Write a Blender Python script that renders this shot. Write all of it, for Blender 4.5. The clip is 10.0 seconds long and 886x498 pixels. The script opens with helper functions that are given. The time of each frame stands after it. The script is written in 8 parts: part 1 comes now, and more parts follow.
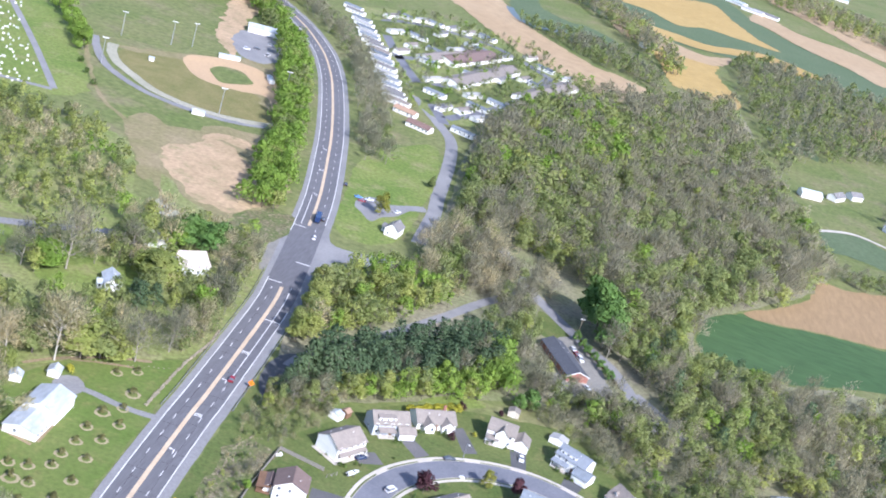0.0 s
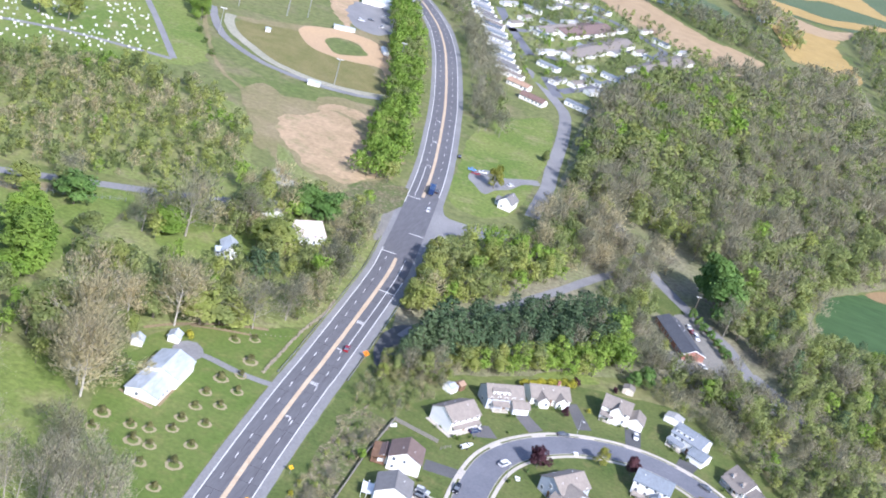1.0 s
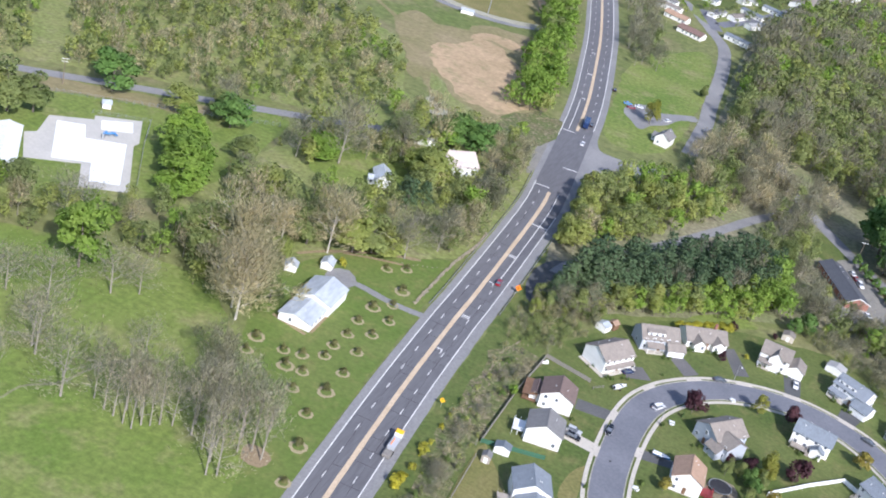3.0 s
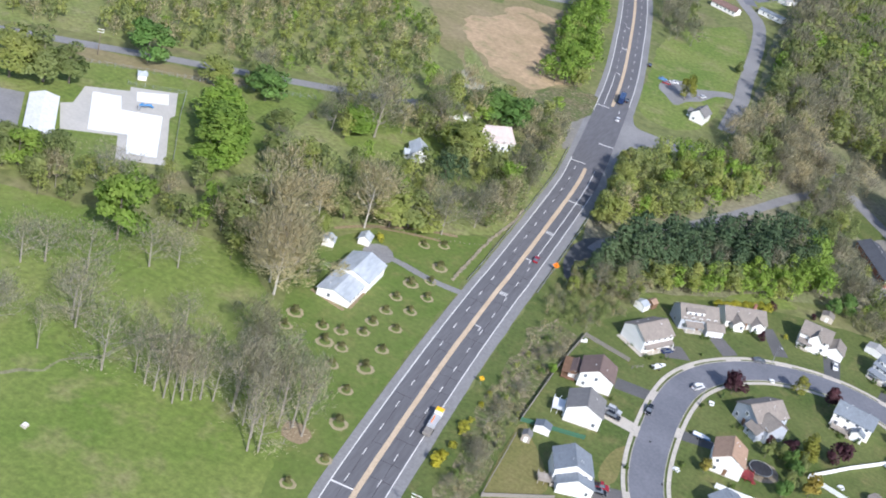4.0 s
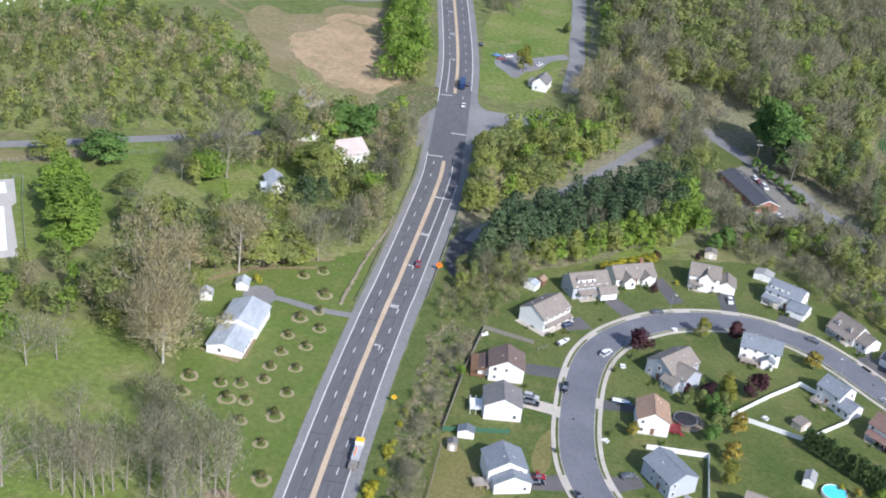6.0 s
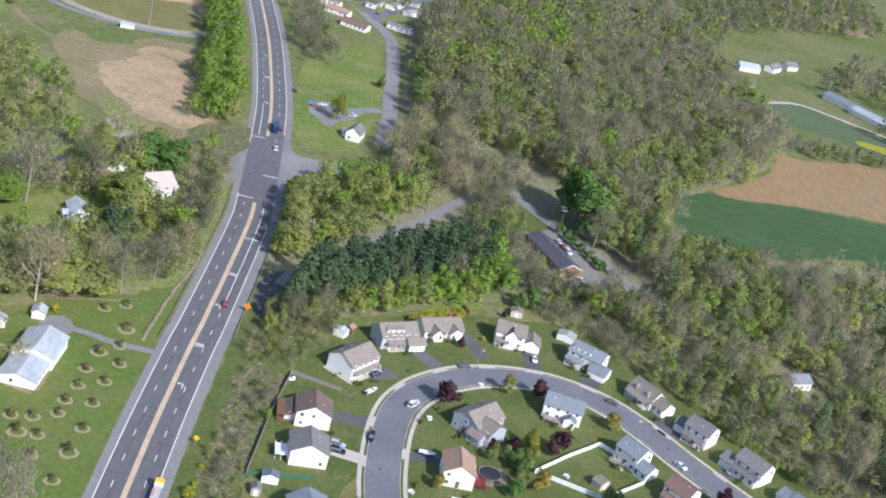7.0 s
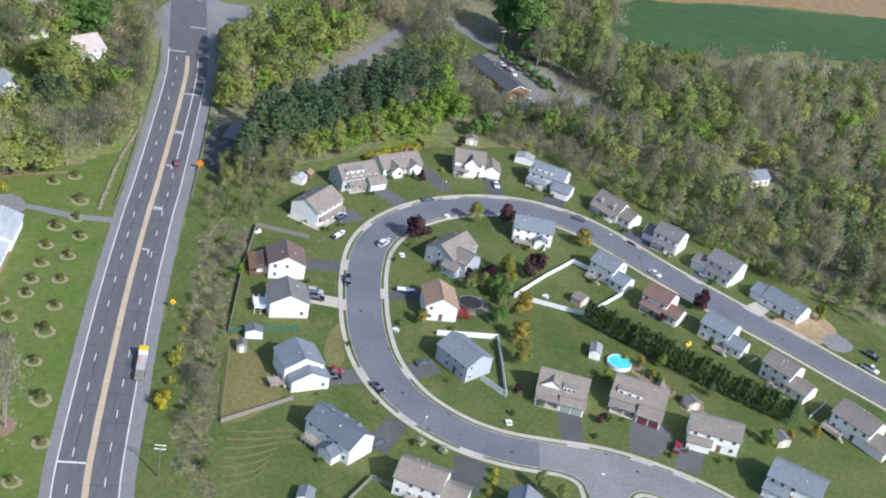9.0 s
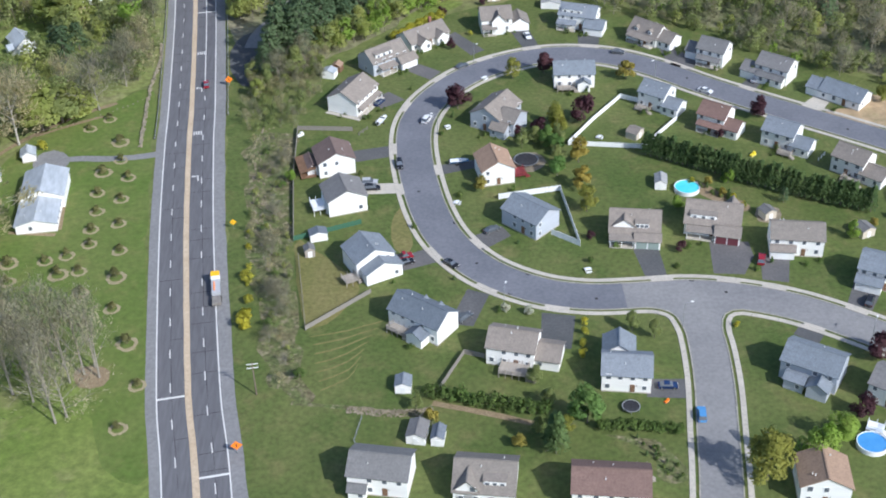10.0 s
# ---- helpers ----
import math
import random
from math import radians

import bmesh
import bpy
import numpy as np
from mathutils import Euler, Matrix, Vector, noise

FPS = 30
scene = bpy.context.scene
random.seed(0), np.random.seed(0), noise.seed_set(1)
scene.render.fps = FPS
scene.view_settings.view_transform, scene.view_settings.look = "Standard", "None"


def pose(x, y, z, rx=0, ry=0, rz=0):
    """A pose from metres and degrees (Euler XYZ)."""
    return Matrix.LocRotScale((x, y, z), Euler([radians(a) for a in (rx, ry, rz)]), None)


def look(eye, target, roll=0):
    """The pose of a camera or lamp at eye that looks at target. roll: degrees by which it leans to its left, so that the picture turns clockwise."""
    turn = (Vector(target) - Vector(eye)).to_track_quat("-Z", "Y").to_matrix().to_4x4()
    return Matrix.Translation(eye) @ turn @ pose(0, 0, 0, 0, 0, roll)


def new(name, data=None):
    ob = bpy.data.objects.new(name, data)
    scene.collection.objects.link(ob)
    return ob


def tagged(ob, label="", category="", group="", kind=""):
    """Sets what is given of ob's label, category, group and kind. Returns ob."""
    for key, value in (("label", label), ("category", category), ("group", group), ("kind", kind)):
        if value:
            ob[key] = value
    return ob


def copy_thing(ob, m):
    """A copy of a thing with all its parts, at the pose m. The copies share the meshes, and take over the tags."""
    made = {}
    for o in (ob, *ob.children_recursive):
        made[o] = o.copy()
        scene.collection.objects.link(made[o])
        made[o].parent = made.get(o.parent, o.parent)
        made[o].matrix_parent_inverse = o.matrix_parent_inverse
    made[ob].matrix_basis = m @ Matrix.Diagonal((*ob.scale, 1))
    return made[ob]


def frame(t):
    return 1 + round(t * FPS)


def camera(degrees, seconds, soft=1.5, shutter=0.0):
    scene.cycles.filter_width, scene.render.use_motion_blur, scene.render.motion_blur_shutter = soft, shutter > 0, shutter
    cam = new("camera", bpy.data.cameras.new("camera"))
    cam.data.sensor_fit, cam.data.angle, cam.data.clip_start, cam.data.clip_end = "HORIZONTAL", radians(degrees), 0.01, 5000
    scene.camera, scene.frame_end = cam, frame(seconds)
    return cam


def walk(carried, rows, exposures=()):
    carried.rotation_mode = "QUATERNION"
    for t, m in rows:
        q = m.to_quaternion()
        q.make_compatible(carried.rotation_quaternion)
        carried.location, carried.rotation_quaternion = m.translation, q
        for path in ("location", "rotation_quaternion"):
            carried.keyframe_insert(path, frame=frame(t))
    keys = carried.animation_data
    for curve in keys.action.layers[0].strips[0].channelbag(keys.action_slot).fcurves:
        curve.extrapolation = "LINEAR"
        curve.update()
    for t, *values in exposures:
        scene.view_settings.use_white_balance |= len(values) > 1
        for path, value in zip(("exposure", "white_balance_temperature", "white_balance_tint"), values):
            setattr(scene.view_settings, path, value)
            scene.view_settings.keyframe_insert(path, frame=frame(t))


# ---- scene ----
cam = camera(38.2, 10.0, soft=1.9)
PATH = [
    (0, (100.98, -246.98, 223.33), (90.19, -153.96, 188.24), 17.77),
    (0.5, (101.37, -246.89, 223.66), (87.92, -153.88, 189.49), 20.75),
    (1, (96.34, -245.07, 220.27), (78.77, -154.73, 181.15), 17.18),
    (1.5, (93.31, -240.49, 218.28), (68.67, -152.07, 178.60), 18.33),
    (2, (92.16, -239.74, 214.56), (64.74, -152.18, 174.79), 18.49),
    (2.5, (91.69, -238.22, 215.87), (62.66, -152.68, 172.97), 18.34),
    (3, (88.39, -238.77, 214.06), (63.24, -153.81, 167.69), 16.76),
    (3.2, (86.80, -239.37, 213.21), (60.67, -155.60, 165.26), 15.83),
    (4.3, (79.77, -237.64, 211.86), (54.49, -154.18, 162.92), 17.41),
    (4.5, (79.16, -237.22, 211.75), (53.89, -154.26, 161.95), 14.57),
    (5, (78.45, -235.47, 212.24), (54.09, -153.18, 160.90), 10.04),
    (5.5, (74.65, -232.83, 211.19), (55.68, -148.20, 161.41), 8.43),
    (6, (74.84, -230.56, 211.39), (58.82, -143.63, 164.63), 7.21),
    (6.2, (74.14, -230.51, 210.26), (62.03, -141.23, 166.87), 9.10),
    (7.3, (61.20, -230.23, 201.33), (62.33, -138.33, 161.91), 15.20),
    (7.5, (58.83, -230.00, 199.78), (60.27, -139.69, 156.86), 11.29),
    (8, (56.97, -227.42, 201.28), (55.49, -139.91, 152.91), 9.86),
    (8.5, (57.04, -226.53, 199.74), (61.57, -139.34, 150.98), 12.18),
    (9, (53.87, -224.87, 197.52), (61.77, -138.38, 147.95), 11.54),
    (9.5, (52.04, -222.84, 196.76), (53.20, -139.61, 141.35), 2.50),
    (10, (55.49, -221.05, 195.62), (58.99, -140.03, 137.10), -2.11),
]
# the film's camera opens bright and darkens as it tilts down; its white balance is cool
EXPOSURES = [(0.0, 1.04, 5550, 18), (2.0, 0.88, 5700, 17), (3.0, 0.70, 5800, 15), (4.5, 0.58, 5850, 13), (7.5, 0.49, 5800, 14), (10.0, 0.39, 5760, 10)]
walk(cam, [(t, look(eye, target, roll)) for t, eye, target, roll in PATH], EXPOSURES)

# ---- light: clear spring day, sun behind the camera to the right ----
SUN_ELEV, SUN_AZ = 38.0, -46.0          # height, and direction from +x in the plan, degrees
to_sun = Vector((math.cos(radians(SUN_AZ)) * math.cos(radians(SUN_ELEV)),
                 math.sin(radians(SUN_AZ)) * math.cos(radians(SUN_ELEV)), math.sin(radians(SUN_ELEV))))
world = bpy.data.worlds.new("sky")
scene.world = world
world.use_nodes = True
wn = world.node_tree
sky = wn.nodes.new("ShaderNodeTexSky")
sky.sky_type, sky.sun_disc = "NISHITA", False
sky.sun_elevation, sky.sun_rotation = radians(SUN_ELEV), radians(90 - SUN_AZ)
sky.air_density, sky.dust_density = 1.0, 1.5
wn.nodes["Background"].inputs["Strength"].default_value = 0.122
wn.links.new(sky.outputs[0], wn.nodes["Background"].inputs["Color"])
sun = new("sun", bpy.data.lights.new("sun", "SUN"))
sun.data.energy, sun.data.angle, sun.data.color = 3.6, radians(0.55), (1.0, 0.95, 0.87)
sun.matrix_world = look(to_sun * 500, (0, 0, 0))

# ---- materials ----
def mat(name, c1, c2, big=0.08, fine=1.5, rough=0.85, bump=0.2, grain=0.35, rnd=0.0, island=0.0, third=None, metal=0.0, contrast=(0.35, 0.65), stretch=None, world_space=False):
    """Two colours mixed by a broad noise, mottled by a fine one, with relief; rnd and island vary single objects and pieces."""
    m = bpy.data.materials.new(name)
    m.use_nodes = True
    nt = m.node_tree
    N, L = nt.nodes, nt.links
    bs = N["Principled BSDF"]
    bs.inputs["Roughness"].default_value, bs.inputs["Metallic"].default_value = rough, metal
    bs.inputs["Specular IOR Level"].default_value = 0.25
    if world_space:
        src = N.new("ShaderNodeNewGeometry").outputs["Position"]
    else:
        src = N.new("ShaderNodeTexCoord").outputs["Object"]
    if stretch:
        mp = N.new("ShaderNodeMapping")
        mp.inputs["Scale"].default_value = stretch
        L.new(src, mp.inputs["Vector"])
        src = mp.outputs[0]

    def noise_at(scale, detail):
        n = N.new("ShaderNodeTexNoise")
        n.inputs["Scale"].default_value, n.inputs["Detail"].default_value = scale, detail
        n.inputs["Roughness"].default_value = 0.6
        L.new(src, n.inputs["Vector"])
        return n.outputs["Fac"]

    def mix(fac, a, b, mode="MIX"):
        x = N.new("ShaderNodeMix")
        x.data_type, x.blend_type = "RGBA", mode
        for key, v in ((0, fac), (6, a), (7, b)):
            if hasattr(v, "links"):
                L.new(v, x.inputs[key])
            else:
                x.inputs[key].default_value = v if key == 0 else (*v, 1)
        return x.outputs[2]

    def spread(fac, lo, hi, to_lo=0.0, to_hi=1.0):
        r = N.new("ShaderNodeMapRange")
        r.inputs[1].default_value, r.inputs[2].default_value = lo, hi
        r.inputs[3].default_value, r.inputs[4].default_value = to_lo, to_hi
        L.new(fac, r.inputs[0])
        return r.outputs[0]

    col = mix(spread(noise_at(big, 5), *contrast), c1, c2)
    if third:
        col = mix(spread(noise_at(big * 3.1, 6), 0.52, 0.72), col, third)
    f = noise_at(fine, 6)
    grey = N.new("ShaderNodeCombineColor")
    v = spread(f, 0.3, 0.7, 1 - grain, 1 + grain)
    for k in range(3):
        L.new(v, grey.inputs[k])
    col = mix(1.0, col, grey.outputs[0], "MULTIPLY")
    for amount, out in ((rnd, "ShaderNodeObjectInfo"), (island, "ShaderNodeNewGeometry")):
        if amount:
            r = N.new(out).outputs["Random" if out == "ShaderNodeObjectInfo" else "Random Per Island"]
            g = N.new("ShaderNodeCombineColor")
            for k in range(3):
                L.new(spread(r, 0, 1, 1 - amount * (1.0, 0.8, 0.9)[k], 1 + amount * (1.0, 0.8, 0.5)[k]), g.inputs[k])
            col = mix(1.0, col, g.outputs[0], "MULTIPLY")
    L.new(col, bs.inputs["Base Color"])
    if bump:
        b = N.new("ShaderNodeBump")
        b.inputs["Strength"].default_value, b.inputs["Distance"].default_value = bump, 0.4 / fine
        L.new(f, b.inputs["Height"])
        L.new(b.outputs[0], bs.inputs["Normal"])
    return m


def leaf_mat(name, c1, c2, island=0.45, big=0.07, through_light=0.3):
    m = mat(name, c1, c2, big=big, fine=0.9, rough=0.7, bump=0, grain=0.25, island=island, world_space=True, rnd=0.12)
    nt = m.node_tree
    bs, out = nt.nodes["Principled BSDF"], nt.nodes["Material Output"]
    tr = nt.nodes.new("ShaderNodeBsdfTranslucent")
    nt.links.new(bs.inputs["Base Color"].links[0].from_socket, tr.inputs["Color"])
    mx = nt.nodes.new("ShaderNodeMixShader")
    mx.inputs[0].default_value = through_light
    nt.links.new(bs.outputs[0], mx.inputs[1])
    nt.links.new(tr.outputs[0], mx.inputs[2])
    nt.links.new(mx.outputs[0], out.inputs["Surface"])
    return m


M = {}
M["meadow"] = mat("meadow", (0.115, 0.150, 0.040), (0.175, 0.180, 0.070), big=0.012, fine=0.25, third=(0.21, 0.18, 0.10), grain=0.3, world_space=True)
M["lawn"] = mat("lawn", (0.076, 0.110, 0.026), (0.125, 0.144, 0.044), third=(0.155, 0.150, 0.056), big=0.045, fine=0.8, grain=0.25, world_space=True)
M["lawn_orchard"] = mat("orchard_grass", (0.100, 0.150, 0.029), (0.140, 0.172, 0.046), big=0.05, fine=0.6, grain=0.2, third=(0.165, 0.175, 0.055), world_space=True)
M["lawn_bright"] = mat("lawn_bright", (0.117, 0.174, 0.032), (0.188, 0.218, 0.060), big=0.022, fine=0.5, grain=0.3, third=(0.235, 0.222, 0.098), world_space=True)
M["lawn_dry"] = mat("dry_lawn", (0.155, 0.152, 0.050), (0.215, 0.185, 0.075), big=0.08, fine=0.9, grain=0.25, world_space=True)
M["brush"] = mat("dry_brush", (0.150, 0.130, 0.070), (0.098, 0.128, 0.038), big=0.14, fine=0.9, grain=0.55, third=(0.290, 0.240, 0.165), world_space=True)
M["glade"] = mat("glade_grass", (0.160, 0.200, 0.056), (0.215, 0.220, 0.085), big=0.04, fine=0.5, grain=0.35, third=(0.240, 0.222, 0.120), world_space=True)
M["straw"] = mat("straw_mulch", (0.36, 0.31, 0.19), (0.28, 0.235, 0.14), big=0.5, fine=2, grain=0.25)
M["straw_grass"] = mat("straw_grass", (0.27, 0.22, 0.125), (0.20, 0.18, 0.08), big=0.04, fine=0.4, grain=0.2, world_space=True)
M["litter"] = mat("forest_floor", (0.245, 0.215, 0.150), (0.175, 0.190, 0.085), big=0.03, fine=0.5, grain=0.35, world_space=True)
M["bare_soil"] = mat("bare_soil", (0.43, 0.310, 0.190), (0.36, 0.265, 0.155), big=0.03, fine=0.4, grain=0.22, third=(0.235, 0.215, 0.105), world_space=True, contrast=(0.42, 0.58))
M["plough"] = mat("ploughed_soil", (0.270, 0.183, 0.094), (0.300, 0.208, 0.110), big=0.01, fine=0.3, grain=0.14, world_space=True, stretch=(1, 0.25, 1))
M["stubble"] = mat("stubble_field", (0.365, 0.262, 0.150), (0.405, 0.300, 0.180), big=0.006, fine=0.1, grain=0.12, world_space=True)
M["ochre"] = mat("ochre_crop", (0.37, 0.255, 0.088), (0.41, 0.29, 0.11), big=0.006, fine=0.1, grain=0.12, world_space=True)
M["crop"] = mat("green_crop", (0.052, 0.100, 0.035), (0.064, 0.114, 0.040), big=0.02, fine=0.3, grain=0.2, world_space=True, stretch=(0.3, 1, 1))
# crop green for the far fields, paled to carry the distance haze
M["far_crop"] = mat("hazed_green_crop", (0.092, 0.130, 0.062), (0.108, 0.142, 0.072), big=0.02, fine=0.3, grain=0.2, world_space=True)
M["infield"] = mat("infield_clay", (0.44, 0.31, 0.185), (0.48, 0.335, 0.19), big=0.03, fine=0.5, grain=0.1, world_space=True)
M["pale_sand"] = mat("pale_sand", (0.37, 0.35, 0.27), (0.31, 0.30, 0.22), big=0.04, fine=0.6, grain=0.2, world_space=True)
M["track"] = mat("gravel_track", (0.26, 0.24, 0.205), (0.21, 0.20, 0.175), big=0.05, fine=0.8, grain=0.2, world_space=True)
M["asphalt"] = mat("asphalt", (0.125, 0.122, 0.130), (0.150, 0.147, 0.155), big=0.05, fine=1.2, grain=0.15, bump=0.1, world_space=True, stretch=(1, 0.12, 1))
M["asphalt_old"] = mat("old_asphalt", (0.262, 0.255, 0.25), (0.208, 0.203, 0.206), big=0.06, fine=1.0, grain=0.12, bump=0.1, world_space=True)
M["asphalt_mid"] = mat("street_asphalt", (0.148, 0.152, 0.172), (0.185, 0.188, 0.208), big=0.07, fine=1.0, grain=0.12, bump=0.1, world_space=True)
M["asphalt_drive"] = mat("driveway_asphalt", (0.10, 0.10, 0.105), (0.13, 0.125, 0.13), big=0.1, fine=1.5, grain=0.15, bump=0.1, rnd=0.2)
M["shoulder"] = mat("shoulder_asphalt", (0.245, 0.24, 0.238), (0.21, 0.206, 0.205), big=0.06, fine=1.0, grain=0.15, bump=0.1, world_space=True)
M["median"] = mat("tan_median", (0.55, 0.44, 0.31), (0.48, 0.37, 0.25), big=0.15, fine=1.4, grain=0.15, world_space=True)
M["tar_black"] = mat("tar_joint", (0.035, 0.035, 0.037), (0.045, 0.045, 0.047), bump=0)
M["paint"] = mat("road_paint", (0.72, 0.71, 0.68), (0.62, 0.61, 0.58), big=0.4, fine=2.5, grain=0.12, bump=0)
M["maroon"] = mat("maroon_door", (0.16, 0.05, 0.06), (0.13, 0.04, 0.05), bump=0, grain=0.06, rough=0.5)
M["sage"] = mat("sage_door", (0.30, 0.36, 0.33), (0.26, 0.32, 0.29), bump=0, grain=0.06, rough=0.5)
M["kerb"] = mat("grey_kerb", (0.40, 0.375, 0.32), (0.29, 0.275, 0.235), big=0.3, fine=2, grain=0.25, world_space=True)
M["concrete"] = mat("concrete", (0.53, 0.485, 0.415), (0.45, 0.41, 0.35), big=0.15, fine=2, grain=0.16, world_space=True)
M["pool_deck"] = mat("pool_deck", (0.50, 0.475, 0.43), (0.44, 0.42, 0.38), big=0.1, fine=1, grain=0.08, world_space=True)
M["pool_white"] = mat("white_pool_paint", (0.86, 0.87, 0.88), (0.80, 0.82, 0.84), big=0.1, fine=1, grain=0.03, bump=0)
M["siding"] = mat("white_siding", (0.86, 0.85, 0.83), (0.80, 0.79, 0.77), big=0.3, fine=0.8, grain=0.06, bump=0.15, rough=0.6, rnd=0.04, stretch=(0.2, 0.2, 6))
M["siding_blue"] = mat("pale_blue_siding", (0.44, 0.47, 0.525), (0.41, 0.44, 0.495), big=0.3, fine=0.8, grain=0.06, bump=0.15, rough=0.6, rnd=0.05, stretch=(0.2, 0.2, 6))
M["siding_tan"] = mat("tan_siding", (0.58, 0.52, 0.43), (0.54, 0.48, 0.40), big=0.3, fine=0.8, grain=0.06, bump=0.15, rough=0.6, rnd=0.05, stretch=(0.2, 0.2, 6))
M["brick"] = mat("red_brick", (0.28, 0.13, 0.10), (0.34, 0.17, 0.13), big=1.0, fine=4, grain=0.2)
M["trim"] = mat("white_trim", (0.82, 0.82, 0.80), (0.78, 0.78, 0.76), fine=3, grain=0.04, bump=0, rough=0.5)
for key, a in dict(tan=(0.25, 0.22, 0.195), grey=(0.20, 0.195, 0.195), slate=(0.165, 0.188, 0.222), blue=(0.22, 0.245, 0.28), brown=(0.195, 0.140, 0.125), red=(0.215, 0.140, 0.120), orange=(0.36, 0.245, 0.175), dark=(0.09, 0.095, 0.11), pale=(0.36, 0.36, 0.36), bright=(0.72, 0.72, 0.72), blush=(0.58, 0.49, 0.455)).items():
    M["roof_" + key] = mat(key + "_shingle", a, tuple(v * 0.86 for v in a), big=0.5, fine=2.2, grain=0.16, bump=0.35, rnd=0.08, stretch=(1, 1, 1.5))
M["roof_white"] = mat("white_metal_roof", (0.44, 0.47, 0.50), (0.36, 0.39, 0.42), big=0.25, fine=0.8, grain=0.16, bump=0.05, rough=0.4, stretch=(1, 0.3, 1))
M["deck_wood"] = mat("weathered_deck_wood", (0.40, 0.36, 0.31), (0.33, 0.29, 0.25), big=0.4, fine=3, grain=0.2, stretch=(6, 0.5, 1))
M["brown_wood"] = mat("brown_wood", (0.17, 0.10, 0.06), (0.22, 0.13, 0.08), big=0.5, fine=3, grain=0.2)
M["fence_grey"] = mat("grey_fence_wood", (0.27, 0.25, 0.22), (0.22, 0.20, 0.18), big=0.5, fine=3, grain=0.2)
M["vinyl"] = mat("white_vinyl", (0.82, 0.83, 0.84), (0.78, 0.79, 0.80), fine=2, grain=0.03, bump=0, rough=0.45)
M["green_paint"] = mat("green_paint", (0.06, 0.15, 0.09), (0.05, 0.12, 0.08), fine=2, grain=0.1, bump=0)
M["steel"] = mat("galvanised_steel", (0.45, 0.46, 0.47), (0.38, 0.39, 0.40), fine=2, grain=0.1, bump=0, rough=0.45, metal=0.6)
M["pole_wood"] = mat("creosoted_pole", (0.20, 0.16, 0.12), (0.15, 0.12, 0.09), fine=2, grain=0.2, stretch=(3, 3, 0.3))
M["orange_sign"] = mat("orange_sign", (0.95, 0.25, 0.02), (0.90, 0.22, 0.02), bump=0, grain=0.03, rough=0.4)
M["yellow_sign"] = mat("yellow_sign", (0.90, 0.50, 0.02), (0.85, 0.46, 0.02), bump=0, grain=0.03, rough=0.4)
M["mulch"] = mat("mulch_bed", (0.235, 0.175, 0.105), (0.28, 0.215, 0.135), big=0.5, fine=2, grain=0.25)
M["gravel"] = mat("pale_rubble", (0.34, 0.285, 0.21), (0.20, 0.165, 0.115), big=0.2, fine=1, grain=0.35, world_space=True)
M["water"] = mat("pool_water", (0.10, 0.62, 0.72), (0.14, 0.68, 0.76), big=0.4, fine=2, grain=0.06, bump=0.15, rough=0.08)
M["water_blue"] = mat("blue_liner_water", (0.08, 0.28, 0.62), (0.10, 0.32, 0.66), big=0.4, fine=2, grain=0.06, bump=0.15, rough=0.08)
M["river"] = mat("creek_water", (0.12, 0.15, 0.16), (0.10, 0.13, 0.14), big=0.2, fine=1, grain=0.1, bump=0.1, rough=0.4)
M["black_net"] = mat("black_mat", (0.03, 0.03, 0.035), (0.045, 0.045, 0.05), bump=0)
M["red_plastic"] = mat("red_paint", (0.26, 0.05, 0.05), (0.22, 0.045, 0.045), bump=0, rough=0.4)
M["yellow_plastic"] = mat("yellow_plastic", (0.85, 0.70, 0.05), (0.8, 0.65, 0.05), bump=0, rough=0.4)
M["stone"] = mat("field_stone", (0.34, 0.30, 0.23), (0.26, 0.225, 0.175), big=0.5, fine=2, grain=0.25, island=0.2)
M["headstone"] = mat("pale_headstone", (0.56, 0.56, 0.54), (0.40, 0.40, 0.385), big=0.5, fine=2, grain=0.15, island=0.25)
M["bark"] = mat("bark", (0.20, 0.17, 0.14), (0.14, 0.12, 0.10), big=0.5, fine=2.5, grain=0.3, stretch=(2, 2, 0.4))
M["bark_white"] = mat("white_sycamore_bark", (0.55, 0.51, 0.45), (0.38, 0.35, 0.30), big=0.5, fine=2, grain=0.3, stretch=(2, 2, 0.6))
M["bark_grey"] = mat("pale_grey_bark", (0.31, 0.28, 0.235), (0.22, 0.20, 0.17), big=0.5, fine=2, grain=0.3, stretch=(2, 2, 0.6))
M["bark_pale"] = mat("pale_sycamore_bark", (0.34, 0.31, 0.26), (0.24, 0.215, 0.18), big=0.5, fine=2, grain=0.3, stretch=(2, 2, 0.6))
M["twig"] = leaf_mat("bare_twigs", (0.530, 0.475, 0.350), (0.455, 0.425, 0.295), island=0.15, through_light=0.5)
M["leaf_green"] = leaf_mat("bright_spring_leaves", (0.260, 0.400, 0.068), (0.330, 0.445, 0.098), island=0.1, through_light=0.5)
M["leaf_mid"] = leaf_mat("olive_spring_leaves", (0.295, 0.355, 0.128), (0.345, 0.385, 0.158), island=0.08, through_light=0.55)
M["leaf_yellow"] = leaf_mat("yellow_green_buds", (0.385, 0.440, 0.128), (0.440, 0.465, 0.160), island=0.08, through_light=0.55)
M["leaf_bud"] = leaf_mat("grey_brown_buds", (0.420, 0.385, 0.275), (0.390, 0.380, 0.245), island=0.1, through_light=0.6)
M["leaf_pale"] = leaf_mat("pale_tan_buds", (0.70, 0.60, 0.39), (0.62, 0.56, 0.33), island=0.1, through_light=0.6)
M["leaf_olive"] = leaf_mat("olive_gold_leaves", (0.265, 0.285, 0.055), (0.320, 0.320, 0.075), island=0.12, through_light=0.4)
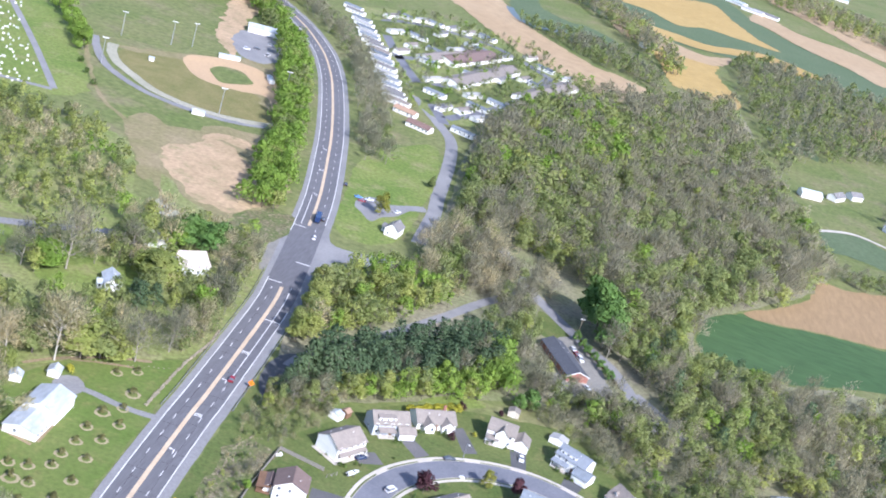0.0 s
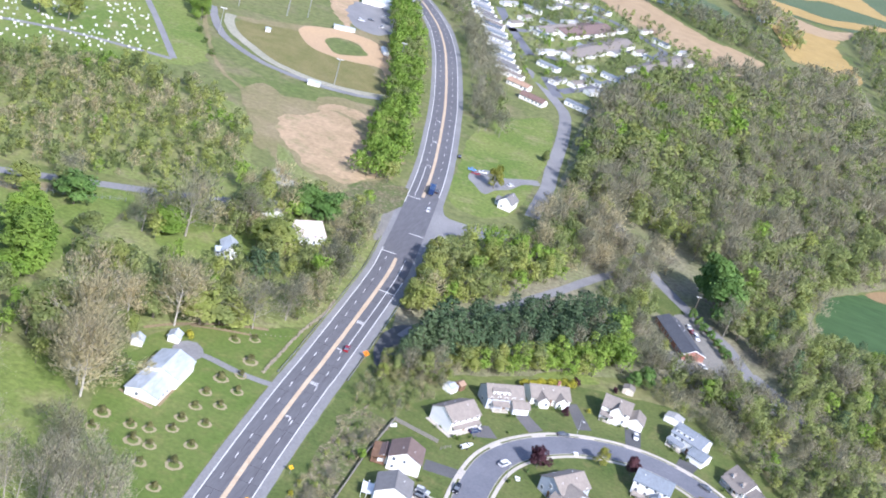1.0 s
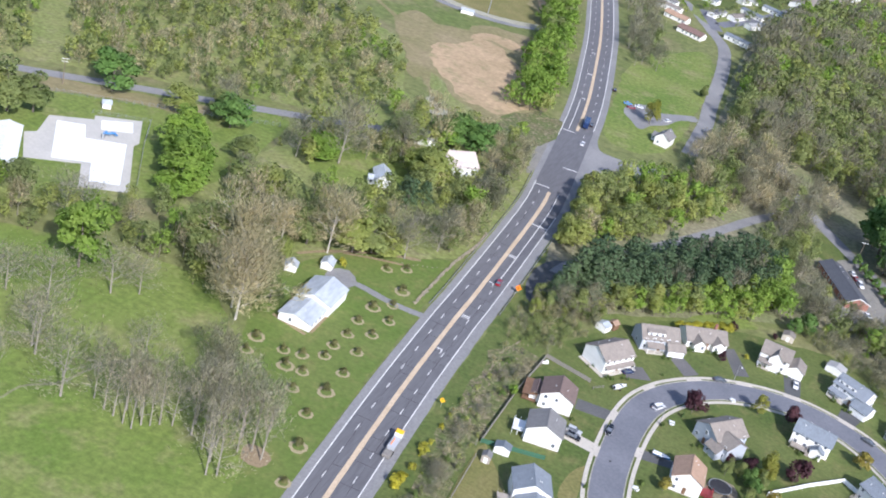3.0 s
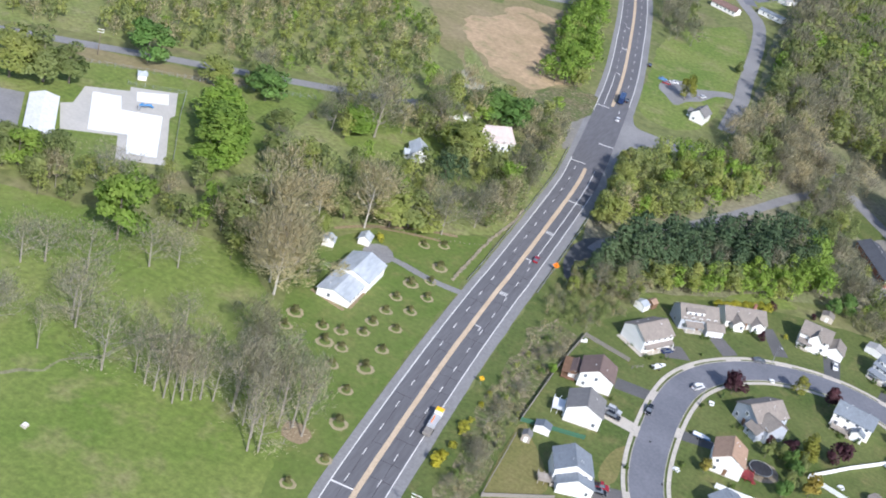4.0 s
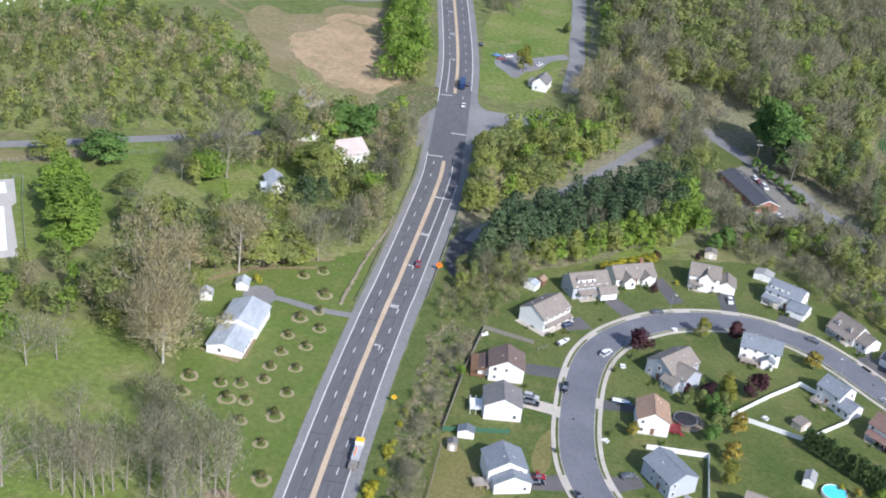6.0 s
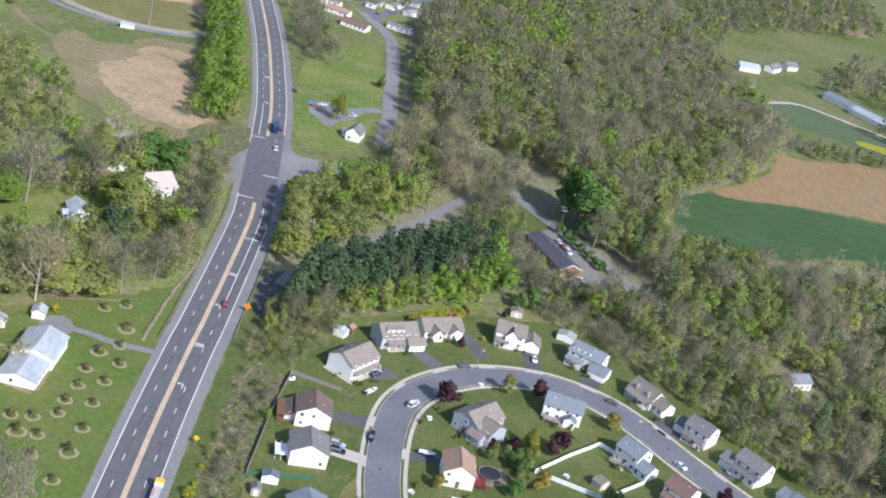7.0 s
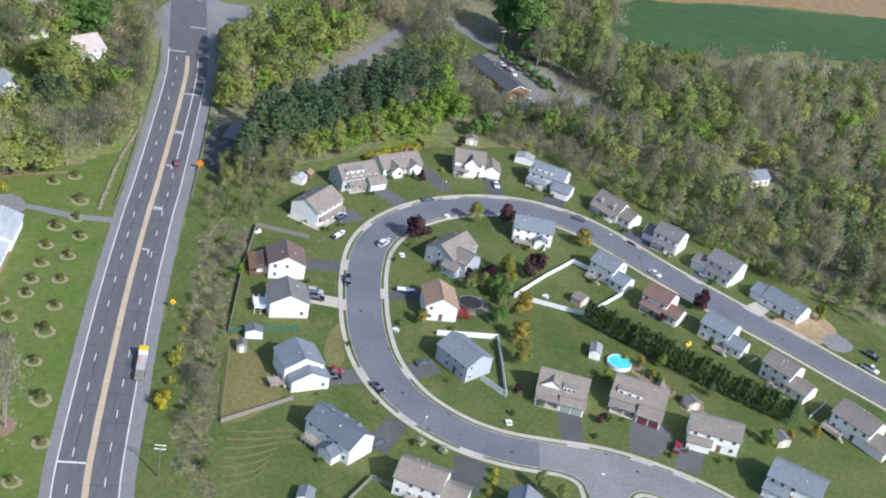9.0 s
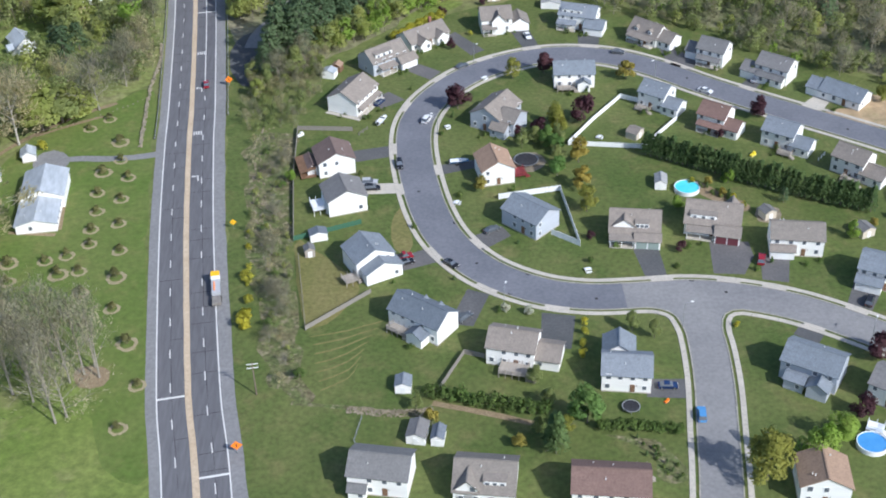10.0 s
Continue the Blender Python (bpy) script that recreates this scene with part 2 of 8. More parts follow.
M["leaf_white"] = leaf_mat("white_blossom", (0.66, 0.64, 0.55), (0.50, 0.52, 0.38), island=0.2)
M["leaf_dark"] = leaf_mat("dark_pine_needles", (0.105, 0.165, 0.085), (0.140, 0.200, 0.100), island=0.2)
M["leaf_deep"] = leaf_mat("deep_green_leaves", (0.130, 0.240, 0.062), (0.180, 0.285, 0.080), island=0.16)
M["leaf_orchard"] = leaf_mat("olive_orchard_leaves", (0.175, 0.180, 0.070), (0.215, 0.205, 0.085), island=0.2)
M["leaf_conifer"] = leaf_mat("green_conifer_needles", (0.092, 0.155, 0.052), (0.130, 0.185, 0.066), island=0.2)
M["leaf_red"] = leaf_mat("dark_red_leaves", (0.070, 0.030, 0.042), (0.100, 0.045, 0.055), island=0.2)
M["leaf_gold"] = leaf_mat("yellow_blossom", (0.50, 0.45, 0.04), (0.38, 0.38, 0.06), island=0.2)
M["leaf_orange"] = leaf_mat("amber_new_leaves", (0.36, 0.29, 0.065), (0.31, 0.28, 0.065), island=0.2)
M["leaf_shrub"] = leaf_mat("clipped_shrub_leaves", (0.11, 0.18, 0.042), (0.145, 0.195, 0.055), island=0.2)
M["glass"] = mat("window_glass", (0.10, 0.115, 0.14), (0.14, 0.155, 0.18), bump=0, grain=0.1, rough=0.08)
M["glass"].node_tree.nodes["Principled BSDF"].inputs["Specular IOR Level"].default_value = 0.6
M["tyre"] = mat("tyre_rubber", (0.02, 0.02, 0.02), (0.03, 0.03, 0.03), bump=0)
for key, c in dict(white=(0.78, 0.78, 0.78), black=(0.02, 0.02, 0.024), red=(0.28, 0.02, 0.03), blue=(0.10, 0.28, 0.55), navy=(0.02, 0.04, 0.11), silver=(0.45, 0.46, 0.48), grey=(0.10, 0.11, 0.12)).items():
    M["car_" + key] = mat(key + "_car_paint", c, tuple(v * 0.95 for v in c), bump=0, grain=0.03, rough=0.25)
    M["car_" + key].node_tree.nodes["Principled BSDF"].inputs["Coat Weight"].default_value = 0.5

# ---- building helpers ----
rng = np.random.default_rng(7)


class Geo:
    """Collects boxes, prisms and tubes into one mesh."""

    def __init__(self):
        self.v, self.f, self.mi = [], [], []

    def poly(self, pts, faces, mi=0):
        o = len(self.v)
        self.v += [tuple(p) for p in pts]
        self.f += [tuple(o + i for i in f) for f in faces]
        self.mi += [mi] * len(faces)
        return self

    def box(self, x, y, z, sx, sy, sz, mi=0, a=0.0):
        """A box by the middle of its base."""
        c, s = math.cos(a), math.sin(a)
        pts = [(x + c * dx * sx / 2 - s * dy * sy / 2, y + s * dx * sx / 2 + c * dy * sy / 2, z + dz * sz) for dz in (0, 1) for dx, dy in ((-1, -1), (1, -1), (1, 1), (-1, 1))]
        return self.poly(pts, [(3, 2, 1, 0), (4, 5, 6, 7), (0, 1, 5, 4), (1, 2, 6, 5), (2, 3, 7, 6), (3, 0, 4, 7)], mi)

    def tube(self, a, b, r0, r1, n=6, mi=0):
        a, b = Vector(a), Vector(b)
        w = (b - a).normalized()
        u = w.orthogonal().normalized()
        k = w.cross(u)
        pts = [p + (u * math.cos(t) + k * math.sin(t)) * r for p, r in ((a, r0), (b, r1)) for t in [2 * math.pi * i / n for i in range(n)]]
        return self.poly(pts, [(i, (i + 1) % n, n + (i + 1) % n, n + i) for i in range(n)] + [tuple(range(n))[::-1], tuple(range(n, 2 * n))], mi)

    def mesh(self, name):
        me = bpy.data.meshes.new(name)
        me.from_pydata(self.v, [], self.f)
        me.polygons.foreach_set("material_index", self.mi)
        me.update()
        return me


def mesh_ob(name, geo, mats, parent=None, label=""):
    me = geo if isinstance(geo, bpy.types.Mesh) else geo.mesh(name)
    for m in mats if isinstance(mats, (list, tuple)) else [mats]:
        me.materials.append(m)
    ob = new(name, me)
    ob.parent = parent
    return tagged(ob, label)


def part(name, geo, material, parent, label=""):
    return mesh_ob(name, geo, material, parent, label)


def thing(name, label, category, m=None, group="", kind=""):
    ob = new(name)
    ob.empty_display_size = 0.5
    if m is not None:
        ob.matrix_basis = m
    return tagged(ob, label, category, group, kind)


def spline(pts, step=4.0, closed=False):
    """Smooth line through points, about a step apart."""
    p = np.array(pts, float)
    n = len(p)
    out = []
    for i in range(n if closed else n - 1):
        if closed:
            a, b, c, d = p[i - 1], p[i], p[(i + 1) % n], p[(i + 2) % n]
        else:
            a, b, c, d = p[max(i - 1, 0)], p[i], p[i + 1], p[min(i + 2, n - 1)]
        k = max(2, int(np.linalg.norm(c - b) / step))
        for t in np.arange(k) / k:
            out.append(0.5 * ((2 * b) + (c - a) * t + (2 * a - 5 * b + 4 * c - d) * t * t + (3 * b - a - 3 * c + d) * t ** 3))
    if not closed:
        out.append(p[-1])
    return np.array(out)


def normals(line):
    d = np.gradient(line, axis=0)
    d /= np.linalg.norm(d, axis=1)[:, None] + 1e-9
    return np.stack([d[:, 1], -d[:, 0]], 1)          # to the right of the way


class Way:
    """A line in the plan that can be followed by its length."""

    def __init__(self, pts, step=3.0):
        self.p = spline(pts, step)
        self.n = normals(self.p)
        self.s = np.r_[0, np.cumsum(np.linalg.norm(np.diff(self.p, axis=0), axis=1))]

    def at(self, s, off=0.0):
        return np.array([np.interp(s, self.s, self.p[:, k]) + off * np.interp(s, self.s, self.n[:, k]) for k in (0, 1)])

    def s_at_y(self, y):
        return float(np.interp(y, self.p[:, 1], self.s)) if self.p[-1, 1] > self.p[0, 1] else float(np.interp(-y, -self.p[:, 1], self.s))

    def heading(self, s):
        d = self.at(s + 1) - self.at(s - 1)
        return math.atan2(d[1], d[0])

    def ribbon(self, o1, o2, z, s0=None, s1=None, thick=0.0, wob=0.0, step=3.0):
        s0, s1 = self.s[0] if s0 is None else s0, self.s[-1] if s1 is None else s1
        ss = np.linspace(s0, s1, max(2, int((s1 - s0) / step)))
        g = Geo()
        a = [self.at(s, o1 + wob * noise.noise((s * 0.11, o1, 0))) for s in ss]
        b = [self.at(s, o2 + wob * noise.noise((s * 0.13, o2, 5))) for s in ss]
        n = len(ss)
        pts = [(*p, z) for p in a] + [(*p, z) for p in b]
        faces = [(i, n + i, n + i + 1, i + 1) for i in range(n - 1)]
        if thick:
            pts += [(*p, z - thick) for p in a] + [(*p, z - thick) for p in b]
            for i in range(n - 1):
                faces += [(2 * n + i, i, i + 1, 2 * n + i + 1), (n + i, 3 * n + i, 3 * n + i + 1, n + i + 1)]
            faces += [(0, 2 * n, 3 * n, n), (n - 1, 2 * n - 1, 4 * n - 1, 3 * n - 1)]
        return g.poly(pts, faces)


def patch(name, pts, z, material, label, category="ground", wob=1.5, step=3.0, kind="structure", closed_smooth=True, skirt=0.0):
    """A sheet of ground with an uneven rim."""
    p = spline(pts, step, True) if closed_smooth else np.array(pts, float)
    if wob:
        p = p + np.array([[wob * noise.noise((x * 0.12, y * 0.12, z)), wob * noise.noise((x * 0.12, y * 0.12, z + 9))] for x, y in p])
    n = len(p)
    g = Geo().poly([(x, y, z) for x, y in p], [tuple(range(n))])
    if skirt:
        g.poly([(x, y, z - k) for k in (0, skirt) for x, y in p], [((i + 1) % n, i, n + i, n + (i + 1) % n) for i in range(n)])
    me = g.mesh(name)
    bm = bmesh.new()
    bm.from_mesh(me)
    bmesh.ops.recalc_face_normals(bm, faces=bm.faces)
    bmesh.ops.triangulate(bm, faces=[f for f in bm.faces if len(f.verts) > 4])
    for f in bm.faces:
        if abs(f.normal.z) > 0.5 and f.normal.z < 0:
            f.normal_flip()
    bm.to_mesh(me)
    bm.free()
    ob = mesh_ob(name, me, material)
    return tagged(ob, label, category, kind=kind)


def inside(pts, poly):
    """Which of the points lie inside the outline."""
    pts, poly = np.asarray(pts, float), np.asarray(poly, float)
    res = np.zeros(len(pts), bool)
    j = len(poly) - 1
    for i in range(len(poly)):
        (xi, yi), (xj, yj) = poly[i], poly[j]
        cross = ((yi > pts[:, 1]) != (yj > pts[:, 1])) & (pts[:, 0] < (xj - xi) * (pts[:, 1] - yi) / (yj - yi + 1e-12) + xi)
        res ^= cross
        j = i
    return res


def near_way(pts, way, dist):
    pts = np.asarray(pts, float)
    best = np.full(len(pts), 1e9)
    for a in way.p[::1]:
        best = np.minimum(best, np.hypot(pts[:, 0] - a[0], pts[:, 1] - a[1]))
    return best < dist

# ---- ground, fields and roads ----
tagged(mesh_ob("ground", Geo().poly([(-4800, -1500, 0), (4800, -1500, 0), (4800, 4900, 0), (-4800, 4900, 0)], [(0, 1, 2, 3)]), M["meadow"]),
       "uneven green and straw-coloured meadow grass", "ground", kind="structure")

HWY = Way([(80, -290), (50, -200), (34, -150), (22, -100), (14.4, -60), (9.1, -22), (5.4, 2.4), (-0.85, 62.7), (-4.7, 111), (-6.2, 136), (-11.8, 209), (-16.0, 240), (-27.5, 305), (-37, 353), (-50.7, 408), (-67.6, 470), (-93.8, 553), (-113, 605), (-136, 654), (-175, 715), (-250, 800), (-360, 900)])
STREET = Way([(262, 34), (240, 54), (210, 80), (193.8, 94.5), (173, 112), (155.5, 127.5), (141, 142), (127.5, 151.5), (111.5, 155.0), (96, 152.0), (81.0, 143.5), (70, 131), (64, 118), (62, 105), (62.3, 88), (64.6, 68), (69.0, 52.5), (77.5, 39), (89.3, 30), (101, 26), (113, 25.2), (127, 25.0), (140, 21.7), (153, 15.5), (168.5, 3.5), (185, -12), (206, -32), (235, -62)], 2.0)
SPUR = Way([(127.0, 19.5), (126.6, 6), (125.0, -8), (122.0, -24), (118.5, -42), (111, -75), (100, -110)], 2.0)
LANE_A = Way([(10.5, 172), (12.5, 183), (18.5, 196), (28, 215.5), (38.8, 238), (50.5, 265), (61, 292), (71, 314), (80, 330)])
LANE_B = Way([(58, 376), (67, 356), (75.5, 340), (84.5, 326.5), (98, 309.5), (113, 292), (127, 277), (138, 257), (146, 243), (156, 230)])
LANE_C = Way([(20.5, 340), (18.8, 362), (16.8, 390), (12.5, 418), (3.9, 485), (-6, 533), (-21, 561), (-46, 606), (-76, 678), (-99, 740), (-130, 800)])
CROSS = Way([(-24, 268), (-12, 285), (0, 293), (12, 299), (24, 303)])
DRIVE = Way([(-13.5, 106.2), (-20, 105.2), (-28.6, 105.3), (-36, 106.4), (-42, 106.0), (-49, 104)])
RAIL = Way([(-420, 40), (-330, 75), (-260, 112), (-204, 149), (-163, 177), (-120, 206), (-90, 228)])

# sheets of ground, from the broadest to the smallest
patch("subdivision_lawn", [(27, 118), (27.5, 57), (31, 0), (33, -80), (160, -120), (300, -60), (262, 60), (215, 116), (150, 178), (118, 200), (95, 196), (60, 180), (40, 152)], 0.05, M["lawn"], "mown green lawns of a housing estate", "lawn")
patch("highway_verge", [(21, 175), (24, 140), (26, 112), (28, 57), (33, -10), (40, -120), (24, -120), (17.5, -50), (14, 0), (11, 50), (7, 100), (4.5, 150), (6, 176)], 0.04, M["lawn"], "green grass verge beside the highway", "verge")
patch("brush_strip", [(15, 114), (14, 88), (15, 65), (19, 38), (22.5, 15), (25.5, -2), (33, -6), (31.0, 10), (29.4, 22), (27.9, 50), (27.0, 80), (26.6, 112)], 0.06, M["brush"], "strip of dry brown brush and rubble", "verge", wob=5)

patch("orchard_lawn", [(-60, 88), (-52, 122), (-30, 140), (-19, 146), (-15.5, 112), (-11, 60), (-5, 10), (0.5, -25), (-10, -22), (-22, 12), (-47, 44)], 0.05, M["lawn_orchard"], "mown green orchard lawn", "lawn")
patch("pasture", [(-20, 14), (-50, 44), (-62, 62), (-80, 70), (-110, 62), (-160, 40), (-260, 6), (-420, -50), (-380, -260), (-100, -260), (10, -160), (4, -40), (-8, -14)], 0.04, M["lawn_bright"], "bright green pasture grass", "pasture")
patch("pool_lawn", [(-230, 66), (-204, 140), (-160, 172), (-122, 198), (-112, 160), (-112, 112), (-140, 68), (-180, 40)], 0.05, M["lawn_bright"], "green lawn round a swimming pool", "lawn")
patch("house_clearing", [(-92, 168), (-96, 190), (-80, 204), (-60, 196), (-56, 178), (-72, 164)], 0.05, M["lawn_bright"], "grass clearing round a house in the trees", "lawn")
patch("forest_floor", [(24, 365), (18, 430), (10, 490), (6, 560), (10, 670), (106, 848), (181, 950), (213, 712), (245, 573), (236, 500), (196, 425), (168, 378), (167, 322), (212, 332), (262, 352), (420, 330), (460, 180), (300, 80), (218, 122), (150, 184), (110, 214), (84, 205), (24, 152), (8, 170), (0, 200), (-4, 262), (30, 315)], 0.03, M["litter"], "leaf-littered forest floor", "forest floor")
patch("forest_floor_west", [(-430, 60), (-300, 95), (-207, 160), (-163, 190), (-112, 212), (-112, 112), (-78, 93), (-52, 120), (-20, 156), (-24, 222), (-40, 300), (-94, 268), (-140, 338), (-200, 318), (-280, 250), (-460, 210)], 0.03, M["glade"], "grassy floor of an open wood", "forest floor")
patch("bare_dirt", [(-120, 343), (-110, 322), (-98, 312), (-89, 301), (-82, 294), (-72, 292), (-63, 294), (-57, 306), (-55, 322), (-59, 343), (-66, 354), (-77, 362), (-86, 370), (-99, 380), (-110, 378), (-112, 364), (-118, 354)], 0.10, M["bare_soil"], "bare pinkish-brown dirt with tyre marks", "dirt", wob=4)
patch("dirt_mound", [(-113, 376), (-110, 393), (-98, 398), (-87, 390), (-92, 382), (-102, 384)], 0.13, M["bare_soil"], "low worn bank at the edge of bare dirt", "dirt", wob=3)
patch("sandy_bank", [(-94, 278), (-92, 283), (-83, 273), (-74, 274), (-76, 269), (-86, 263)], 0.12, M["pale_sand"], "pale sandy bank below bare dirt", "dirt", wob=2.5)
patch("sandy_track", [(-146, 368), (-132, 344), (-114, 321), (-106, 298), (-112, 296), (-124, 318), (-136, 336), (-152, 362)], 0.16, M["straw_grass"], "worn sandy track beside the wood", "track", wob=3)
patch("olive_grass", [(-105, 310), (-95, 302), (-85, 292), (-74, 287), (-70, 278), (-84, 276), (-94, 287)], 0.09, M["glade"], "rough olive grass below bare dirt", "grass", wob=3)
patch("verge_scrub_grass", [(-60, 290), (-54, 308), (-50, 318), (-38, 314), (-30, 300), (-34, 284), (-40, 272), (-52, 270)], 0.075, M["brush"], "brown scrub grass beside the junction", "grass", wob=4)
patch("dirt_rim", [(-153, 373), (-130, 331), (-113, 313), (-102, 297), (-92, 279), (-83, 264), (-71, 269), (-60, 288), (-52, 310), (-50, 332), (-62, 390), (-79, 421), (-97, 414), (-115, 404), (-127, 380), (-143, 383)], 0.06, M["straw_grass"], "trodden straw-coloured grass round bare dirt", "grass", wob=6)
patch("ball_field", [(-210, 471), (-204, 493), (-182.6, 510.5), (-160, 520), (-119, 489), (-107, 471), (-95, 445), (-107, 431), (-120, 424), (-137, 422), (-154, 424), (-175, 431), (-194, 447)], 0.10, M["lawn_dry"], "mown green baseball outfield", "sports field")
patch("ball_apron", [(-237, 484), (-218, 485), (-191, 510), (-165, 536), (-150, 560), (-134, 560), (-112, 520), (-100, 490), (-96, 460), (-112, 470), (-125, 485), (-150, 500), (-180, 502), (-205, 482)], 0.13, M["straw_grass"], "worn straw-coloured grass round the infield", "sports field", wob=4)
patch("ball_infield", [(-181, 507), (-180, 521), (-164, 537), (-148, 540), (-135, 535), (-117.7, 510), (-104, 485), (-98, 458), (-105, 467), (-117, 487), (-130, 481), (-144.6, 475.6), (-159, 478.3), (-171, 489)], 0.16, M["infield"], "tan clay baseball infield", "sports field", wob=1)
patch("infield_grass", [(-161.6, 504), (-158.6, 518), (-146.4, 521), (-138, 512), (-131.7, 503), (-139, 490), (-146, 484), (-154, 492)], 0.22, M["meadow"], "green grass diamond inside the infield", "sports field", wob=0)
BALL = Way([(-234, 489), (-220, 465), (-205, 444), (-191, 431.5), (-169, 419), (-150, 415), (-133, 414.6), (-117, 417.5), (-104, 424.4), (-90, 438)])
BALL_IN = Way([(-219, 485), (-214, 472), (-202, 454), (-186, 440.5), (-165, 426), (-144, 420.6), (-131, 420.4), (-117, 423.6), (-104, 430), (-92, 441)])
tagged(mesh_ob("warning_track", BALL.ribbon(-2.6, 2.6, 0.2, wob=0.5), M["asphalt_old"]), "worn grey path round the ball field", "path", kind="structure")
tagged(mesh_ob("warning_track", BALL_IN.ribbon(-3.4, 3.0, 0.21, wob=0.6), M["pale_sand"]), "pale sandy track round the outfield", "path", kind="structure")
tagged(mesh_ob("foot_path", Way([(-237, 482), (-215, 443.5), (-193, 408), (-171, 379), (-155, 367), (-141, 354), (-124, 327), (-112, 306)]).ribbon(-1.3, 1.3, 0.12, wob=1.2), M["straw_grass"]), "worn straw-coloured path beside the cemetery", "path", kind="structure")
patch("ball_parking", [(-181, 588), (-186, 621), (-163, 645), (-146, 612), (-141, 582), (-144.7, 558), (-160, 557)], 0.14, M["asphalt_old"], "grey parking area beside the ball field", "car park", wob=3)
patch("ball_dirt", [(-183, 572), (-200, 610), (-214, 660), (-226, 700), (-213, 722), (-192, 712), (-198, 676), (-188, 634), (-178, 600), (-164, 552)], 0.12, M["bare_soil"], "tan bare earth beside the ball field", "dirt", wob=4)
patch("cemetery_lawn", [(-430, 300), (-320, 280), (-275, 282), (-240, 306), (-210, 340), (-185, 385), (-225, 450), (-300, 560), (-420, 700), (-560, 620)], 0.05, M["lawn_bright"], "green cemetery lawn", "lawn", wob=3)
patch("soil_field", [(189, 408), (196, 422), (209, 437), (227, 472), (235, 505), (239, 515), (254, 515), (280, 532), (307, 545), (420, 575), (440, 480), (292, 438), (269, 433), (237, 423), (215, 414), (199, 407)], 0.12, M["plough"], "brown ploughed field", "field", wob=2)
patch("crop_field", [(165, 341), (166, 362), (168.5, 381), (183, 403), (189, 407.5), (199, 405.5), (215, 412.5), (237, 421.5), (269, 430.5), (292, 435), (440, 476), (460, 400), (282, 363), (262, 366), (241, 355), (212, 335), (192, 335), (172.6, 327)], 0.08, M["crop"], "dark green young crop field", "field", wob=2)
patch("stubble_field", [(-128, 1040), (-90, 982), (-62, 937), (-33, 896), (-8, 867), (25, 845), (40, 830), (61, 817), (83, 810), (98, 843), (106, 893), (74, 921), (49, 925), (8, 966), (-42, 1026), (-76, 1107), (-84, 1150)], 0.3, M["stubble"], "pale tan stubble field", "field", wob=4)
patch("river_meadow", [(-74, 1150), (-58, 1068), (-35, 1013), (-3, 1019), (25, 1005), (45, 1040), (56, 1087), (17, 1125), (-1, 1117), (-37, 1145), (-54, 1207)], 0.2, M["far_crop"], "green river meadow", "field", wob=3)
patch("ochre_field", [(84.7, 1151), (117, 1141), (161, 1155), (159, 1107), (175, 1039), (188, 974), (170, 938), (142, 962), (120, 968), (103, 1050)], 0.3, M["ochre"], "ochre-yellow crop field", "field", wob=3)
patch("tan_band", [(27, 1245), (43.5, 1251), (77, 1259), (114, 1207), (147, 1196), (178, 1236), (161, 1155), (117, 1141), (84, 1158), (52, 1155)], 0.32, M["stubble"], "pale tan field band", "field", wob=3)
patch("crop_slope", [(-20, 1320), (10, 1500), (50, 1800), (100, 1860), (160, 1780), (205, 1640), (260, 1540), (330, 1470), (400, 1400), (420, 1300), (300, 1270), (247, 1250), (178, 1240), (120, 1215), (60, 1200), (20, 1230)], 0.28, M["far_crop"], "green crop strips on a far slope", "field", wob=3)
patch("ochre_strip", [(7, 1300), (40, 1293), (76, 1280), (110, 1280), (145, 1276), (179, 1314), (215, 1350), (250, 1345), (288, 1312), (247, 1271), (214, 1292), (179, 1267), (146, 1231), (113, 1227), (79, 1227), (44, 1239)], 0.5, M["ochre"], "thin curved ochre crop strip", "field", wob=2)
patch("ochre_slope", [(30, 1399), (68, 1394), (107, 1355), (142, 1402), (179, 1407), (238, 1416), (209, 1465), (178, 1556), (135, 1661), (33, 1452)], 0.5, M["ochre"], "ochre crop field on a far slope", "field", wob=3)
patch("tan_ridge", [(226, 1997), (314, 1822), (403, 1666), (430, 1855), (326, 2026), (282, 2153)], 0.5, M["stubble"], "pale tan field beyond the farm", "field", wob=4)
patch("tan_ridge_low", [(201, 1637), (217, 1748), (263, 1670), (304, 1650), (345, 1648), (400, 1586), (376, 1415), (331, 1476), (295, 1503), (258, 1548), (227, 1605)], 0.6, M["stubble"], "pale tan field corner", "field", wob=3)
tagged(mesh_ob("river", Way([(-64, 1085), (-58, 1064), (-41, 1030), (-17, 1028), (4, 1050)]).ribbon(-4.5, 4.5, 0.35), M["river"]), "blue-grey river bend", "water", kind="structure")
patch("far_tan_field", [(420, 1500), (520, 1480), (700, 1700), (760, 2100), (600, 2000), (480, 1720)], 0.4, M["stubble"], "far tan field", "field", wob=5)
patch("far_field_east", [(307, 1084), (325, 1104), (362, 1092), (400, 1060), (380, 980), (348, 995), (314, 990), (308, 1031)], 0.3, M["stubble"], "far tan field edge", "field", wob=5)
patch("green_below_track", [(234, 615), (269, 648), (291, 638), (311, 628), (400, 590), (380, 550), (304, 573), (286, 586), (260, 590), (237, 585)], 0.2, M["far_crop"], "green field below a farm track", "field", wob=3)
patch("far_green_east", [(205, 925), (220, 926), (234, 922), (253, 888), (256, 850), (244, 858), (228, 874)], 0.2, M["far_crop"], "green field below a far wood", "field", wob=4)


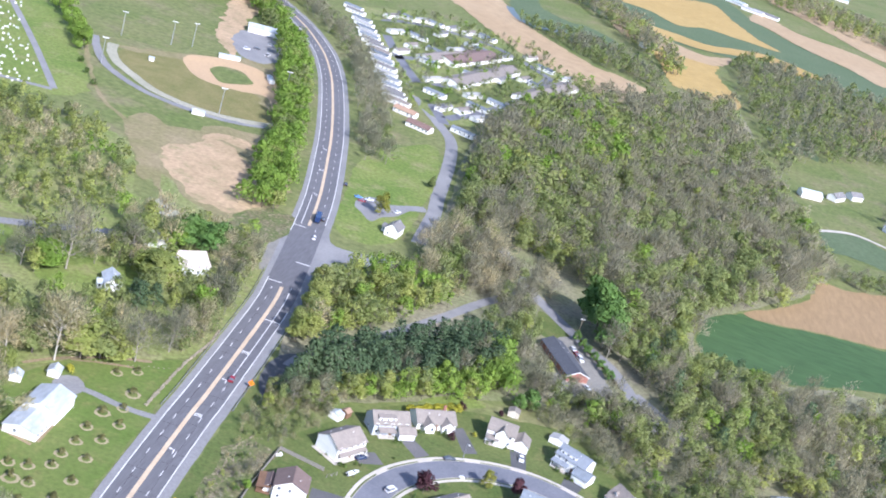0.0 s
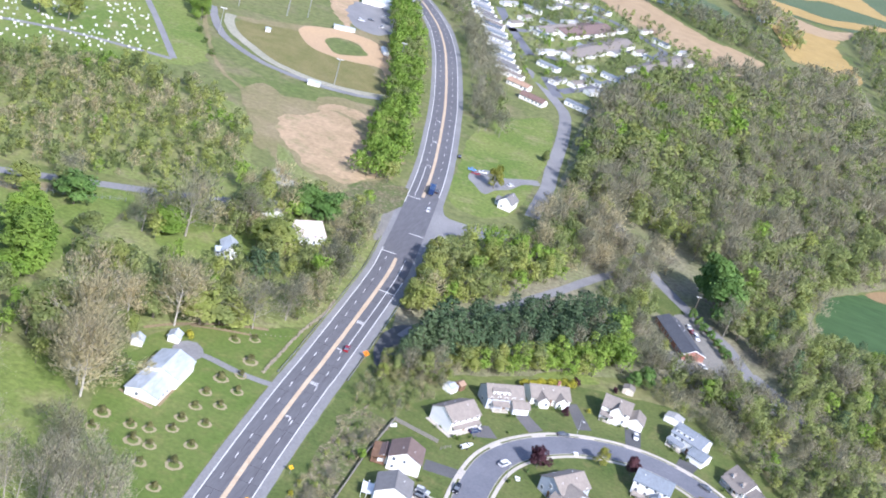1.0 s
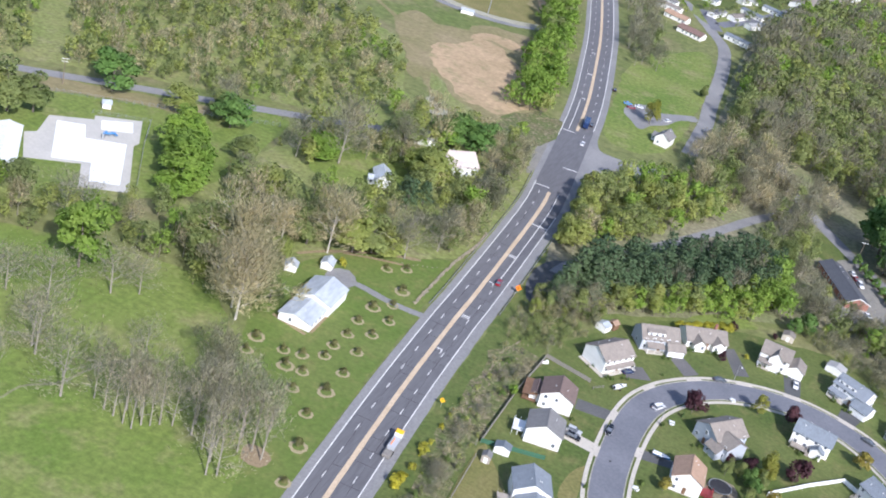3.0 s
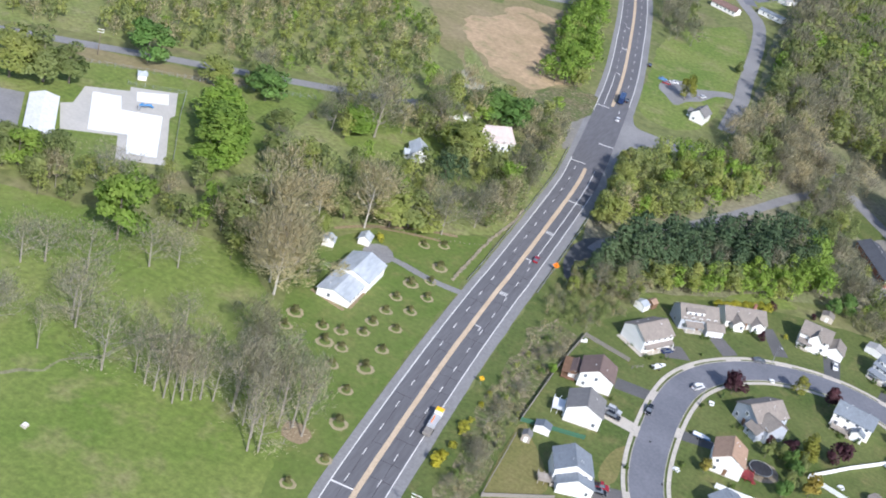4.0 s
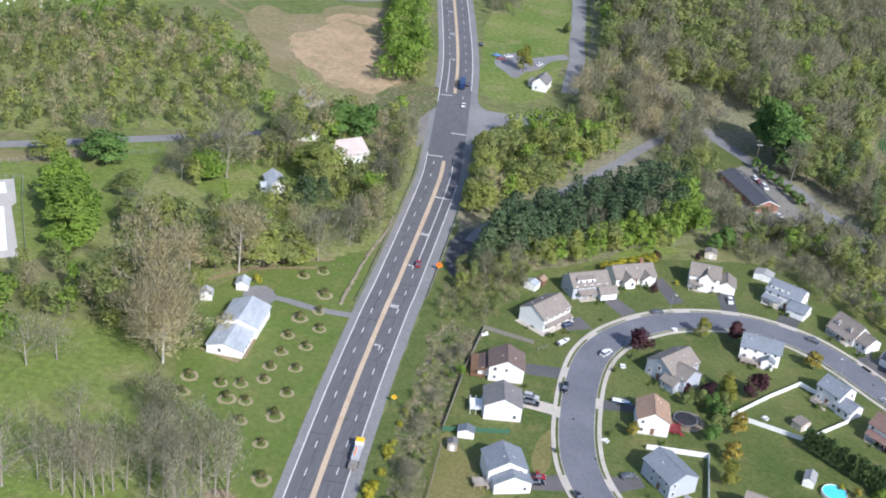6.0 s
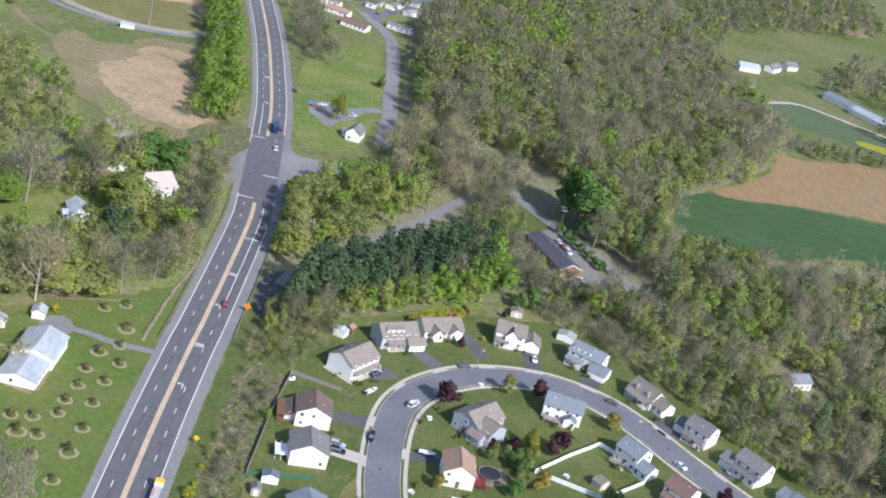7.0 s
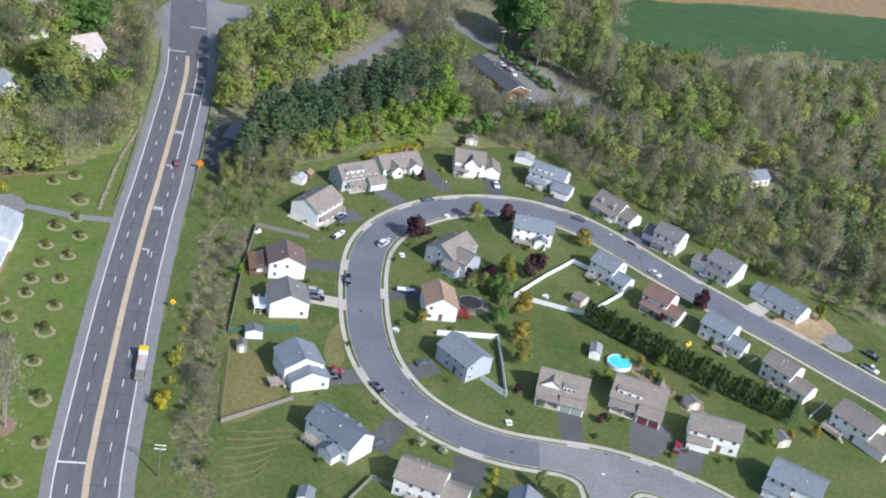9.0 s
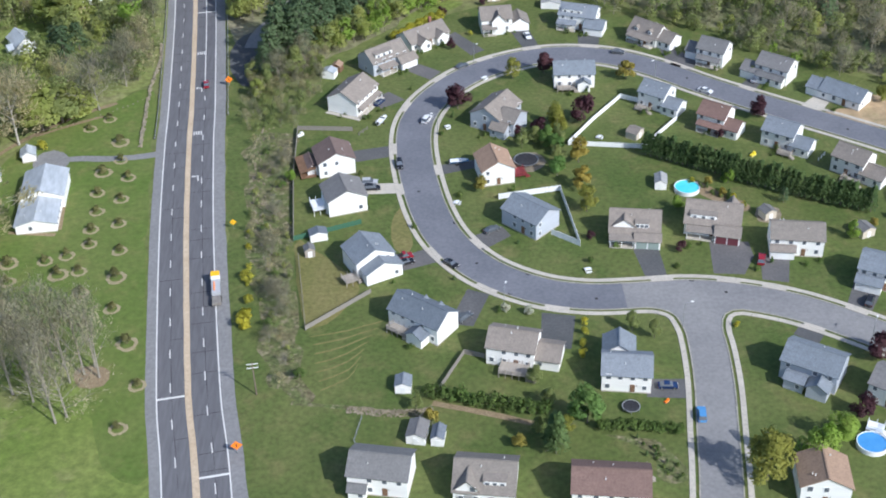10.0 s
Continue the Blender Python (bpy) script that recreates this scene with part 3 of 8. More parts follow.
# highway: carriageway, shoulders, median band and paint
road = thing("highway", "four-lane asphalt highway with tan median band and white lines", "road", kind="structure")
part("shoulder", HWY.ribbon(-9.7, -7.0, 0.07, wob=0.15), M["shoulder"], road, "pale grey paved shoulder")
part("shoulder", HWY.ribbon(7.0, 10.6, 0.07, wob=0.25), M["shoulder"], road, "pale grey paved shoulder")
part("carriageway", HWY.ribbon(-7.3, 7.5, 0.10, thick=0.1), M["asphalt"], road, "worn dark asphalt lanes")
S = HWY.s_at_y
for y0, y1 in ((-290, 236), (312, 900)):
    part("median", HWY.ribbon(-0.75, 0.75, 0.112, S(y0), S(y1), wob=0.1), M["median"], road, "tan sand-coloured painted median band")
for off, y0, y1, w in ((-7.15, -290, 243, 0.16), (-7.15, 300, 900, 0.16), (7.25, -290, 215, 0.16), (7.35, 318, 900, 0.16), (3.95, 149, 203, 0.16), (-3.95, 312, 352, 0.16), (3.95, 203, 232, 0.16)):
    part("edge_line", HWY.ribbon(off - w, off + w, 0.114, S(y0), S(y1)), M["paint"], road, "white painted line")
for side, ph, skip in ((-4.0, S(2.4), ()), (4.0, S(5.0), ())):
    for k in range(-14, 58):
        s = ph + k * 12.19
        y = HWY.at(s)[1]
        if (245 < y < 306) or (side > 0 and 146 < y < 235) or (side < 0 and 312 < y < 352):
            continue
        part("lane_dash", HWY.ribbon(side - 0.12, side + 0.12, 0.116, s - 1.6, s + 1.6, step=1.6), M["paint"], road)
for y, o0, o1 in ((-1, -7.1, -0.8), (-27.5, 0.8, 7.3), (201.8, 0.8, 7.2), (240, -7.1, -0.8), (265.5, 0.8, 7.3), (308.8, -7.2, -0.8)):
    part("stop_bar", HWY.ribbon(o0, o1, 0.118, S(y) - 0.32, S(y) + 0.32, step=0.3), M["paint"], road, "white painted bar across two lanes")


def road_symbol(s, off, kind, flip=1):
    """A turn arrow or a row of painted bars."""
    a = HWY.heading(s)
    x, y = HWY.at(s, off)
    g = Geo()
    if kind == "arrow":
        g.box(0.55, -0.3, 0, 0.32, 2.6, 0.006)
        g.box(-0.1, 1.0, 0, 1.3, 0.42, 0.006)
        g.poly([(-0.7, 0.35, 0.006), (-0.7, 1.65, 0.006), (-1.45, 1.0, 0.006)], [(1, 2, 0)])
    else:
        for k in range(4):
            x0 = -1.05 + k * 0.7
            g.box(x0, 0, 0, 0.36, 2.2, 0.006)
    ob = part("lane_arrow" if kind == "arrow" else "lane_lettering", g, M["paint"], road, "white painted turn arrow" if kind == "arrow" else "row of white painted bars")
    ob.matrix_basis = pose(x, y, 0.117, 0, 0, math.degrees(a) - 90)


for y, kind in ((91.5, "arrow"), (117, "word"), (144.5, "arrow"), (170, "word")):
    road_symbol(S(y), 2.4, kind)
for y, kind in ((356, "arrow"), (395, "word"), (430, "arrow")):
    road_symbol(S(y), -2.4, kind)
for k in range(46):                                    # thin near-black lines across the lanes, unevenly spaced
    y = -60 + k * 6.6 + rng.uniform(-2, 2)
    o = rng.choice([-7.1, -4, 0.8, 0.8]), 0
    o0 = float(o[0])
    part("tar_joint", HWY.ribbon(o0, o0 + (3.2 if o0 == -4 else 6.3), 0.1135, S(y) - 0.07, S(y) + 0.07, step=0.1), M["tar_black"], road)
for off in (-4.0, 4.0):
    part("lane_seam", HWY.ribbon(off + 0.22, off + 0.30, 0.1132, S(-80), S(236), wob=0.15), M["tar_black"], road)


# side roads
def lane(name, way, half, z, material, label, s0=None, s1=None, kind="structure", cat="road"):
    return tagged(mesh_ob(name, way.ribbon(-half, half, z, s0, s1, wob=0.3), material), label, cat, kind=kind)


lane("side_road", CROSS, 6.5, 0.085, M["asphalt_old"], "old grey side road joining the highway")
lane("lane_through_wood", LANE_A, 2.6, 0.08, M["asphalt_old"], "cracked grey lane between trees")
lane("back_lane", LANE_B, 3.2, 0.09, M["asphalt_old"], "grey lane along the wood")
lane("hill_lane", LANE_C, 4.0, 0.08, M["asphalt_old"], "pale grey lane climbing past a lawn")
lane("orchard_drive", DRIVE, 1.5, 0.09, M["shoulder"], "grey gravel drive to a white building")
lane("rail_road", RAIL, 3.0, 0.09, M["asphalt_old"], "narrow grey road beside the woods")
patch("drive_turning_place", [(-48, 100), (-44, 98), (-40, 101), (-39, 107), (-45, 112), (-50, 108)], 0.095, M["shoulder"], "gravel turning place", "drive", wob=0.5)
patch("junction_apron", [(-19, 312), (-15, 303), (-10.7, 299), (-0.4, 299), (-1.1, 287), (-5, 277), (-7.4, 262), (-9, 248), (-16, 262), (-20, 290)], 0.082, M["asphalt_old"], "broad paved mouth of a side road", "road", wob=0)
patch("junction_pad", [(-37.5, 284), (-33.5, 287), (-29.5, 262), (-27.5, 246), (-30.5, 249), (-34.5, 266)], 0.06, M["track"], "pale gravel apron by the junction", "apron", wob=1)
patch("lot_pad", [(-19.6, 360), (-21, 371), (-16.3, 381), (-9.4, 383), (-6, 379), (2, 387), (9.6, 394), (13, 388), (5.8, 381), (1.6, 366), (-4, 357), (-6.4, 347), (-9.9, 348.4), (-15, 355)], 0.09, M["asphalt_old"], "small grey car park by a white house", "car park", wob=0.6)
patch("corner_lawn", [(-18, 322), (-30, 378), (-38, 440), (-20, 500), (-8, 505), (6, 440), (9, 395), (12, 345), (2, 316)], 0.045, M["lawn_bright"], "green corner lawn between two roads", "lawn")
# yard gets the darkest asphalt: part of the pines' shade is in its colour
patch("pine_yard", [(6.8, 150), (3.6, 163), (4, 174), (7.5, 182), (14.4, 186), (19.5, 180), (20, 167), (16, 159), (14, 151), (11, 144)], 0.07, M["asphalt_drive"], "yard below the pines, its shade put into darker asphalt", "yard", wob=1)
patch("lodge_lawn", [(88.4, 312), (94, 309), (100, 304), (106.4, 292), (101, 286), (95.2, 284.5), (89.6, 291.7)], 0.058, M["lawn"], "small lawn beside a long low building", "lawn", wob=1)
patch("motel_yard", [(109, 297), (114, 290), (121, 274), (127, 262), (130, 246), (124, 238), (110, 234), (104, 240), (106, 252), (108, 262), (102, 276), (101, 290)], 0.06, M["track"], "gravel yard round a long low building", "yard", wob=2)

lane("wood_lane", Way([(139.9, 259.4), (154.1, 245.9), (167.3, 229.6), (177.4, 220.0), (187.8, 208.0), (197.0, 198.1), (206.1, 189.4)]), 2.2, 0.08, M["asphalt_old"], "narrow pale lane through the wood")

# estate street with kerbs, verges and footways
BOTTOM = STREET.s > 340


def street_s(x):
    return float(np.interp(x, STREET.p[BOTTOM, 0], STREET.s[BOTTOM]))


S_OLD, S_END, S_SPUR = 379.0, float(STREET.s[-1]), (street_s(111.5), street_s(142.0))
CORNER_W = Way([STREET.at(S_SPUR[0], 5), STREET.at(S_SPUR[0] + 4, 5), (119.4, 18.7), (121.6, 16.0), SPUR.at(9.5, 4.3), SPUR.at(13, 4.3)], 0.7)
CORNER_E = Way([SPUR.at(13, -4.3), SPUR.at(9.5, -4.3), (132.4, 14.6), (134.8, 16.9), STREET.at(S_SPUR[1] - 2.5, 5), STREET.at(S_SPUR[1], 5)], 0.7)
tagged(mesh_ob("street", STREET.ribbon(-5.0, 5.0, 0.09, 0, S_OLD, step=2), M["asphalt_mid"]), "curving blue-grey estate street", "road", kind="structure")
tagged(mesh_ob("street_old", STREET.ribbon(-5.0, 5.0, 0.088, S_OLD, S_END, step=2), M["asphalt_old"]), "paler worn stretch of estate street", "road", kind="structure")
tagged(mesh_ob("street_spur", SPUR.ribbon(-4.3, 4.3, 0.086, step=2), M["asphalt_old"]), "pale grey side street", "road", kind="structure")
patch("spur_mouth", [*CORNER_W.p, *CORNER_E.p, STREET.at(S_SPUR[1]), STREET.at((S_SPUR[0] + S_SPUR[1]) / 2), STREET.at(S_SPUR[0])], 0.084, M["asphalt_old"], "flared street corner of pale asphalt", "road", wob=0, closed_smooth=False)


def kerb(way, off, s0, s1, sgn):
    tagged(mesh_ob("kerb", way.ribbon(min(off, off + sgn * 0.3), max(off, off + sgn * 0.3), 0.20, s0, s1, thick=0.2, step=2), M["kerb"]), "worn grey street kerb", "kerb", kind="structure")
    a, b = sorted((off + sgn * 1.0, off + sgn * 2.25))
    walkway = tagged(mesh_ob("footway", way.ribbon(a, b, 0.17, s0, s1, thick=0.17, step=2), M["concrete"]), "pale concrete footway along the street", "pavement", kind="structure")
    g = Geo()
    for s in np.arange(s0 + 1, s1, 3.0):
        p = way.at(s, (a + b) / 2)
        g.box(p[0], p[1], 0.165, 1.2, 0.06, 0.008, 0, way.heading(s) + math.pi / 2)
    part("joint", g, M["shoulder"], walkway, "dark joints between slabs")["kind"] = "stuff"


kerb(STREET, 5.0, 0, S_SPUR[0], 1)
kerb(STREET, 5.0, S_SPUR[1], S_END, 1)
kerb(STREET, -5.0, 0, S_END, -1)
kerb(SPUR, 4.3, 13.0, SPUR.s[-1], 1)
kerb(SPUR, -4.3, 13.0, SPUR.s[-1], -1)
kerb(CORNER_W, 0.0, 0, CORNER_W.s[-1], 1)
kerb(CORNER_E, 0.0, 0, CORNER_E.s[-1], 1)

def manhole(x, y, r=0.42):
    n = 14
    ring = [(x + math.cos(2 * math.pi * i / n) * r, y + math.sin(2 * math.pi * i / n) * r) for i in range(n)]
    tagged(mesh_ob("manhole_cover", Geo().poly([(*q, 0.105) for q in ring] + [(*q, 0.08) for q in ring], [tuple(range(n))] + [(i, n + i, n + (i + 1) % n, (i + 1) % n) for i in range(n)]), M["tar_black"]), "round dark iron cover in the street", "manhole cover")


for q, off in ((210.0, 0.4), (262.0, -1.2), (300.0, 1.0), (338.0, -0.6), (372.0, 0.8), (404.0, -1.0), (150.0, 0.6), (96.0, -0.5)):
    manhole(*STREET.at(q, off))
for q, off in ((222.0, 4.7), (222.0, -4.7), (286.0, 4.7), (318.0, -4.7), (352.0, 4.7), (352.0, -4.7), (396.0, -4.7)):
    px, py = STREET.at(q, off)
    tagged(mesh_ob("drain_grate", Geo().box(px, py, 0.085, 1.1, 0.5, 0.02, 0, STREET.heading(q)), M["black_net"]), "dark drain grate beside the kerb", "drain")

# ---- houses ----
def window_mesh():
    g = Geo()
    o, i = [(-0.58, 0.0), (0.58, 0.0), (0.58, 1.42), (-0.58, 1.42)], [(-0.48, 0.1), (0.48, 0.1), (0.48, 1.3), (-0.48, 1.3)]
    pts = [(x, y, z) for y in (-0.06, 0.06) for x, z in o + i]
    f = []
    for k in range(4):
        n = (k + 1) % 4
        f += [(k, n, 4 + n, 4 + k), (8 + n, 8 + k, 12 + k, 12 + n), (n, k, 8 + k, 8 + n), (4 + k, 4 + n, 12 + n, 12 + k)]
    g.poly(pts, f)
    me = g.mesh("window")
    me.materials.append(M["trim"])
    p = Geo().box(0, 0.0, 0.08, 0.98, 0.04, 1.24).mesh("pane")
    p.materials.append(M["glass"])
    return me, p


WIN, PANE = window_mesh()


def garage_mesh():
    g = Geo().box(0, 0, 0, 2.7, 0.08, 2.2)
    for k in range(4):
        g.box(0, -0.03, 0.06 + k * 0.54, 2.5, 0.06, 0.46)
    me = g.mesh("garage_door")
    me.materials.append(M["trim"])
    return me


GARAGE = garage_mesh()
DOOR = Geo().box(0, 0, 0, 1.1, 0.1, 2.15).box(0, -0.04, 0.15, 0.8, 0.06, 0.8).box(0, -0.04, 1.1, 0.8, 0.06, 0.85).mesh("door")
DOOR.materials.append(M["brown_wood"])
SHED_DOOR = DOOR.copy()
SHED_DOOR.materials[0] = M["trim"]
LANTERN = Geo().box(0, 0, 0, 0.14, 0.14, 0.3).mesh("porch_lamp")
LANTERN.materials.append(M["black_net"])


def block(g, x, y, w, d, eave, rise, ridge):
    """Walls of one gabled block."""
    a, b = w / 2, d / 2
    pts = [(x - a, y - b, 0), (x + a, y - b, 0), (x + a, y + b, 0), (x - a, y + b, 0), (x - a, y - b, eave), (x + a, y - b, eave), (x + a, y + b, eave), (x - a, y + b, eave)]
    if ridge == "x":
        pts += [(x - a, y, eave + rise), (x + a, y, eave + rise)]
        f = [(0, 1, 5, 4), (2, 3, 7, 6), (1, 2, 6, 9, 5), (3, 0, 4, 8, 7)]
    else:
        pts += [(x, y - b, eave + rise), (x, y + b, eave + rise)]
        f = [(1, 2, 6, 5), (3, 0, 4, 7), (0, 1, 5, 8, 4), (2, 3, 7, 9, 6)]
    g.poly(pts, f)


def roof_geo(x, y, w, d, eave, rise, ridge, over=0.42, t=0.2):
    """Two roof slabs with an overhang, a ridge cap and a fascia."""
    g = Geo()
    half = (d if ridge == "x" else w) / 2
    run = half + over
    drop = rise * over / half
    lng = (w if ridge == "x" else d) / 2 + over * 0.8

    def put(u, v, z):
        return (x + u, y + v, z) if ridge == "x" else (x + v, y + u, z)

    for sgn in (-1, 1):
        top = [put(-lng, sgn * run, eave - drop + t), put(lng, sgn * run, eave - drop + t), put(lng, 0, eave + rise + t), put(-lng, 0, eave + rise + t)]
        bot = [(px, py, pz - t + 0.02) for px, py, pz in top]
        f = [(0, 1, 2, 3), (7, 6, 5, 4), (0, 4, 5, 1), (1, 5, 6, 2), (3, 7, 4, 0)]
        if (sgn > 0) == (ridge == "x"):
            f = [q[::-1] for q in f]
        g.poly(top + bot, f)
    c, k = put(0, 0, eave + rise + t - 0.03), (2 * lng, 0.35) if ridge == "x" else (0.35, 2 * lng)
    g.box(c[0], c[1], c[2], k[0], k[1], 0.08)
    return g


def face_items(ob, face, w, d, x, y, items):
    """Hangs windows, doors and garage doors on a wall: (kind, along, height, scale)."""
    for kind, u, z, sc in items:
        px, py, rz = {"s": (x + u, y - d / 2 - 0.03, 0), "n": (x - u, y + d / 2 + 0.03, 180), "e": (x + w / 2 + 0.03, y + u, 90), "w": (x - w / 2 - 0.03, y - u, -90)}[face]
        me = {"win": WIN, "door": DOOR, "garage": GARAGE}[kind]
        o = new({"win": "window", "door": "door", "garage": "garage_door"}[kind], me)
        o.parent = ob
        o.matrix_basis = pose(px, py, z, 0, 0, rz) @ Matrix.Diagonal((sc, 1, sc if kind == "win" else 1, 1))
        if kind == "win":
            p = new("pane", PANE)
            p.parent = o
        if kind == "door":
            p = new("porch_lamp", LANTERN)
            p.parent = ob
            p.matrix_basis = o.matrix_basis @ pose(0.9, -0.08, 1.8)


def auto_windows(ob, w, d, eave, x, y, faces, rnd, ridge="x", door_face=None):
    for face in faces:
        L = w if face in "sn" else d
        n = max(2, int(L / 2.7))
        us = [(-L / 2 + L * (k + 0.5) / n) for k in range(n)]
        items = []
        for storey in range(2 if eave > 4.2 else 1):
            for k, u in enumerate(us):
                if storey == 0 and face == door_face and k == n // 2:
                    items.append(("door", u, 0.25, 1))
                elif rnd.random() < (0.85 if (face in "sn") == (ridge == "x") else 0.22):
                    items.append(("win", u + rnd.uniform(-0.15, 0.15), 0.95 + 2.7 * storey, rnd.choice((0.9, 1.0, 1.0, 1.1))))
        face_items(ob, face, w, d, x, y, items)


def roof_bits(ob, x, y, w, d, eave, rise, ridge, rnd, chimney=False):
    for k in range(rnd.choice((1, 2, 3))):
        u, v = rnd.uniform(-0.35, 0.35), rnd.uniform(0.08, 0.3) * rnd.choice((-1, 1))
        px, py = (x + u * w, y + v * d) if ridge == "x" else (x + v * w, y + u * d)
        z = eave + rise * (1 - 2 * abs(v)) + 0.1
        part("vent_pipe", Geo().tube((px, py, z), (px, py, z + 0.6), 0.09, 0.09, 6), M["trim"], ob)
    if chimney:
        part("chimney", Geo().box(x + w * 0.28, y + d * 0.2, eave, 0.9, 0.7, rise + 1.1).box(x + w * 0.28, y + d * 0.2, eave + rise + 1.1, 1.05, 0.85, 0.12), M["brick"], ob, "red brick chimney")


def dormer(ob, x, y, z, width, wall, roof_mat, toward=-1):
    g = Geo()
    block(g, x, y, width, 1.9, 1.15, 0.6, "y")
    g.v = [(a, b, c + z) for a, b, c in g.v]
    part("dormer", g, wall, ob)
    r = roof_geo(x, y, width, 1.9, 1.15, 0.6, "y", over=0.2, t=0.12)
    r.v = [(a, b, c + z) for a, b, c in r.v]
    part("dormer_roof", r, roof_mat, ob)
    o = new("window", WIN)
    o.parent = ob
    o.matrix_basis = pose(x, y + toward * 0.98, z + 0.1, 0, 0, 0 if toward < 0 else 180) @ Matrix.Diagonal((0.72, 1, 0.72, 1))
    p = new("pane", PANE)
    p.parent = o


def shed_dormer(ob, x, y, z, width, wall, roof_mat, panes=3):
    """A long white dormer with a row of windows under one sloping roof."""
    a = width / 2
    part("dormer", Geo().poly([(x - a, y - 1, z), (x + a, y - 1, z), (x + a, y + 1.4, z), (x - a, y + 1.4, z), (x - a, y - 1, z + 1.3), (x + a, y - 1, z + 1.3), (x + a, y + 1.4, z + 1.75), (x - a, y + 1.4, z + 1.75)],
                              [(0, 1, 5, 4), (1, 2, 6, 5), (3, 0, 4, 7), (2, 3, 7, 6), (3, 2, 1, 0)]), wall, ob, "long white dormer front")
    b = a + 0.2
    part("dormer_roof", Geo().poly([(x - b, y - 1.05, z + 1.3 + k) for k in (0.14,)] + [(x + b, y - 1.05, z + 1.44), (x + b, y + 1.6, z + 1.92), (x - b, y + 1.6, z + 1.92), (x - b, y - 1.05, z + 1.3), (x + b, y - 1.05, z + 1.3), (x + b, y + 1.6, z + 1.78), (x - b, y + 1.6, z + 1.78)],
                                   [(0, 1, 2, 3), (7, 6, 5, 4), (0, 4, 5, 1), (1, 5, 6, 2), (3, 7, 4, 0)]), roof_mat, ob)
    for k in range(panes):
        o = new("window", WIN)
        o.parent = ob
        o.matrix_basis = pose(x + (k + 0.5 - panes / 2) * width / panes, y - 1.03, z + 0.15) @ Matrix.Diagonal((0.9, 1, 0.72, 1))
        new("pane", PANE).parent = o


def garage_colour(ob, material):
    for c in ob.children_recursive:
        if c.name.startswith("garage"):
            c.data = c.data.copy()
            for k in range(len(c.data.materials)):
                c.data.materials[k] = M[material]


def porch(ob, x, y, w, d, roof_mat, eave=2.7):
    """A front porch: slab, posts and a low shed roof."""
    part("porch_floor", Geo().box(x, y, 0, w, d, 0.3), M["concrete"], ob)
    for k in np.linspace(-w / 2 + 0.15, w / 2 - 0.15, max(2, int(w / 2.4) + 1)):
        part("porch_post", Geo().box(x + k, y - d / 2 + 0.15, 0.3, 0.16, 0.16, eave - 0.3), M["trim"], ob)
    a, b = w / 2 + 0.25, d / 2 + 0.3
    z0, z1 = eave, eave + 0.8
    part("porch_roof", Geo().poly([(x - a, y - b, z0), (x + a, y - b, z0), (x + a, y + d / 2, z1), (x - a, y + d / 2, z1), (x - a, y - b, z0 - 0.15), (x + a, y - b, z0 - 0.15), (x + a, y + d / 2, z1 - 0.15), (x - a, y + d / 2, z1 - 0.15)],
                                  [(0, 1, 2, 3), (7, 6, 5, 4), (0, 4, 5, 1), (1, 5, 6, 2), (3, 7, 4, 0)]), roof_mat, ob)


def deck(ob, x, y, w, d, h=1.2, material=None, stairs=True):
    """A raised timber deck with posts, rails and steps."""
    m = material or M["deck_wood"]
    top = part("deck", Geo().box(x, y, h - 0.15, w, d, 0.15), m, ob, "raised timber deck")
    pm = Geo().box(0, 0, 0, 0.12, 0.12, h + 0.95).mesh("deck_post")
    pm.materials.append(m)
    for k in np.linspace(-w / 2 + 0.1, w / 2 - 0.1, max(2, int(w / 1.6) + 1)):
        for v in (-d / 2 + 0.1, d / 2 - 0.1):
            o = new("deck_post", pm)
            o.parent = top
            o.matrix_basis = pose(x + k, y + v, 0)
    g = Geo()
    for z in (h + 0.45, h + 0.9):
        g.box(x, y - d / 2 + 0.1, z, w, 0.08, 0.1).box(x - w / 2 + 0.1, y, z, 0.08, d, 0.1).box(x + w / 2 - 0.1, y, z, 0.08, d, 0.1)
    for k in np.arange(-w / 2 + 0.3, w / 2, 0.3):
        g.box(x + k, y - d / 2 + 0.1, h, 0.05, 0.05, 0.9)
    part("deck_rail", g, m, top)
    if stairs:
        n = max(2, int(h / 0.2))
        for k in range(n):
            part("deck_step", Geo().box(x + w / 2 + 0.15 + 0.28 * k, y - d / 2 + 0.7, 0, 0.3, 1.1, max(0.1, h - 0.2 * (k + 0.6))), m, top)


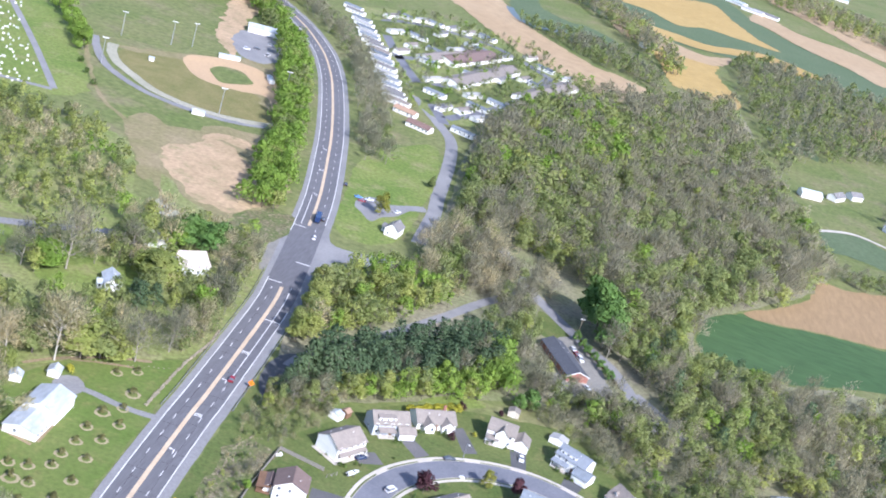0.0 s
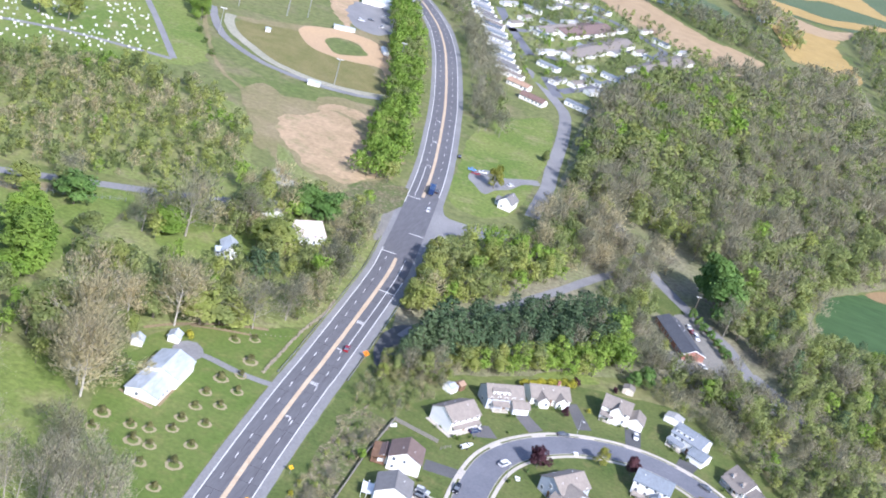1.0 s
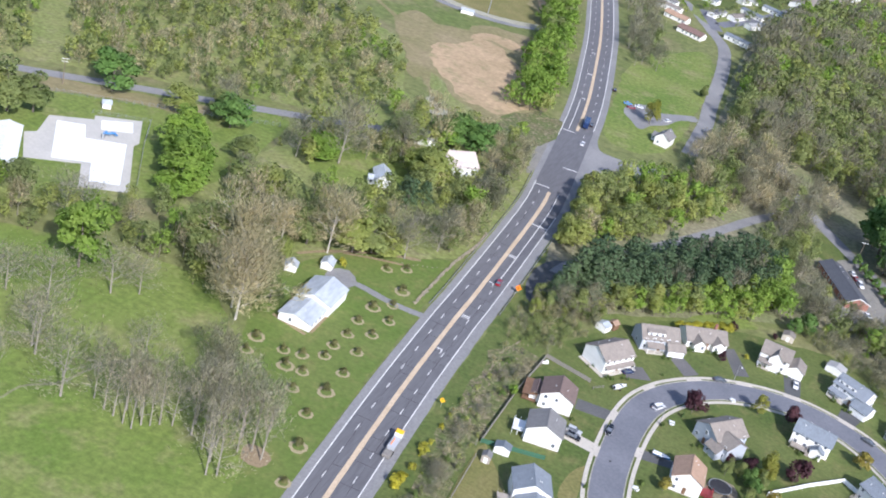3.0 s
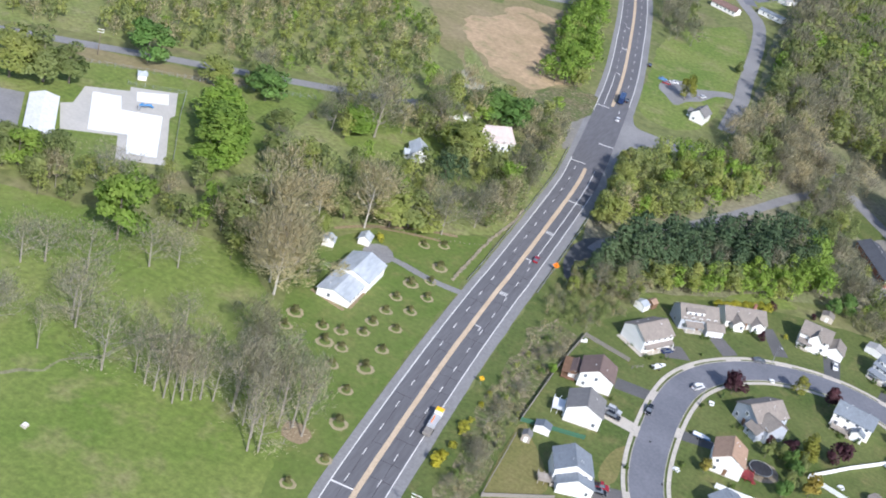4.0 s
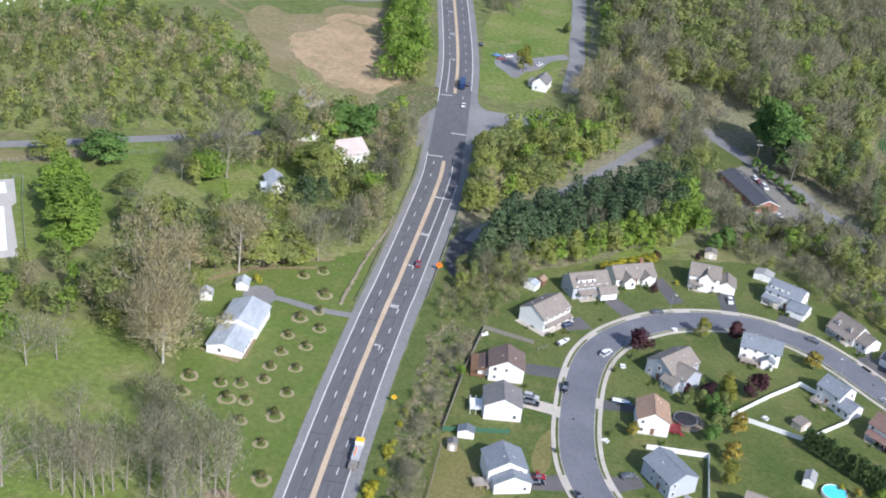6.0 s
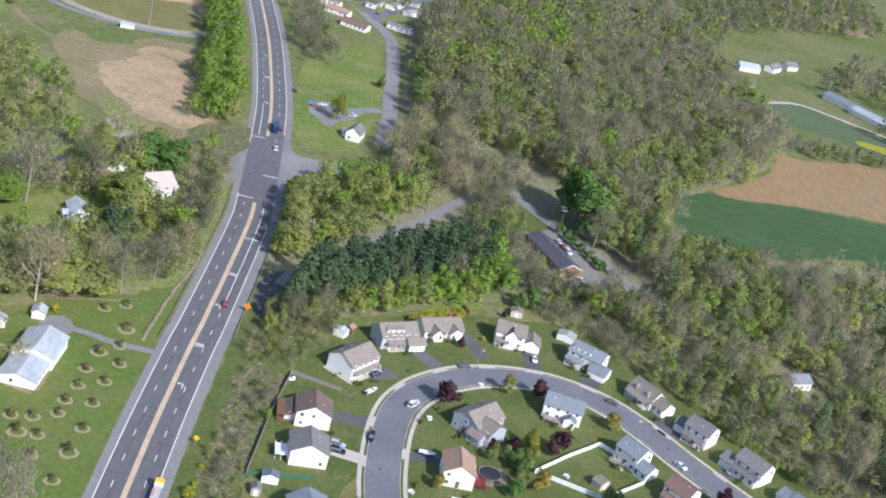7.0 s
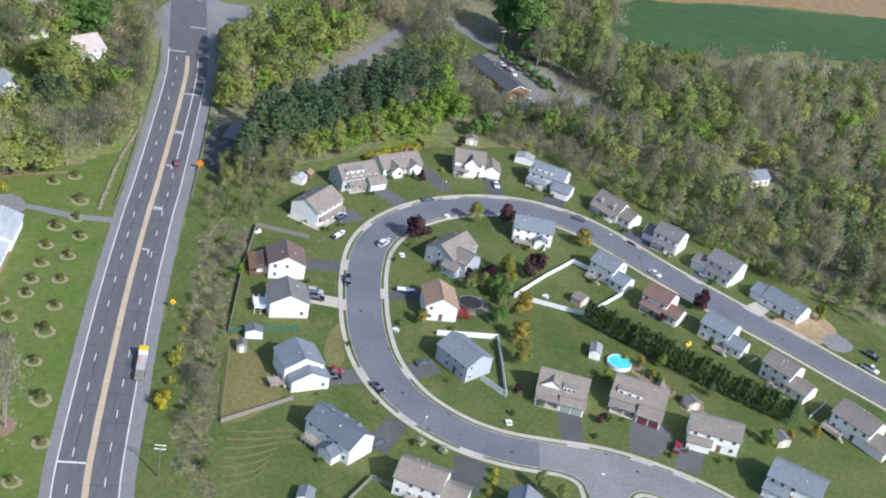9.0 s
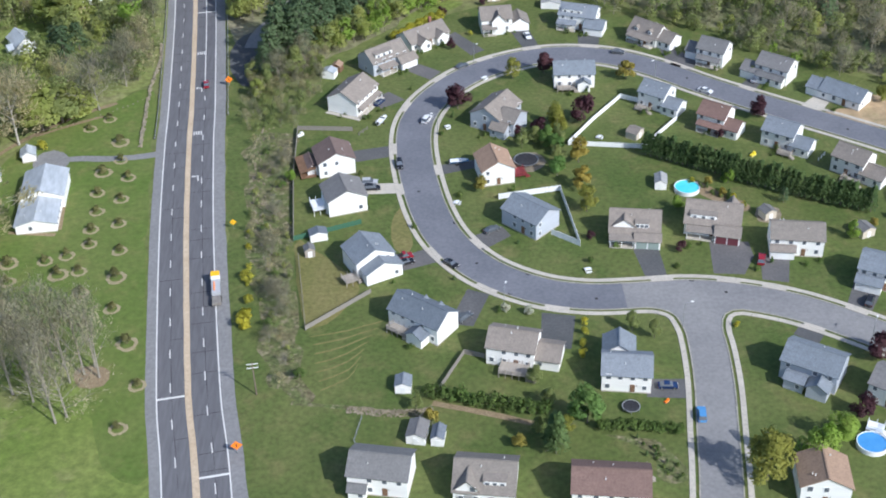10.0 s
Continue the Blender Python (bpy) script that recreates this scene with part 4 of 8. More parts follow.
def house(cx, cy, ang, w, d, eave, rise, ridge, wall, roof, label, wings=(), faces="snew", door="s", garage=None, chimney=False, dormers=(), porches=(), decks=(), seed=0, name="house", cat="house"):
    ob = thing(name, label, cat, pose(cx, cy, 0.05, 0, 0, ang), "houses of the estate" if name == "house" else "")
    rnd = random.Random(seed + int(cx * 7 + cy * 3))
    wm, rm = M[wall], M["roof_" + roof]
    g = Geo()
    block(g, 0, 0, w, d, eave, rise, ridge)
    part("wall", g, wm, ob)
    part("foundation", Geo().box(0, 0, -0.05, w + 0.1, d + 0.1, 0.3), M["concrete"], ob)
    part("roof", roof_geo(0, 0, w, d, eave, rise, ridge), rm, ob)
    auto_windows(ob, w, d, eave, 0, 0, faces, rnd, ridge, door_face=door)
    roof_bits(ob, 0, 0, w, d, eave, rise, ridge, rnd, chimney)
    for x, y, ww, dd, e, r, rd, gface in wings:
        g = Geo()
        block(g, x, y, ww, dd, e, r, rd)
        part("wing_wall", g, wm, ob)
        part("wing_roof", roof_geo(x, y, ww, dd, e, r, rd), rm, ob)
        if gface:
            L = ww if gface in "sn" else dd
            us = (-1.5, 1.5) if L > 6.2 else (0,)
            face_items(ob, gface, ww, dd, x, y, [("garage", u, 0.05, 1) for u in us])
        else:
            auto_windows(ob, ww, dd, e, x, y, "s", rnd, rd)
    if garage:
        face, us = garage
        face_items(ob, face, w, d, 0, 0, [("garage", u, 0.05, 1) for u in us])
    for x, y, z, ww, tw in dormers:
        if ww > 2.5:
            shed_dormer(ob, x, y, z, ww, M["trim"], rm, max(3, round(ww / 2.1)))
        else:
            dormer(ob, x, y, z, ww, M["trim"], rm, tw)
    for x, y, ww, dd in porches:
        porch(ob, x, y, ww, dd, rm)
    for x, y, ww, dd, h in decks:
        deck(ob, x, y, ww, dd, h)
    return ob


W, B, T = "siding", "siding_blue", "siding_tan"
# ring outside the street, from the west round to the east
pale_house = house(44.5, 129.2, -29.9, 10.2, 13.5, 5.0, 2.8, "y", W, "tan", "white two-storey house with taupe shingle roof and dormers", faces="ews", door="e", dormers=(), porches=())
part("patio", Geo().box(0.6, -7.4, 0.02, 12.0, 1.6, 0.12).box(6.0, 0.5, 0.02, 1.8, 14.4, 0.12), M["concrete"], pale_house, "white concrete walk round the house")
part("porch_roof", Geo().poly([(5.0, -6.4, 3.2), (6.9, -6.4, 2.6), (6.9, 6.4, 2.6), (5.0, 6.4, 3.2), (5.0, -6.4, 3.05), (6.9, -6.4, 2.45), (6.9, 6.4, 2.45), (5.0, 6.4, 3.05)], [(0, 1, 2, 3), (7, 6, 5, 4), (0, 4, 5, 1), (1, 5, 6, 2), (2, 6, 7, 3)]), M["roof_tan"], pale_house)
for v in (-6.2, -3, 0, 3, 6.2):
    part("porch_post", Geo().box(6.7, v, 0.1, 0.16, 0.16, 2.4), M["trim"], pale_house)
house(54.5, 154.0, 35.0, 14.0, 8.5, 4.6, 3.0, "x", B, "tan", "pale blue-grey house with taupe roof and a row of dormers", dormers=[(-1.8, -2.2, 5.2, 6.6, -1)], wings=[(5.5, -5.0, 6.4, 4.0, 2.7, 1.5, "x", "s")], porches=[(-2, -5.4, 6, 2.2)])
house(68.2, 170.0, 33.0, 15.5, 9.0, 2.9, 2.8, "x", W, "tan", "long single-storey white house with taupe roof", wings=[(-3.5, -4.6, 4.2, 4.4, 2.8, 1.7, "y", ""), (4.0, -4.4, 4.5, 3.6, 2.8, 1.6, "y", "")], chimney=True)
house(93.4, 177.4, 2.0, 10.4, 9.0, 5.2, 2.6, "x", W, "tan", "white two-storey house with a front gable and taupe roof", wings=[(0.5, -4.2, 4.6, 3.4, 5.0, 2.4, "y", ""), (8.0, -0.6, 6.0, 7.2, 2.9, 1.8, "y", "s")], porches=[(-2.6, -5.6, 4.6, 2.2)])
house(122.1, 176.0, -23.4, 12.5, 8.5, 5.0, 2.5, "x", W, "blue", "white house with blue-grey roof and dormer row", wings=[(6.6, -4.0, 6.4, 6.6, 2.8, 1.8, "x", "s")], dormers=[(-1.8, -2.4, 5.3, 7.0, -1)], porches=[(-3.0, -5.4, 6.4, 2.2)])
house(143.2, 162.0, -46.0, 11.0, 8.0, 3.2, 3.4, "x", W, "tan", "white cape house with taupe roof and two dormers", wings=[(8.0, 0.3, 5.0, 6.8, 2.9, 2.2, "x", "")], dormers=[(-2.8, -2.4, 3.6, 1.3, -1), (2.6, -2.4, 3.6, 1.3, -1)], porches=[(0, -5.0, 9.5, 2.0)])
house(161.1, 144.5, -36.0, 9.0, 8.0, 5.3, 2.5, "x", W, "grey", "white two-storey house with grey roof and attached garage", wings=[(-6.6, 0.8, 4.6, 6.6, 2.8, 1.8, "x", "s")], porches=[(0, -5.0, 7.5, 2.0)])
house(177.6, 131.0, -40.7, 10.5, 8.0, 5.2, 2.5, "x", W, "grey", "white two-storey house with grey-taupe roof and low front wing", wings=[(-6.2, -2.2, 6.5, 7.0, 2.8, 1.8, "x", "w"), (0.5, -5.0, 8.5, 2.6, 2.7, 0.9, "x", "")])
house(194.4, 114.6, -46.0, 13.4, 8.0, 2.9, 2.5, "x", W, "blue", "long single-storey house with blue-grey roof", wings=[(-8.6, -0.4, 5.0, 7.0, 2.7, 2.0, "x", "s")])
# inside the ring
house(137.2, 118.6, -40.0, 8.6, 8.0, 5.2, 2.5, "x", W, "blue", "white two-storey house with blue-grey roof and side wing", wings=[(6.6, -1.4, 5.2, 6.4, 2.9, 1.9, "x", "")], decks=[(-1.5, -5.6, 4.5, 3.0, 0.8)])
house(151.8, 103.6, -38.0, 8.4, 8.0, 5.2, 2.5, "x", W, "red", "white two-storey house with reddish-brown roof and side wing", wings=[(6.2, -1.4, 5.0, 6.4, 2.9, 1.9, "x", "")], porches=[(0, -5.0, 7.0, 2.0)])
house(168.4, 92.0, -38.0, 9.4, 8.0, 5.2, 2.5, "x", W, "blue", "white two-storey house with blue-grey roof and garage wing", wings=[(7.0, -1.4, 5.4, 6.4, 2.9, 1.9, "x", "")], decks=[(3.5, -5.8, 4.0, 3.2, 0.9)])
house(183.8, 75.2, -46.0, 9.4, 8.0, 5.2, 2.5, "x", W, "tan", "two-storey house with taupe roof and low side wing", wings=[(7.4, -1.0, 6.6, 7.0, 2.9, 1.9, "x", "")], decks=[(2.5, -5.8, 5.0, 3.2, 0.9)])
house(200.5, 54.4, -48.6, 12.0, 9.0, 5.2, 2.5, "x", W, "tan", "large two-storey house with taupe roof and rear deck", wings=[(8.4, -1.0, 6.0, 7.0, 2.9, 1.9, "x", "")], decks=[(-3.5, -6.2, 6.0, 3.6, 1.2)])
house(217.5, 34.5, -46.0, 11.0, 8.5, 5.2, 2.5, "x", W, "grey", "two-storey house with grey roof")
house(87.4, 113.8, -36.1, 10.0, 13.0, 5.0, 2.8, "y", B, "tan", "pale blue-grey house with cross gables and taupe roof", wings=[(6.5, -1.5, 5.5, 8.0, 4.6, 2.2, "x", ""), (5.2, -6.2, 5.0, 4.2, 2.8, 1.6, "x", "")])
house(84.0, 83.6, 8.1, 9.2, 10.0, 5.0, 2.6, "y", W, "orange", "white house with orange-brown roof and red deck", faces="es")
house(114.1, 135.6, -4.0, 12.6, 8.2, 5.0, 2.5, "x", W, "blue", "white two-storey house with pale blue-grey roof", decks=[(-2.8, -5.6, 5.5, 3.0, 1.2)], wings=[(2.8, -5.2, 3.8, 3.0, 2.8, 1.2, "y", "")])
house(91.2, 58.5, -47.9, 12.0, 9.4, 5.0, 2.4, "x", B, "blue", "pale blue house with blue-grey roof inside a white fence", faces="swe")
garage_colour(house(117.8, 51.4, -11.0, 13.0, 9.6, 3.6, 4.0, "x", W, "tan", "white house with broad taupe roof, front gable and double garage", wings=[(-2.8, -2.4, 5.6, 3.0, 5.0, 1.9, "y", ""), (3.4, -5.4, 6.6, 3.0, 2.7, 1.2, "x", "s")], dormers=[(1.8, -2.8, 4.4, 3.4, -1)], porches=[(-3.2, -5.9, 6.2, 2.4)]), "sage")
garage_colour(house(138.9, 52.4, -17.9, 14.2, 10.2, 3.8, 4.0, "x", W, "tan", "white house with broad taupe roof and dark red garage door", wings=[(4.2, -5.6, 6.4, 4.2, 2.7, 1.6, "x", "s"), (4.5, 3.4, 4.2, 5.5, 3.6, 2.4, "y", "")], dormers=[(-2.4, -3.0, 4.5, 6.8, -1)], porches=[(-2.8, -6.2, 7.0, 2.2)]), "maroon")
house(157.6, 41.2, -11.5, 13.2, 8.4, 5.2, 2.5, "x", W, "tan", "white two-storey house with taupe roof", wings=[(-3.6, -4.9, 6.0, 2.2, 2.7, 0.9, "x", "s")])
house(176.0, 24.5, -30.0, 13.5, 9.0, 5.2, 2.5, "x", W, "blue", "two-storey house with blue-grey roof", wings=[(-3.5, -5.2, 6.2, 3.0, 2.7, 1.2, "x", "s")])
# west side, by the highway
house(38.8, 93.0, 11.6, 10.4, 9.4, 4.9, 2.6, "y", W, "brown", "white gabled house with dark red-brown roof", faces="es", door="e", wings=[(-6.6, 1.0, 3.4, 7.0, 2.6, 1.0, "y", "")])
house(41.6, 73.3, 13.5, 10.7, 9.4, 4.9, 2.6, "y", W, "grey", "white gabled house with grey roof and white deck", faces="es", door="e")
house(47.8, 44.6, 24.0, 10.5, 9.0, 5.2, 2.6, "y", W, "blue", "white house with slate-blue roof and stepped front gable", faces="es", door="e", wings=[(0.8, -5.6, 10.0, 4.6, 3.4, 2.2, "y", "")], decks=[(-7.2, -4.2, 3.6, 3.6, 1.4)])
house(60.5, 18.6, -40.0, 14.6, 8.4, 5.0, 2.7, "x", W, "slate", "white house with slate-blue roof, dormers and rear sunroom", wings=[(2.6, -5.6, 4.4, 3.4, 2.8, 1.2, "y", "")], dormers=[(-1.5, 2.5, 4.7, 1.4, 1), (3.0, 2.5, 4.7, 1.4, 1)], decks=[(-3.4, -5.6, 5.0, 3.0, 1.4)], faces="sew")
house(80.9, 5.6, -18.3, 11.2, 8.6, 5.2, 2.5, "x", W, "tan", "white two-storey house with taupe roof, garage wing and rear deck", wings=[(8.4, 0.2, 5.8, 7.4, 2.9, 1.9, "x", "")], decks=[(1.4, -6.4, 6.5, 4.2, 1.6)], chimney=False)
house(105.3, -5.4, -10.5, 11.0, 8.4, 5.0, 2.5, "x", W, "blue", "white house with blue-grey roof and rear wing", wings=[(-1.8, 6.8, 7.0, 6.0, 4.8, 2.2, "y", "")], faces="s")
house(147.6, -7.6, -34.8, 12.8, 9.0, 5.2, 2.5, "x", B, "blue", "pale blue house with blue-grey roof, sheds and sunroom", wings=[(-2.2, -5.8, 4.4, 3.6, 2.8, 0.8, "x", ""), (3.2, -6.0, 4.6, 4.2, 3.0, 1.4, "y", "")])
house(163.0, -17.0, -40.0, 9.5, 8.5, 5.2, 2.5, "x", W, "grey", "white house with grey roof by a small pool")
house(49.2, -31.4, -13.4, 12.6, 9.0, 5.2, 2.5, "x", W, "grey", "white two-storey house with grey roof", wings=[(-4.0, -5.2, 3.6, 2.4, 2.6, 0.9, "x", "")])
house(70.7, -35.0, -10.7, 12.6, 11.0, 3.6, 3.8, "x", W, "tan", "white house with broad taupe roof and long dormer", wings=[(-3.4, -3.0, 4.6, 5.0, 4.4, 2.2, "y", "")], dormers=[(2.2, -3.2, 4.3, 4.6, -1)])
house(95.7, -40.2, -9.4, 15.6, 9.0, 5.2, 2.6, "x", W, "red", "long white house with reddish-brown roof", decks=[(5.5, 6.2, 4.5, 3.6, 1.4)])
house(138.8, -42.2, -8.8, 10.0, 9.0, 5.0, 2.6, "y", W, "orange", "white house with light orange-brown roof", faces="se")

# ---- trees ----
def leaf_cards(centres, out, size, r, along=None, slim=1.0, rough=0.2):
    """One small leaf clump (a triangle) at each centre; its shading follows the crown's rounded outside."""
    n = len(centres)
    a = r.normal(size=(n, 3)) if along is None else along + r.normal(size=(n, 3)) * 0.35
    b = r.normal(size=(n, 3))
    a /= np.linalg.norm(a, axis=1)[:, None]
    b -= (a * b).sum(1)[:, None] * a
    b /= np.linalg.norm(b, axis=1)[:, None]
    s = (size * r.uniform(0.55, 1.4, n))[:, None]
    w = s * slim
    v = np.stack([centres - a * s * 0.8 - b * w * 0.85, centres - a * s * 0.8 * r.uniform(0.2, 1.2, n)[:, None] + b * w * 0.85, centres + a * s], 1)
    nr = out / (np.linalg.norm(out, axis=1)[:, None] + 1e-6) + r.normal(size=(n, 3)) * rough + np.array([0, 0, 1.0])
    nr /= np.linalg.norm(nr, axis=1)[:, None]
    turned = (np.cross(v[:, 1] - v[:, 0], v[:, 2] - v[:, 0]) * nr).sum(1) < 0
    v[turned] = v[turned][:, ::-1]
    return v.reshape(-1, 3), np.arange(n * 3).reshape(-1, 3), np.repeat(nr, 3, axis=0)


def limbs(h, r, trunk_r, n, spread, up=0.35, bare_to=0.3, twigs=0):
    """Tapered trunk, limbs and branchlets as thin tubes; also the limb tips."""
    g = Geo()
    lean = r.normal(size=2) * 0.03 * h
    top = np.array([lean[0], lean[1], h * 0.86])
    k0 = np.array([lean[0] * 0.3, lean[1] * 0.3, h * 0.4])
    g.tube((0, 0, -0.2), k0, trunk_r, trunk_r * 0.62, 6)
    g.tube(k0, top, trunk_r * 0.62, trunk_r * 0.12, 5)
    tips = []
    for i in range(n):
        t = bare_to + (0.95 - bare_to) * (i + r.random()) / n
        base = np.array([np.interp(t * h, [0, h * 0.4, h * 0.86], [0, k0[j], top[j]]) for j in (0, 1)] + [min(t, 0.85) * h])
        a = i * 2.4 + r.normal() * 0.4
        ln = spread * (1.15 - 0.75 * t) * r.uniform(0.7, 1.2)
        end = base + np.array([math.cos(a) * ln, math.sin(a) * ln, ln * up + r.uniform(0, 0.12) * h])
        rad = trunk_r * 0.34 * (1.1 - 0.7 * t)
        mid = (base + end) / 2 + r.normal(size=3) * ln * 0.07
        g.tube(base, mid, rad, rad * 0.6, 4)
        g.tube(mid, end, rad * 0.6, rad * 0.2, 3)
        tips += [end, mid]
        for j in range(twigs):
            p = base + (end - base) * r.uniform(0.35, 1.0)
            e = p + r.normal(size=3) * np.array([1, 1, 0.7]) * ln * 0.34 + np.array([0, 0, ln * 0.2])
            g.tube(p, e, rad * 0.42, rad * 0.14, 3)
            tips.append(e)
    return g, np.array(tips)


def crown_points(n, h, spread, r, low=0.25, lumps=14, shape=1.0, tips=None):
    """Points spread over uneven lumps of foliage, denser near their outsides, and the way out at each."""
    cz = h * (low + 1) / 2
    a, u = r.uniform(0, 2 * math.pi, lumps), r.uniform(-0.85, 0.95, lumps)
    rad = np.sqrt(1 - np.clip(u, -1, 1) ** 2 * 0.9) * spread * 0.62
    c = np.stack([np.cos(a) * rad, np.sin(a) * rad, cz + u * (h * (1 - low) / 2) * 0.82], 1)
    if tips is not None and len(tips):
        pick = r.integers(0, len(tips), lumps // 2)
        c[: lumps // 2] = tips[pick]
    w = spread * r.uniform(0.26, 0.5, lumps)
    k = r.integers(0, lumps, n)
    d = r.normal(size=(n, 3))
    d /= np.linalg.norm(d, axis=1)[:, None]
    d *= (r.uniform(0.25, 1, n) ** 0.45)[:, None]
    pts = c[k] + d * w[k][:, None] * np.array([1, 1, 0.8 * shape])
    out = pts - np.array([0, 0, cz])
    return pts, d + 0.9 * out / (np.linalg.norm(out, axis=1)[:, None] + 1e-6)


def raw_tree(kind, h, spread, n, size, seed):
    """Wood mesh and leaf arrays for one pattern of tree."""
    r = np.random.default_rng(seed)
    if kind == "pine":
        g, tips = limbs(h, r, h * 0.018, 16, spread, up=0.05, bare_to=0.15)
        tiers = 9
        k = r.integers(0, tiers, n)
        arm = r.integers(0, 6, n)
        t = 0.16 + 0.84 * (k + 0.5) / tiers
        a = arm * 1.05 + k * 1.7 + r.normal(size=n) * 0.17
        u = np.sqrt(r.uniform(0.03, 1, n))
        q = spread * (1.14 - t) ** 0.6 * u * (0.7 + 0.5 * ((arm * 5 + k * 3) % 7) / 7)
        pts = np.stack([np.cos(a) * q, np.sin(a) * q, h * t + 0.12 * q - 0.05 * q * q / spread + r.normal(size=n) * 0.25], 1)
        out = np.stack([np.cos(a) * 0.7, np.sin(a) * 0.7, np.full(n, 0.4)], 1)
        return g, *leaf_cards(pts, out, size, r, np.stack([np.cos(a), np.sin(a), np.full(n, -0.15)], 1), 0.55)
    if kind == "slim":
        g, tips = limbs(h, r, h * 0.0115, 15, spread, up=2.3, bare_to=0.22, twigs=7)
        k = r.integers(0, len(tips), n)
        pts = tips[k] + r.normal(size=(n, 3)) * np.array([0.5, 0.5, 1.2]) * spread * 0.22
        out = pts * np.array([1, 1, 0]) + np.array([0, 0, 2.0])
        way = out / (np.linalg.norm(out, axis=1)[:, None] + 1e-6) * 0.4 + np.array([0, 0, 0.9])
        return g, *leaf_cards(pts, out, size * 2.2, r, way, 0.16)
    if kind == "bare":
        g, tips = limbs(h, r, h * 0.014, 17, spread, up=0.85, bare_to=0.16, twigs=7)
        m = n // 2
        k = r.integers(0, len(tips), m)
        pts = np.concatenate([tips[k] + r.normal(size=(m, 3)) * spread * 0.15, crown_points(n - m, h * 1.02, spread * 0.98, r, 0.12, 20, tips=tips)[0]])
        out = pts - np.array([0, 0, h * 0.5])
        way = out / (np.linalg.norm(out, axis=1)[:, None] + 1e-6) * 0.8 + np.array([0, 0, 0.7])
        long_, slim = (2.0, 0.2) if n >= 300 else (1.5, 0.42)
        return g, *leaf_cards(pts, out, size * long_, r, way, slim)
    low = {"tall": 0.2, "round": 0.14, "shrub": 0.05}.get(kind, 0.25)
    g, tips = limbs(h, r, h * 0.018, 9, spread * 0.8, bare_to=max(low, 0.12))
    pts, out = crown_points(n, h, spread, r, low, 18 if n > 200 else 10, tips=tips)
    return g, *leaf_cards(pts, out, size, r)


def mesh_from(v, f, name, normals=None):
    me = bpy.data.meshes.new(name)
    me.vertices.add(len(v))
    me.vertices.foreach_set("co", np.asarray(v, np.float32).ravel())
    me.loops.add(f.size)
    me.polygons.add(len(f))
    me.loops.foreach_set("vertex_index", f.astype(np.int32).ravel())
    me.polygons.foreach_set("loop_start", np.arange(0, f.size, f.shape[1], dtype=np.int32))
    me.update(calc_edges=True)
    if normals is not None:
        me.normals_split_custom_set_from_vertices(np.asarray(normals, np.float32))
    return me


TREES = {}


def tree_kind(key, kind, h, spread, n, size, leaf, bark, label, variants=3, cat="tree"):
    TREES[key] = []
    for k in range(variants):
        g, v, f, nr = raw_tree(kind, h, spread, n, size, 100 + len(TREES) * 10 + k)
        wood = g.mesh("trunk")
        wood.materials.append(M[bark])
        crown = mesh_from(v, f, "crown", nr)
        crown.materials.append(M[leaf])
        TREES[key].append((wood, crown, label, cat))


tree_kind("green", "round", 17, 6.8, 3600, 0.42, "leaf_green", "bark", "broad tree in bright spring-green leaf")
tree_kind("mid", "round", 17, 6.4, 3000, 0.42, "leaf_mid", "bark", "tree in thin olive-green spring leaf")
tree_kind("yellow", "round", 15, 6.0, 3000, 0.40, "leaf_yellow", "bark", "tree with fresh yellow-green spring buds")
tree_kind("bud", "bare", 19, 7.2, 2400, 0.28, "leaf_bud", "bark_pale", "tall half-bare tree with pale trunk and brownish buds")
tree_kind("bare", "bare", 16, 6.6, 1050, 0.2, "twig", "bark_grey", "bare grey tree with spreading branches")
tree_kind("pine", "pine", 18, 6.0, 2400, 0.42, "leaf_dark", "bark", "dark green white-pine tree")
tree_kind("syc", "bare", 20, 7.6, 5000, 0.28, "leaf_pale", "bark_white", "tall half-bare sycamore with white limbs and tan buds")
tree_kind("slim", "slim", 22, 3.9, 850, 0.22, "twig", "bark_grey", "tall bare tree with slender upright pale stems", variants=4)
tree_kind("deep", "round", 15, 6.4, 3600, 0.42, "leaf_deep", "bark", "broad tree in deep green leaf")
tree_kind("olive", "round", 15, 6.0, 3000, 0.36, "leaf_olive", "bark", "tree in olive-gold young leaf")
tree_kind("blossom", "shrub", 2.2, 1.4, 420, 0.17, "leaf_white", "bark", "white-blossoming shrub by the footway", cat="shrub")
tree_kind("red", "round", 6, 3.0, 2000, 0.27, "leaf_red", "bark", "dark red-leaved ornamental tree")
tree_kind("amber", "round", 7, 2.9, 1500, 0.28, "leaf_orange", "bark", "small tree in amber new leaf")
tree_kind("shrub", "shrub", 2.2, 1.4, 420, 0.17, "leaf_shrub", "bark", "rounded green garden shrub", cat="shrub")
tree_kind("orchard", "shrub", 2.4, 1.2, 420, 0.17, "leaf_orchard", "bark", "small orchard shrub on a ring of tan mulch", cat="shrub")
tree_kind("gold", "shrub", 2.4, 1.5, 460, 0.17, "leaf_gold", "bark", "yellow-flowering garden shrub beside grass", cat="shrub")
tree_kind("conifer", "pine", 5, 1.5, 800, 0.23, "leaf_conifer", "bark", "narrow dark green garden conifer", cat="conifer")


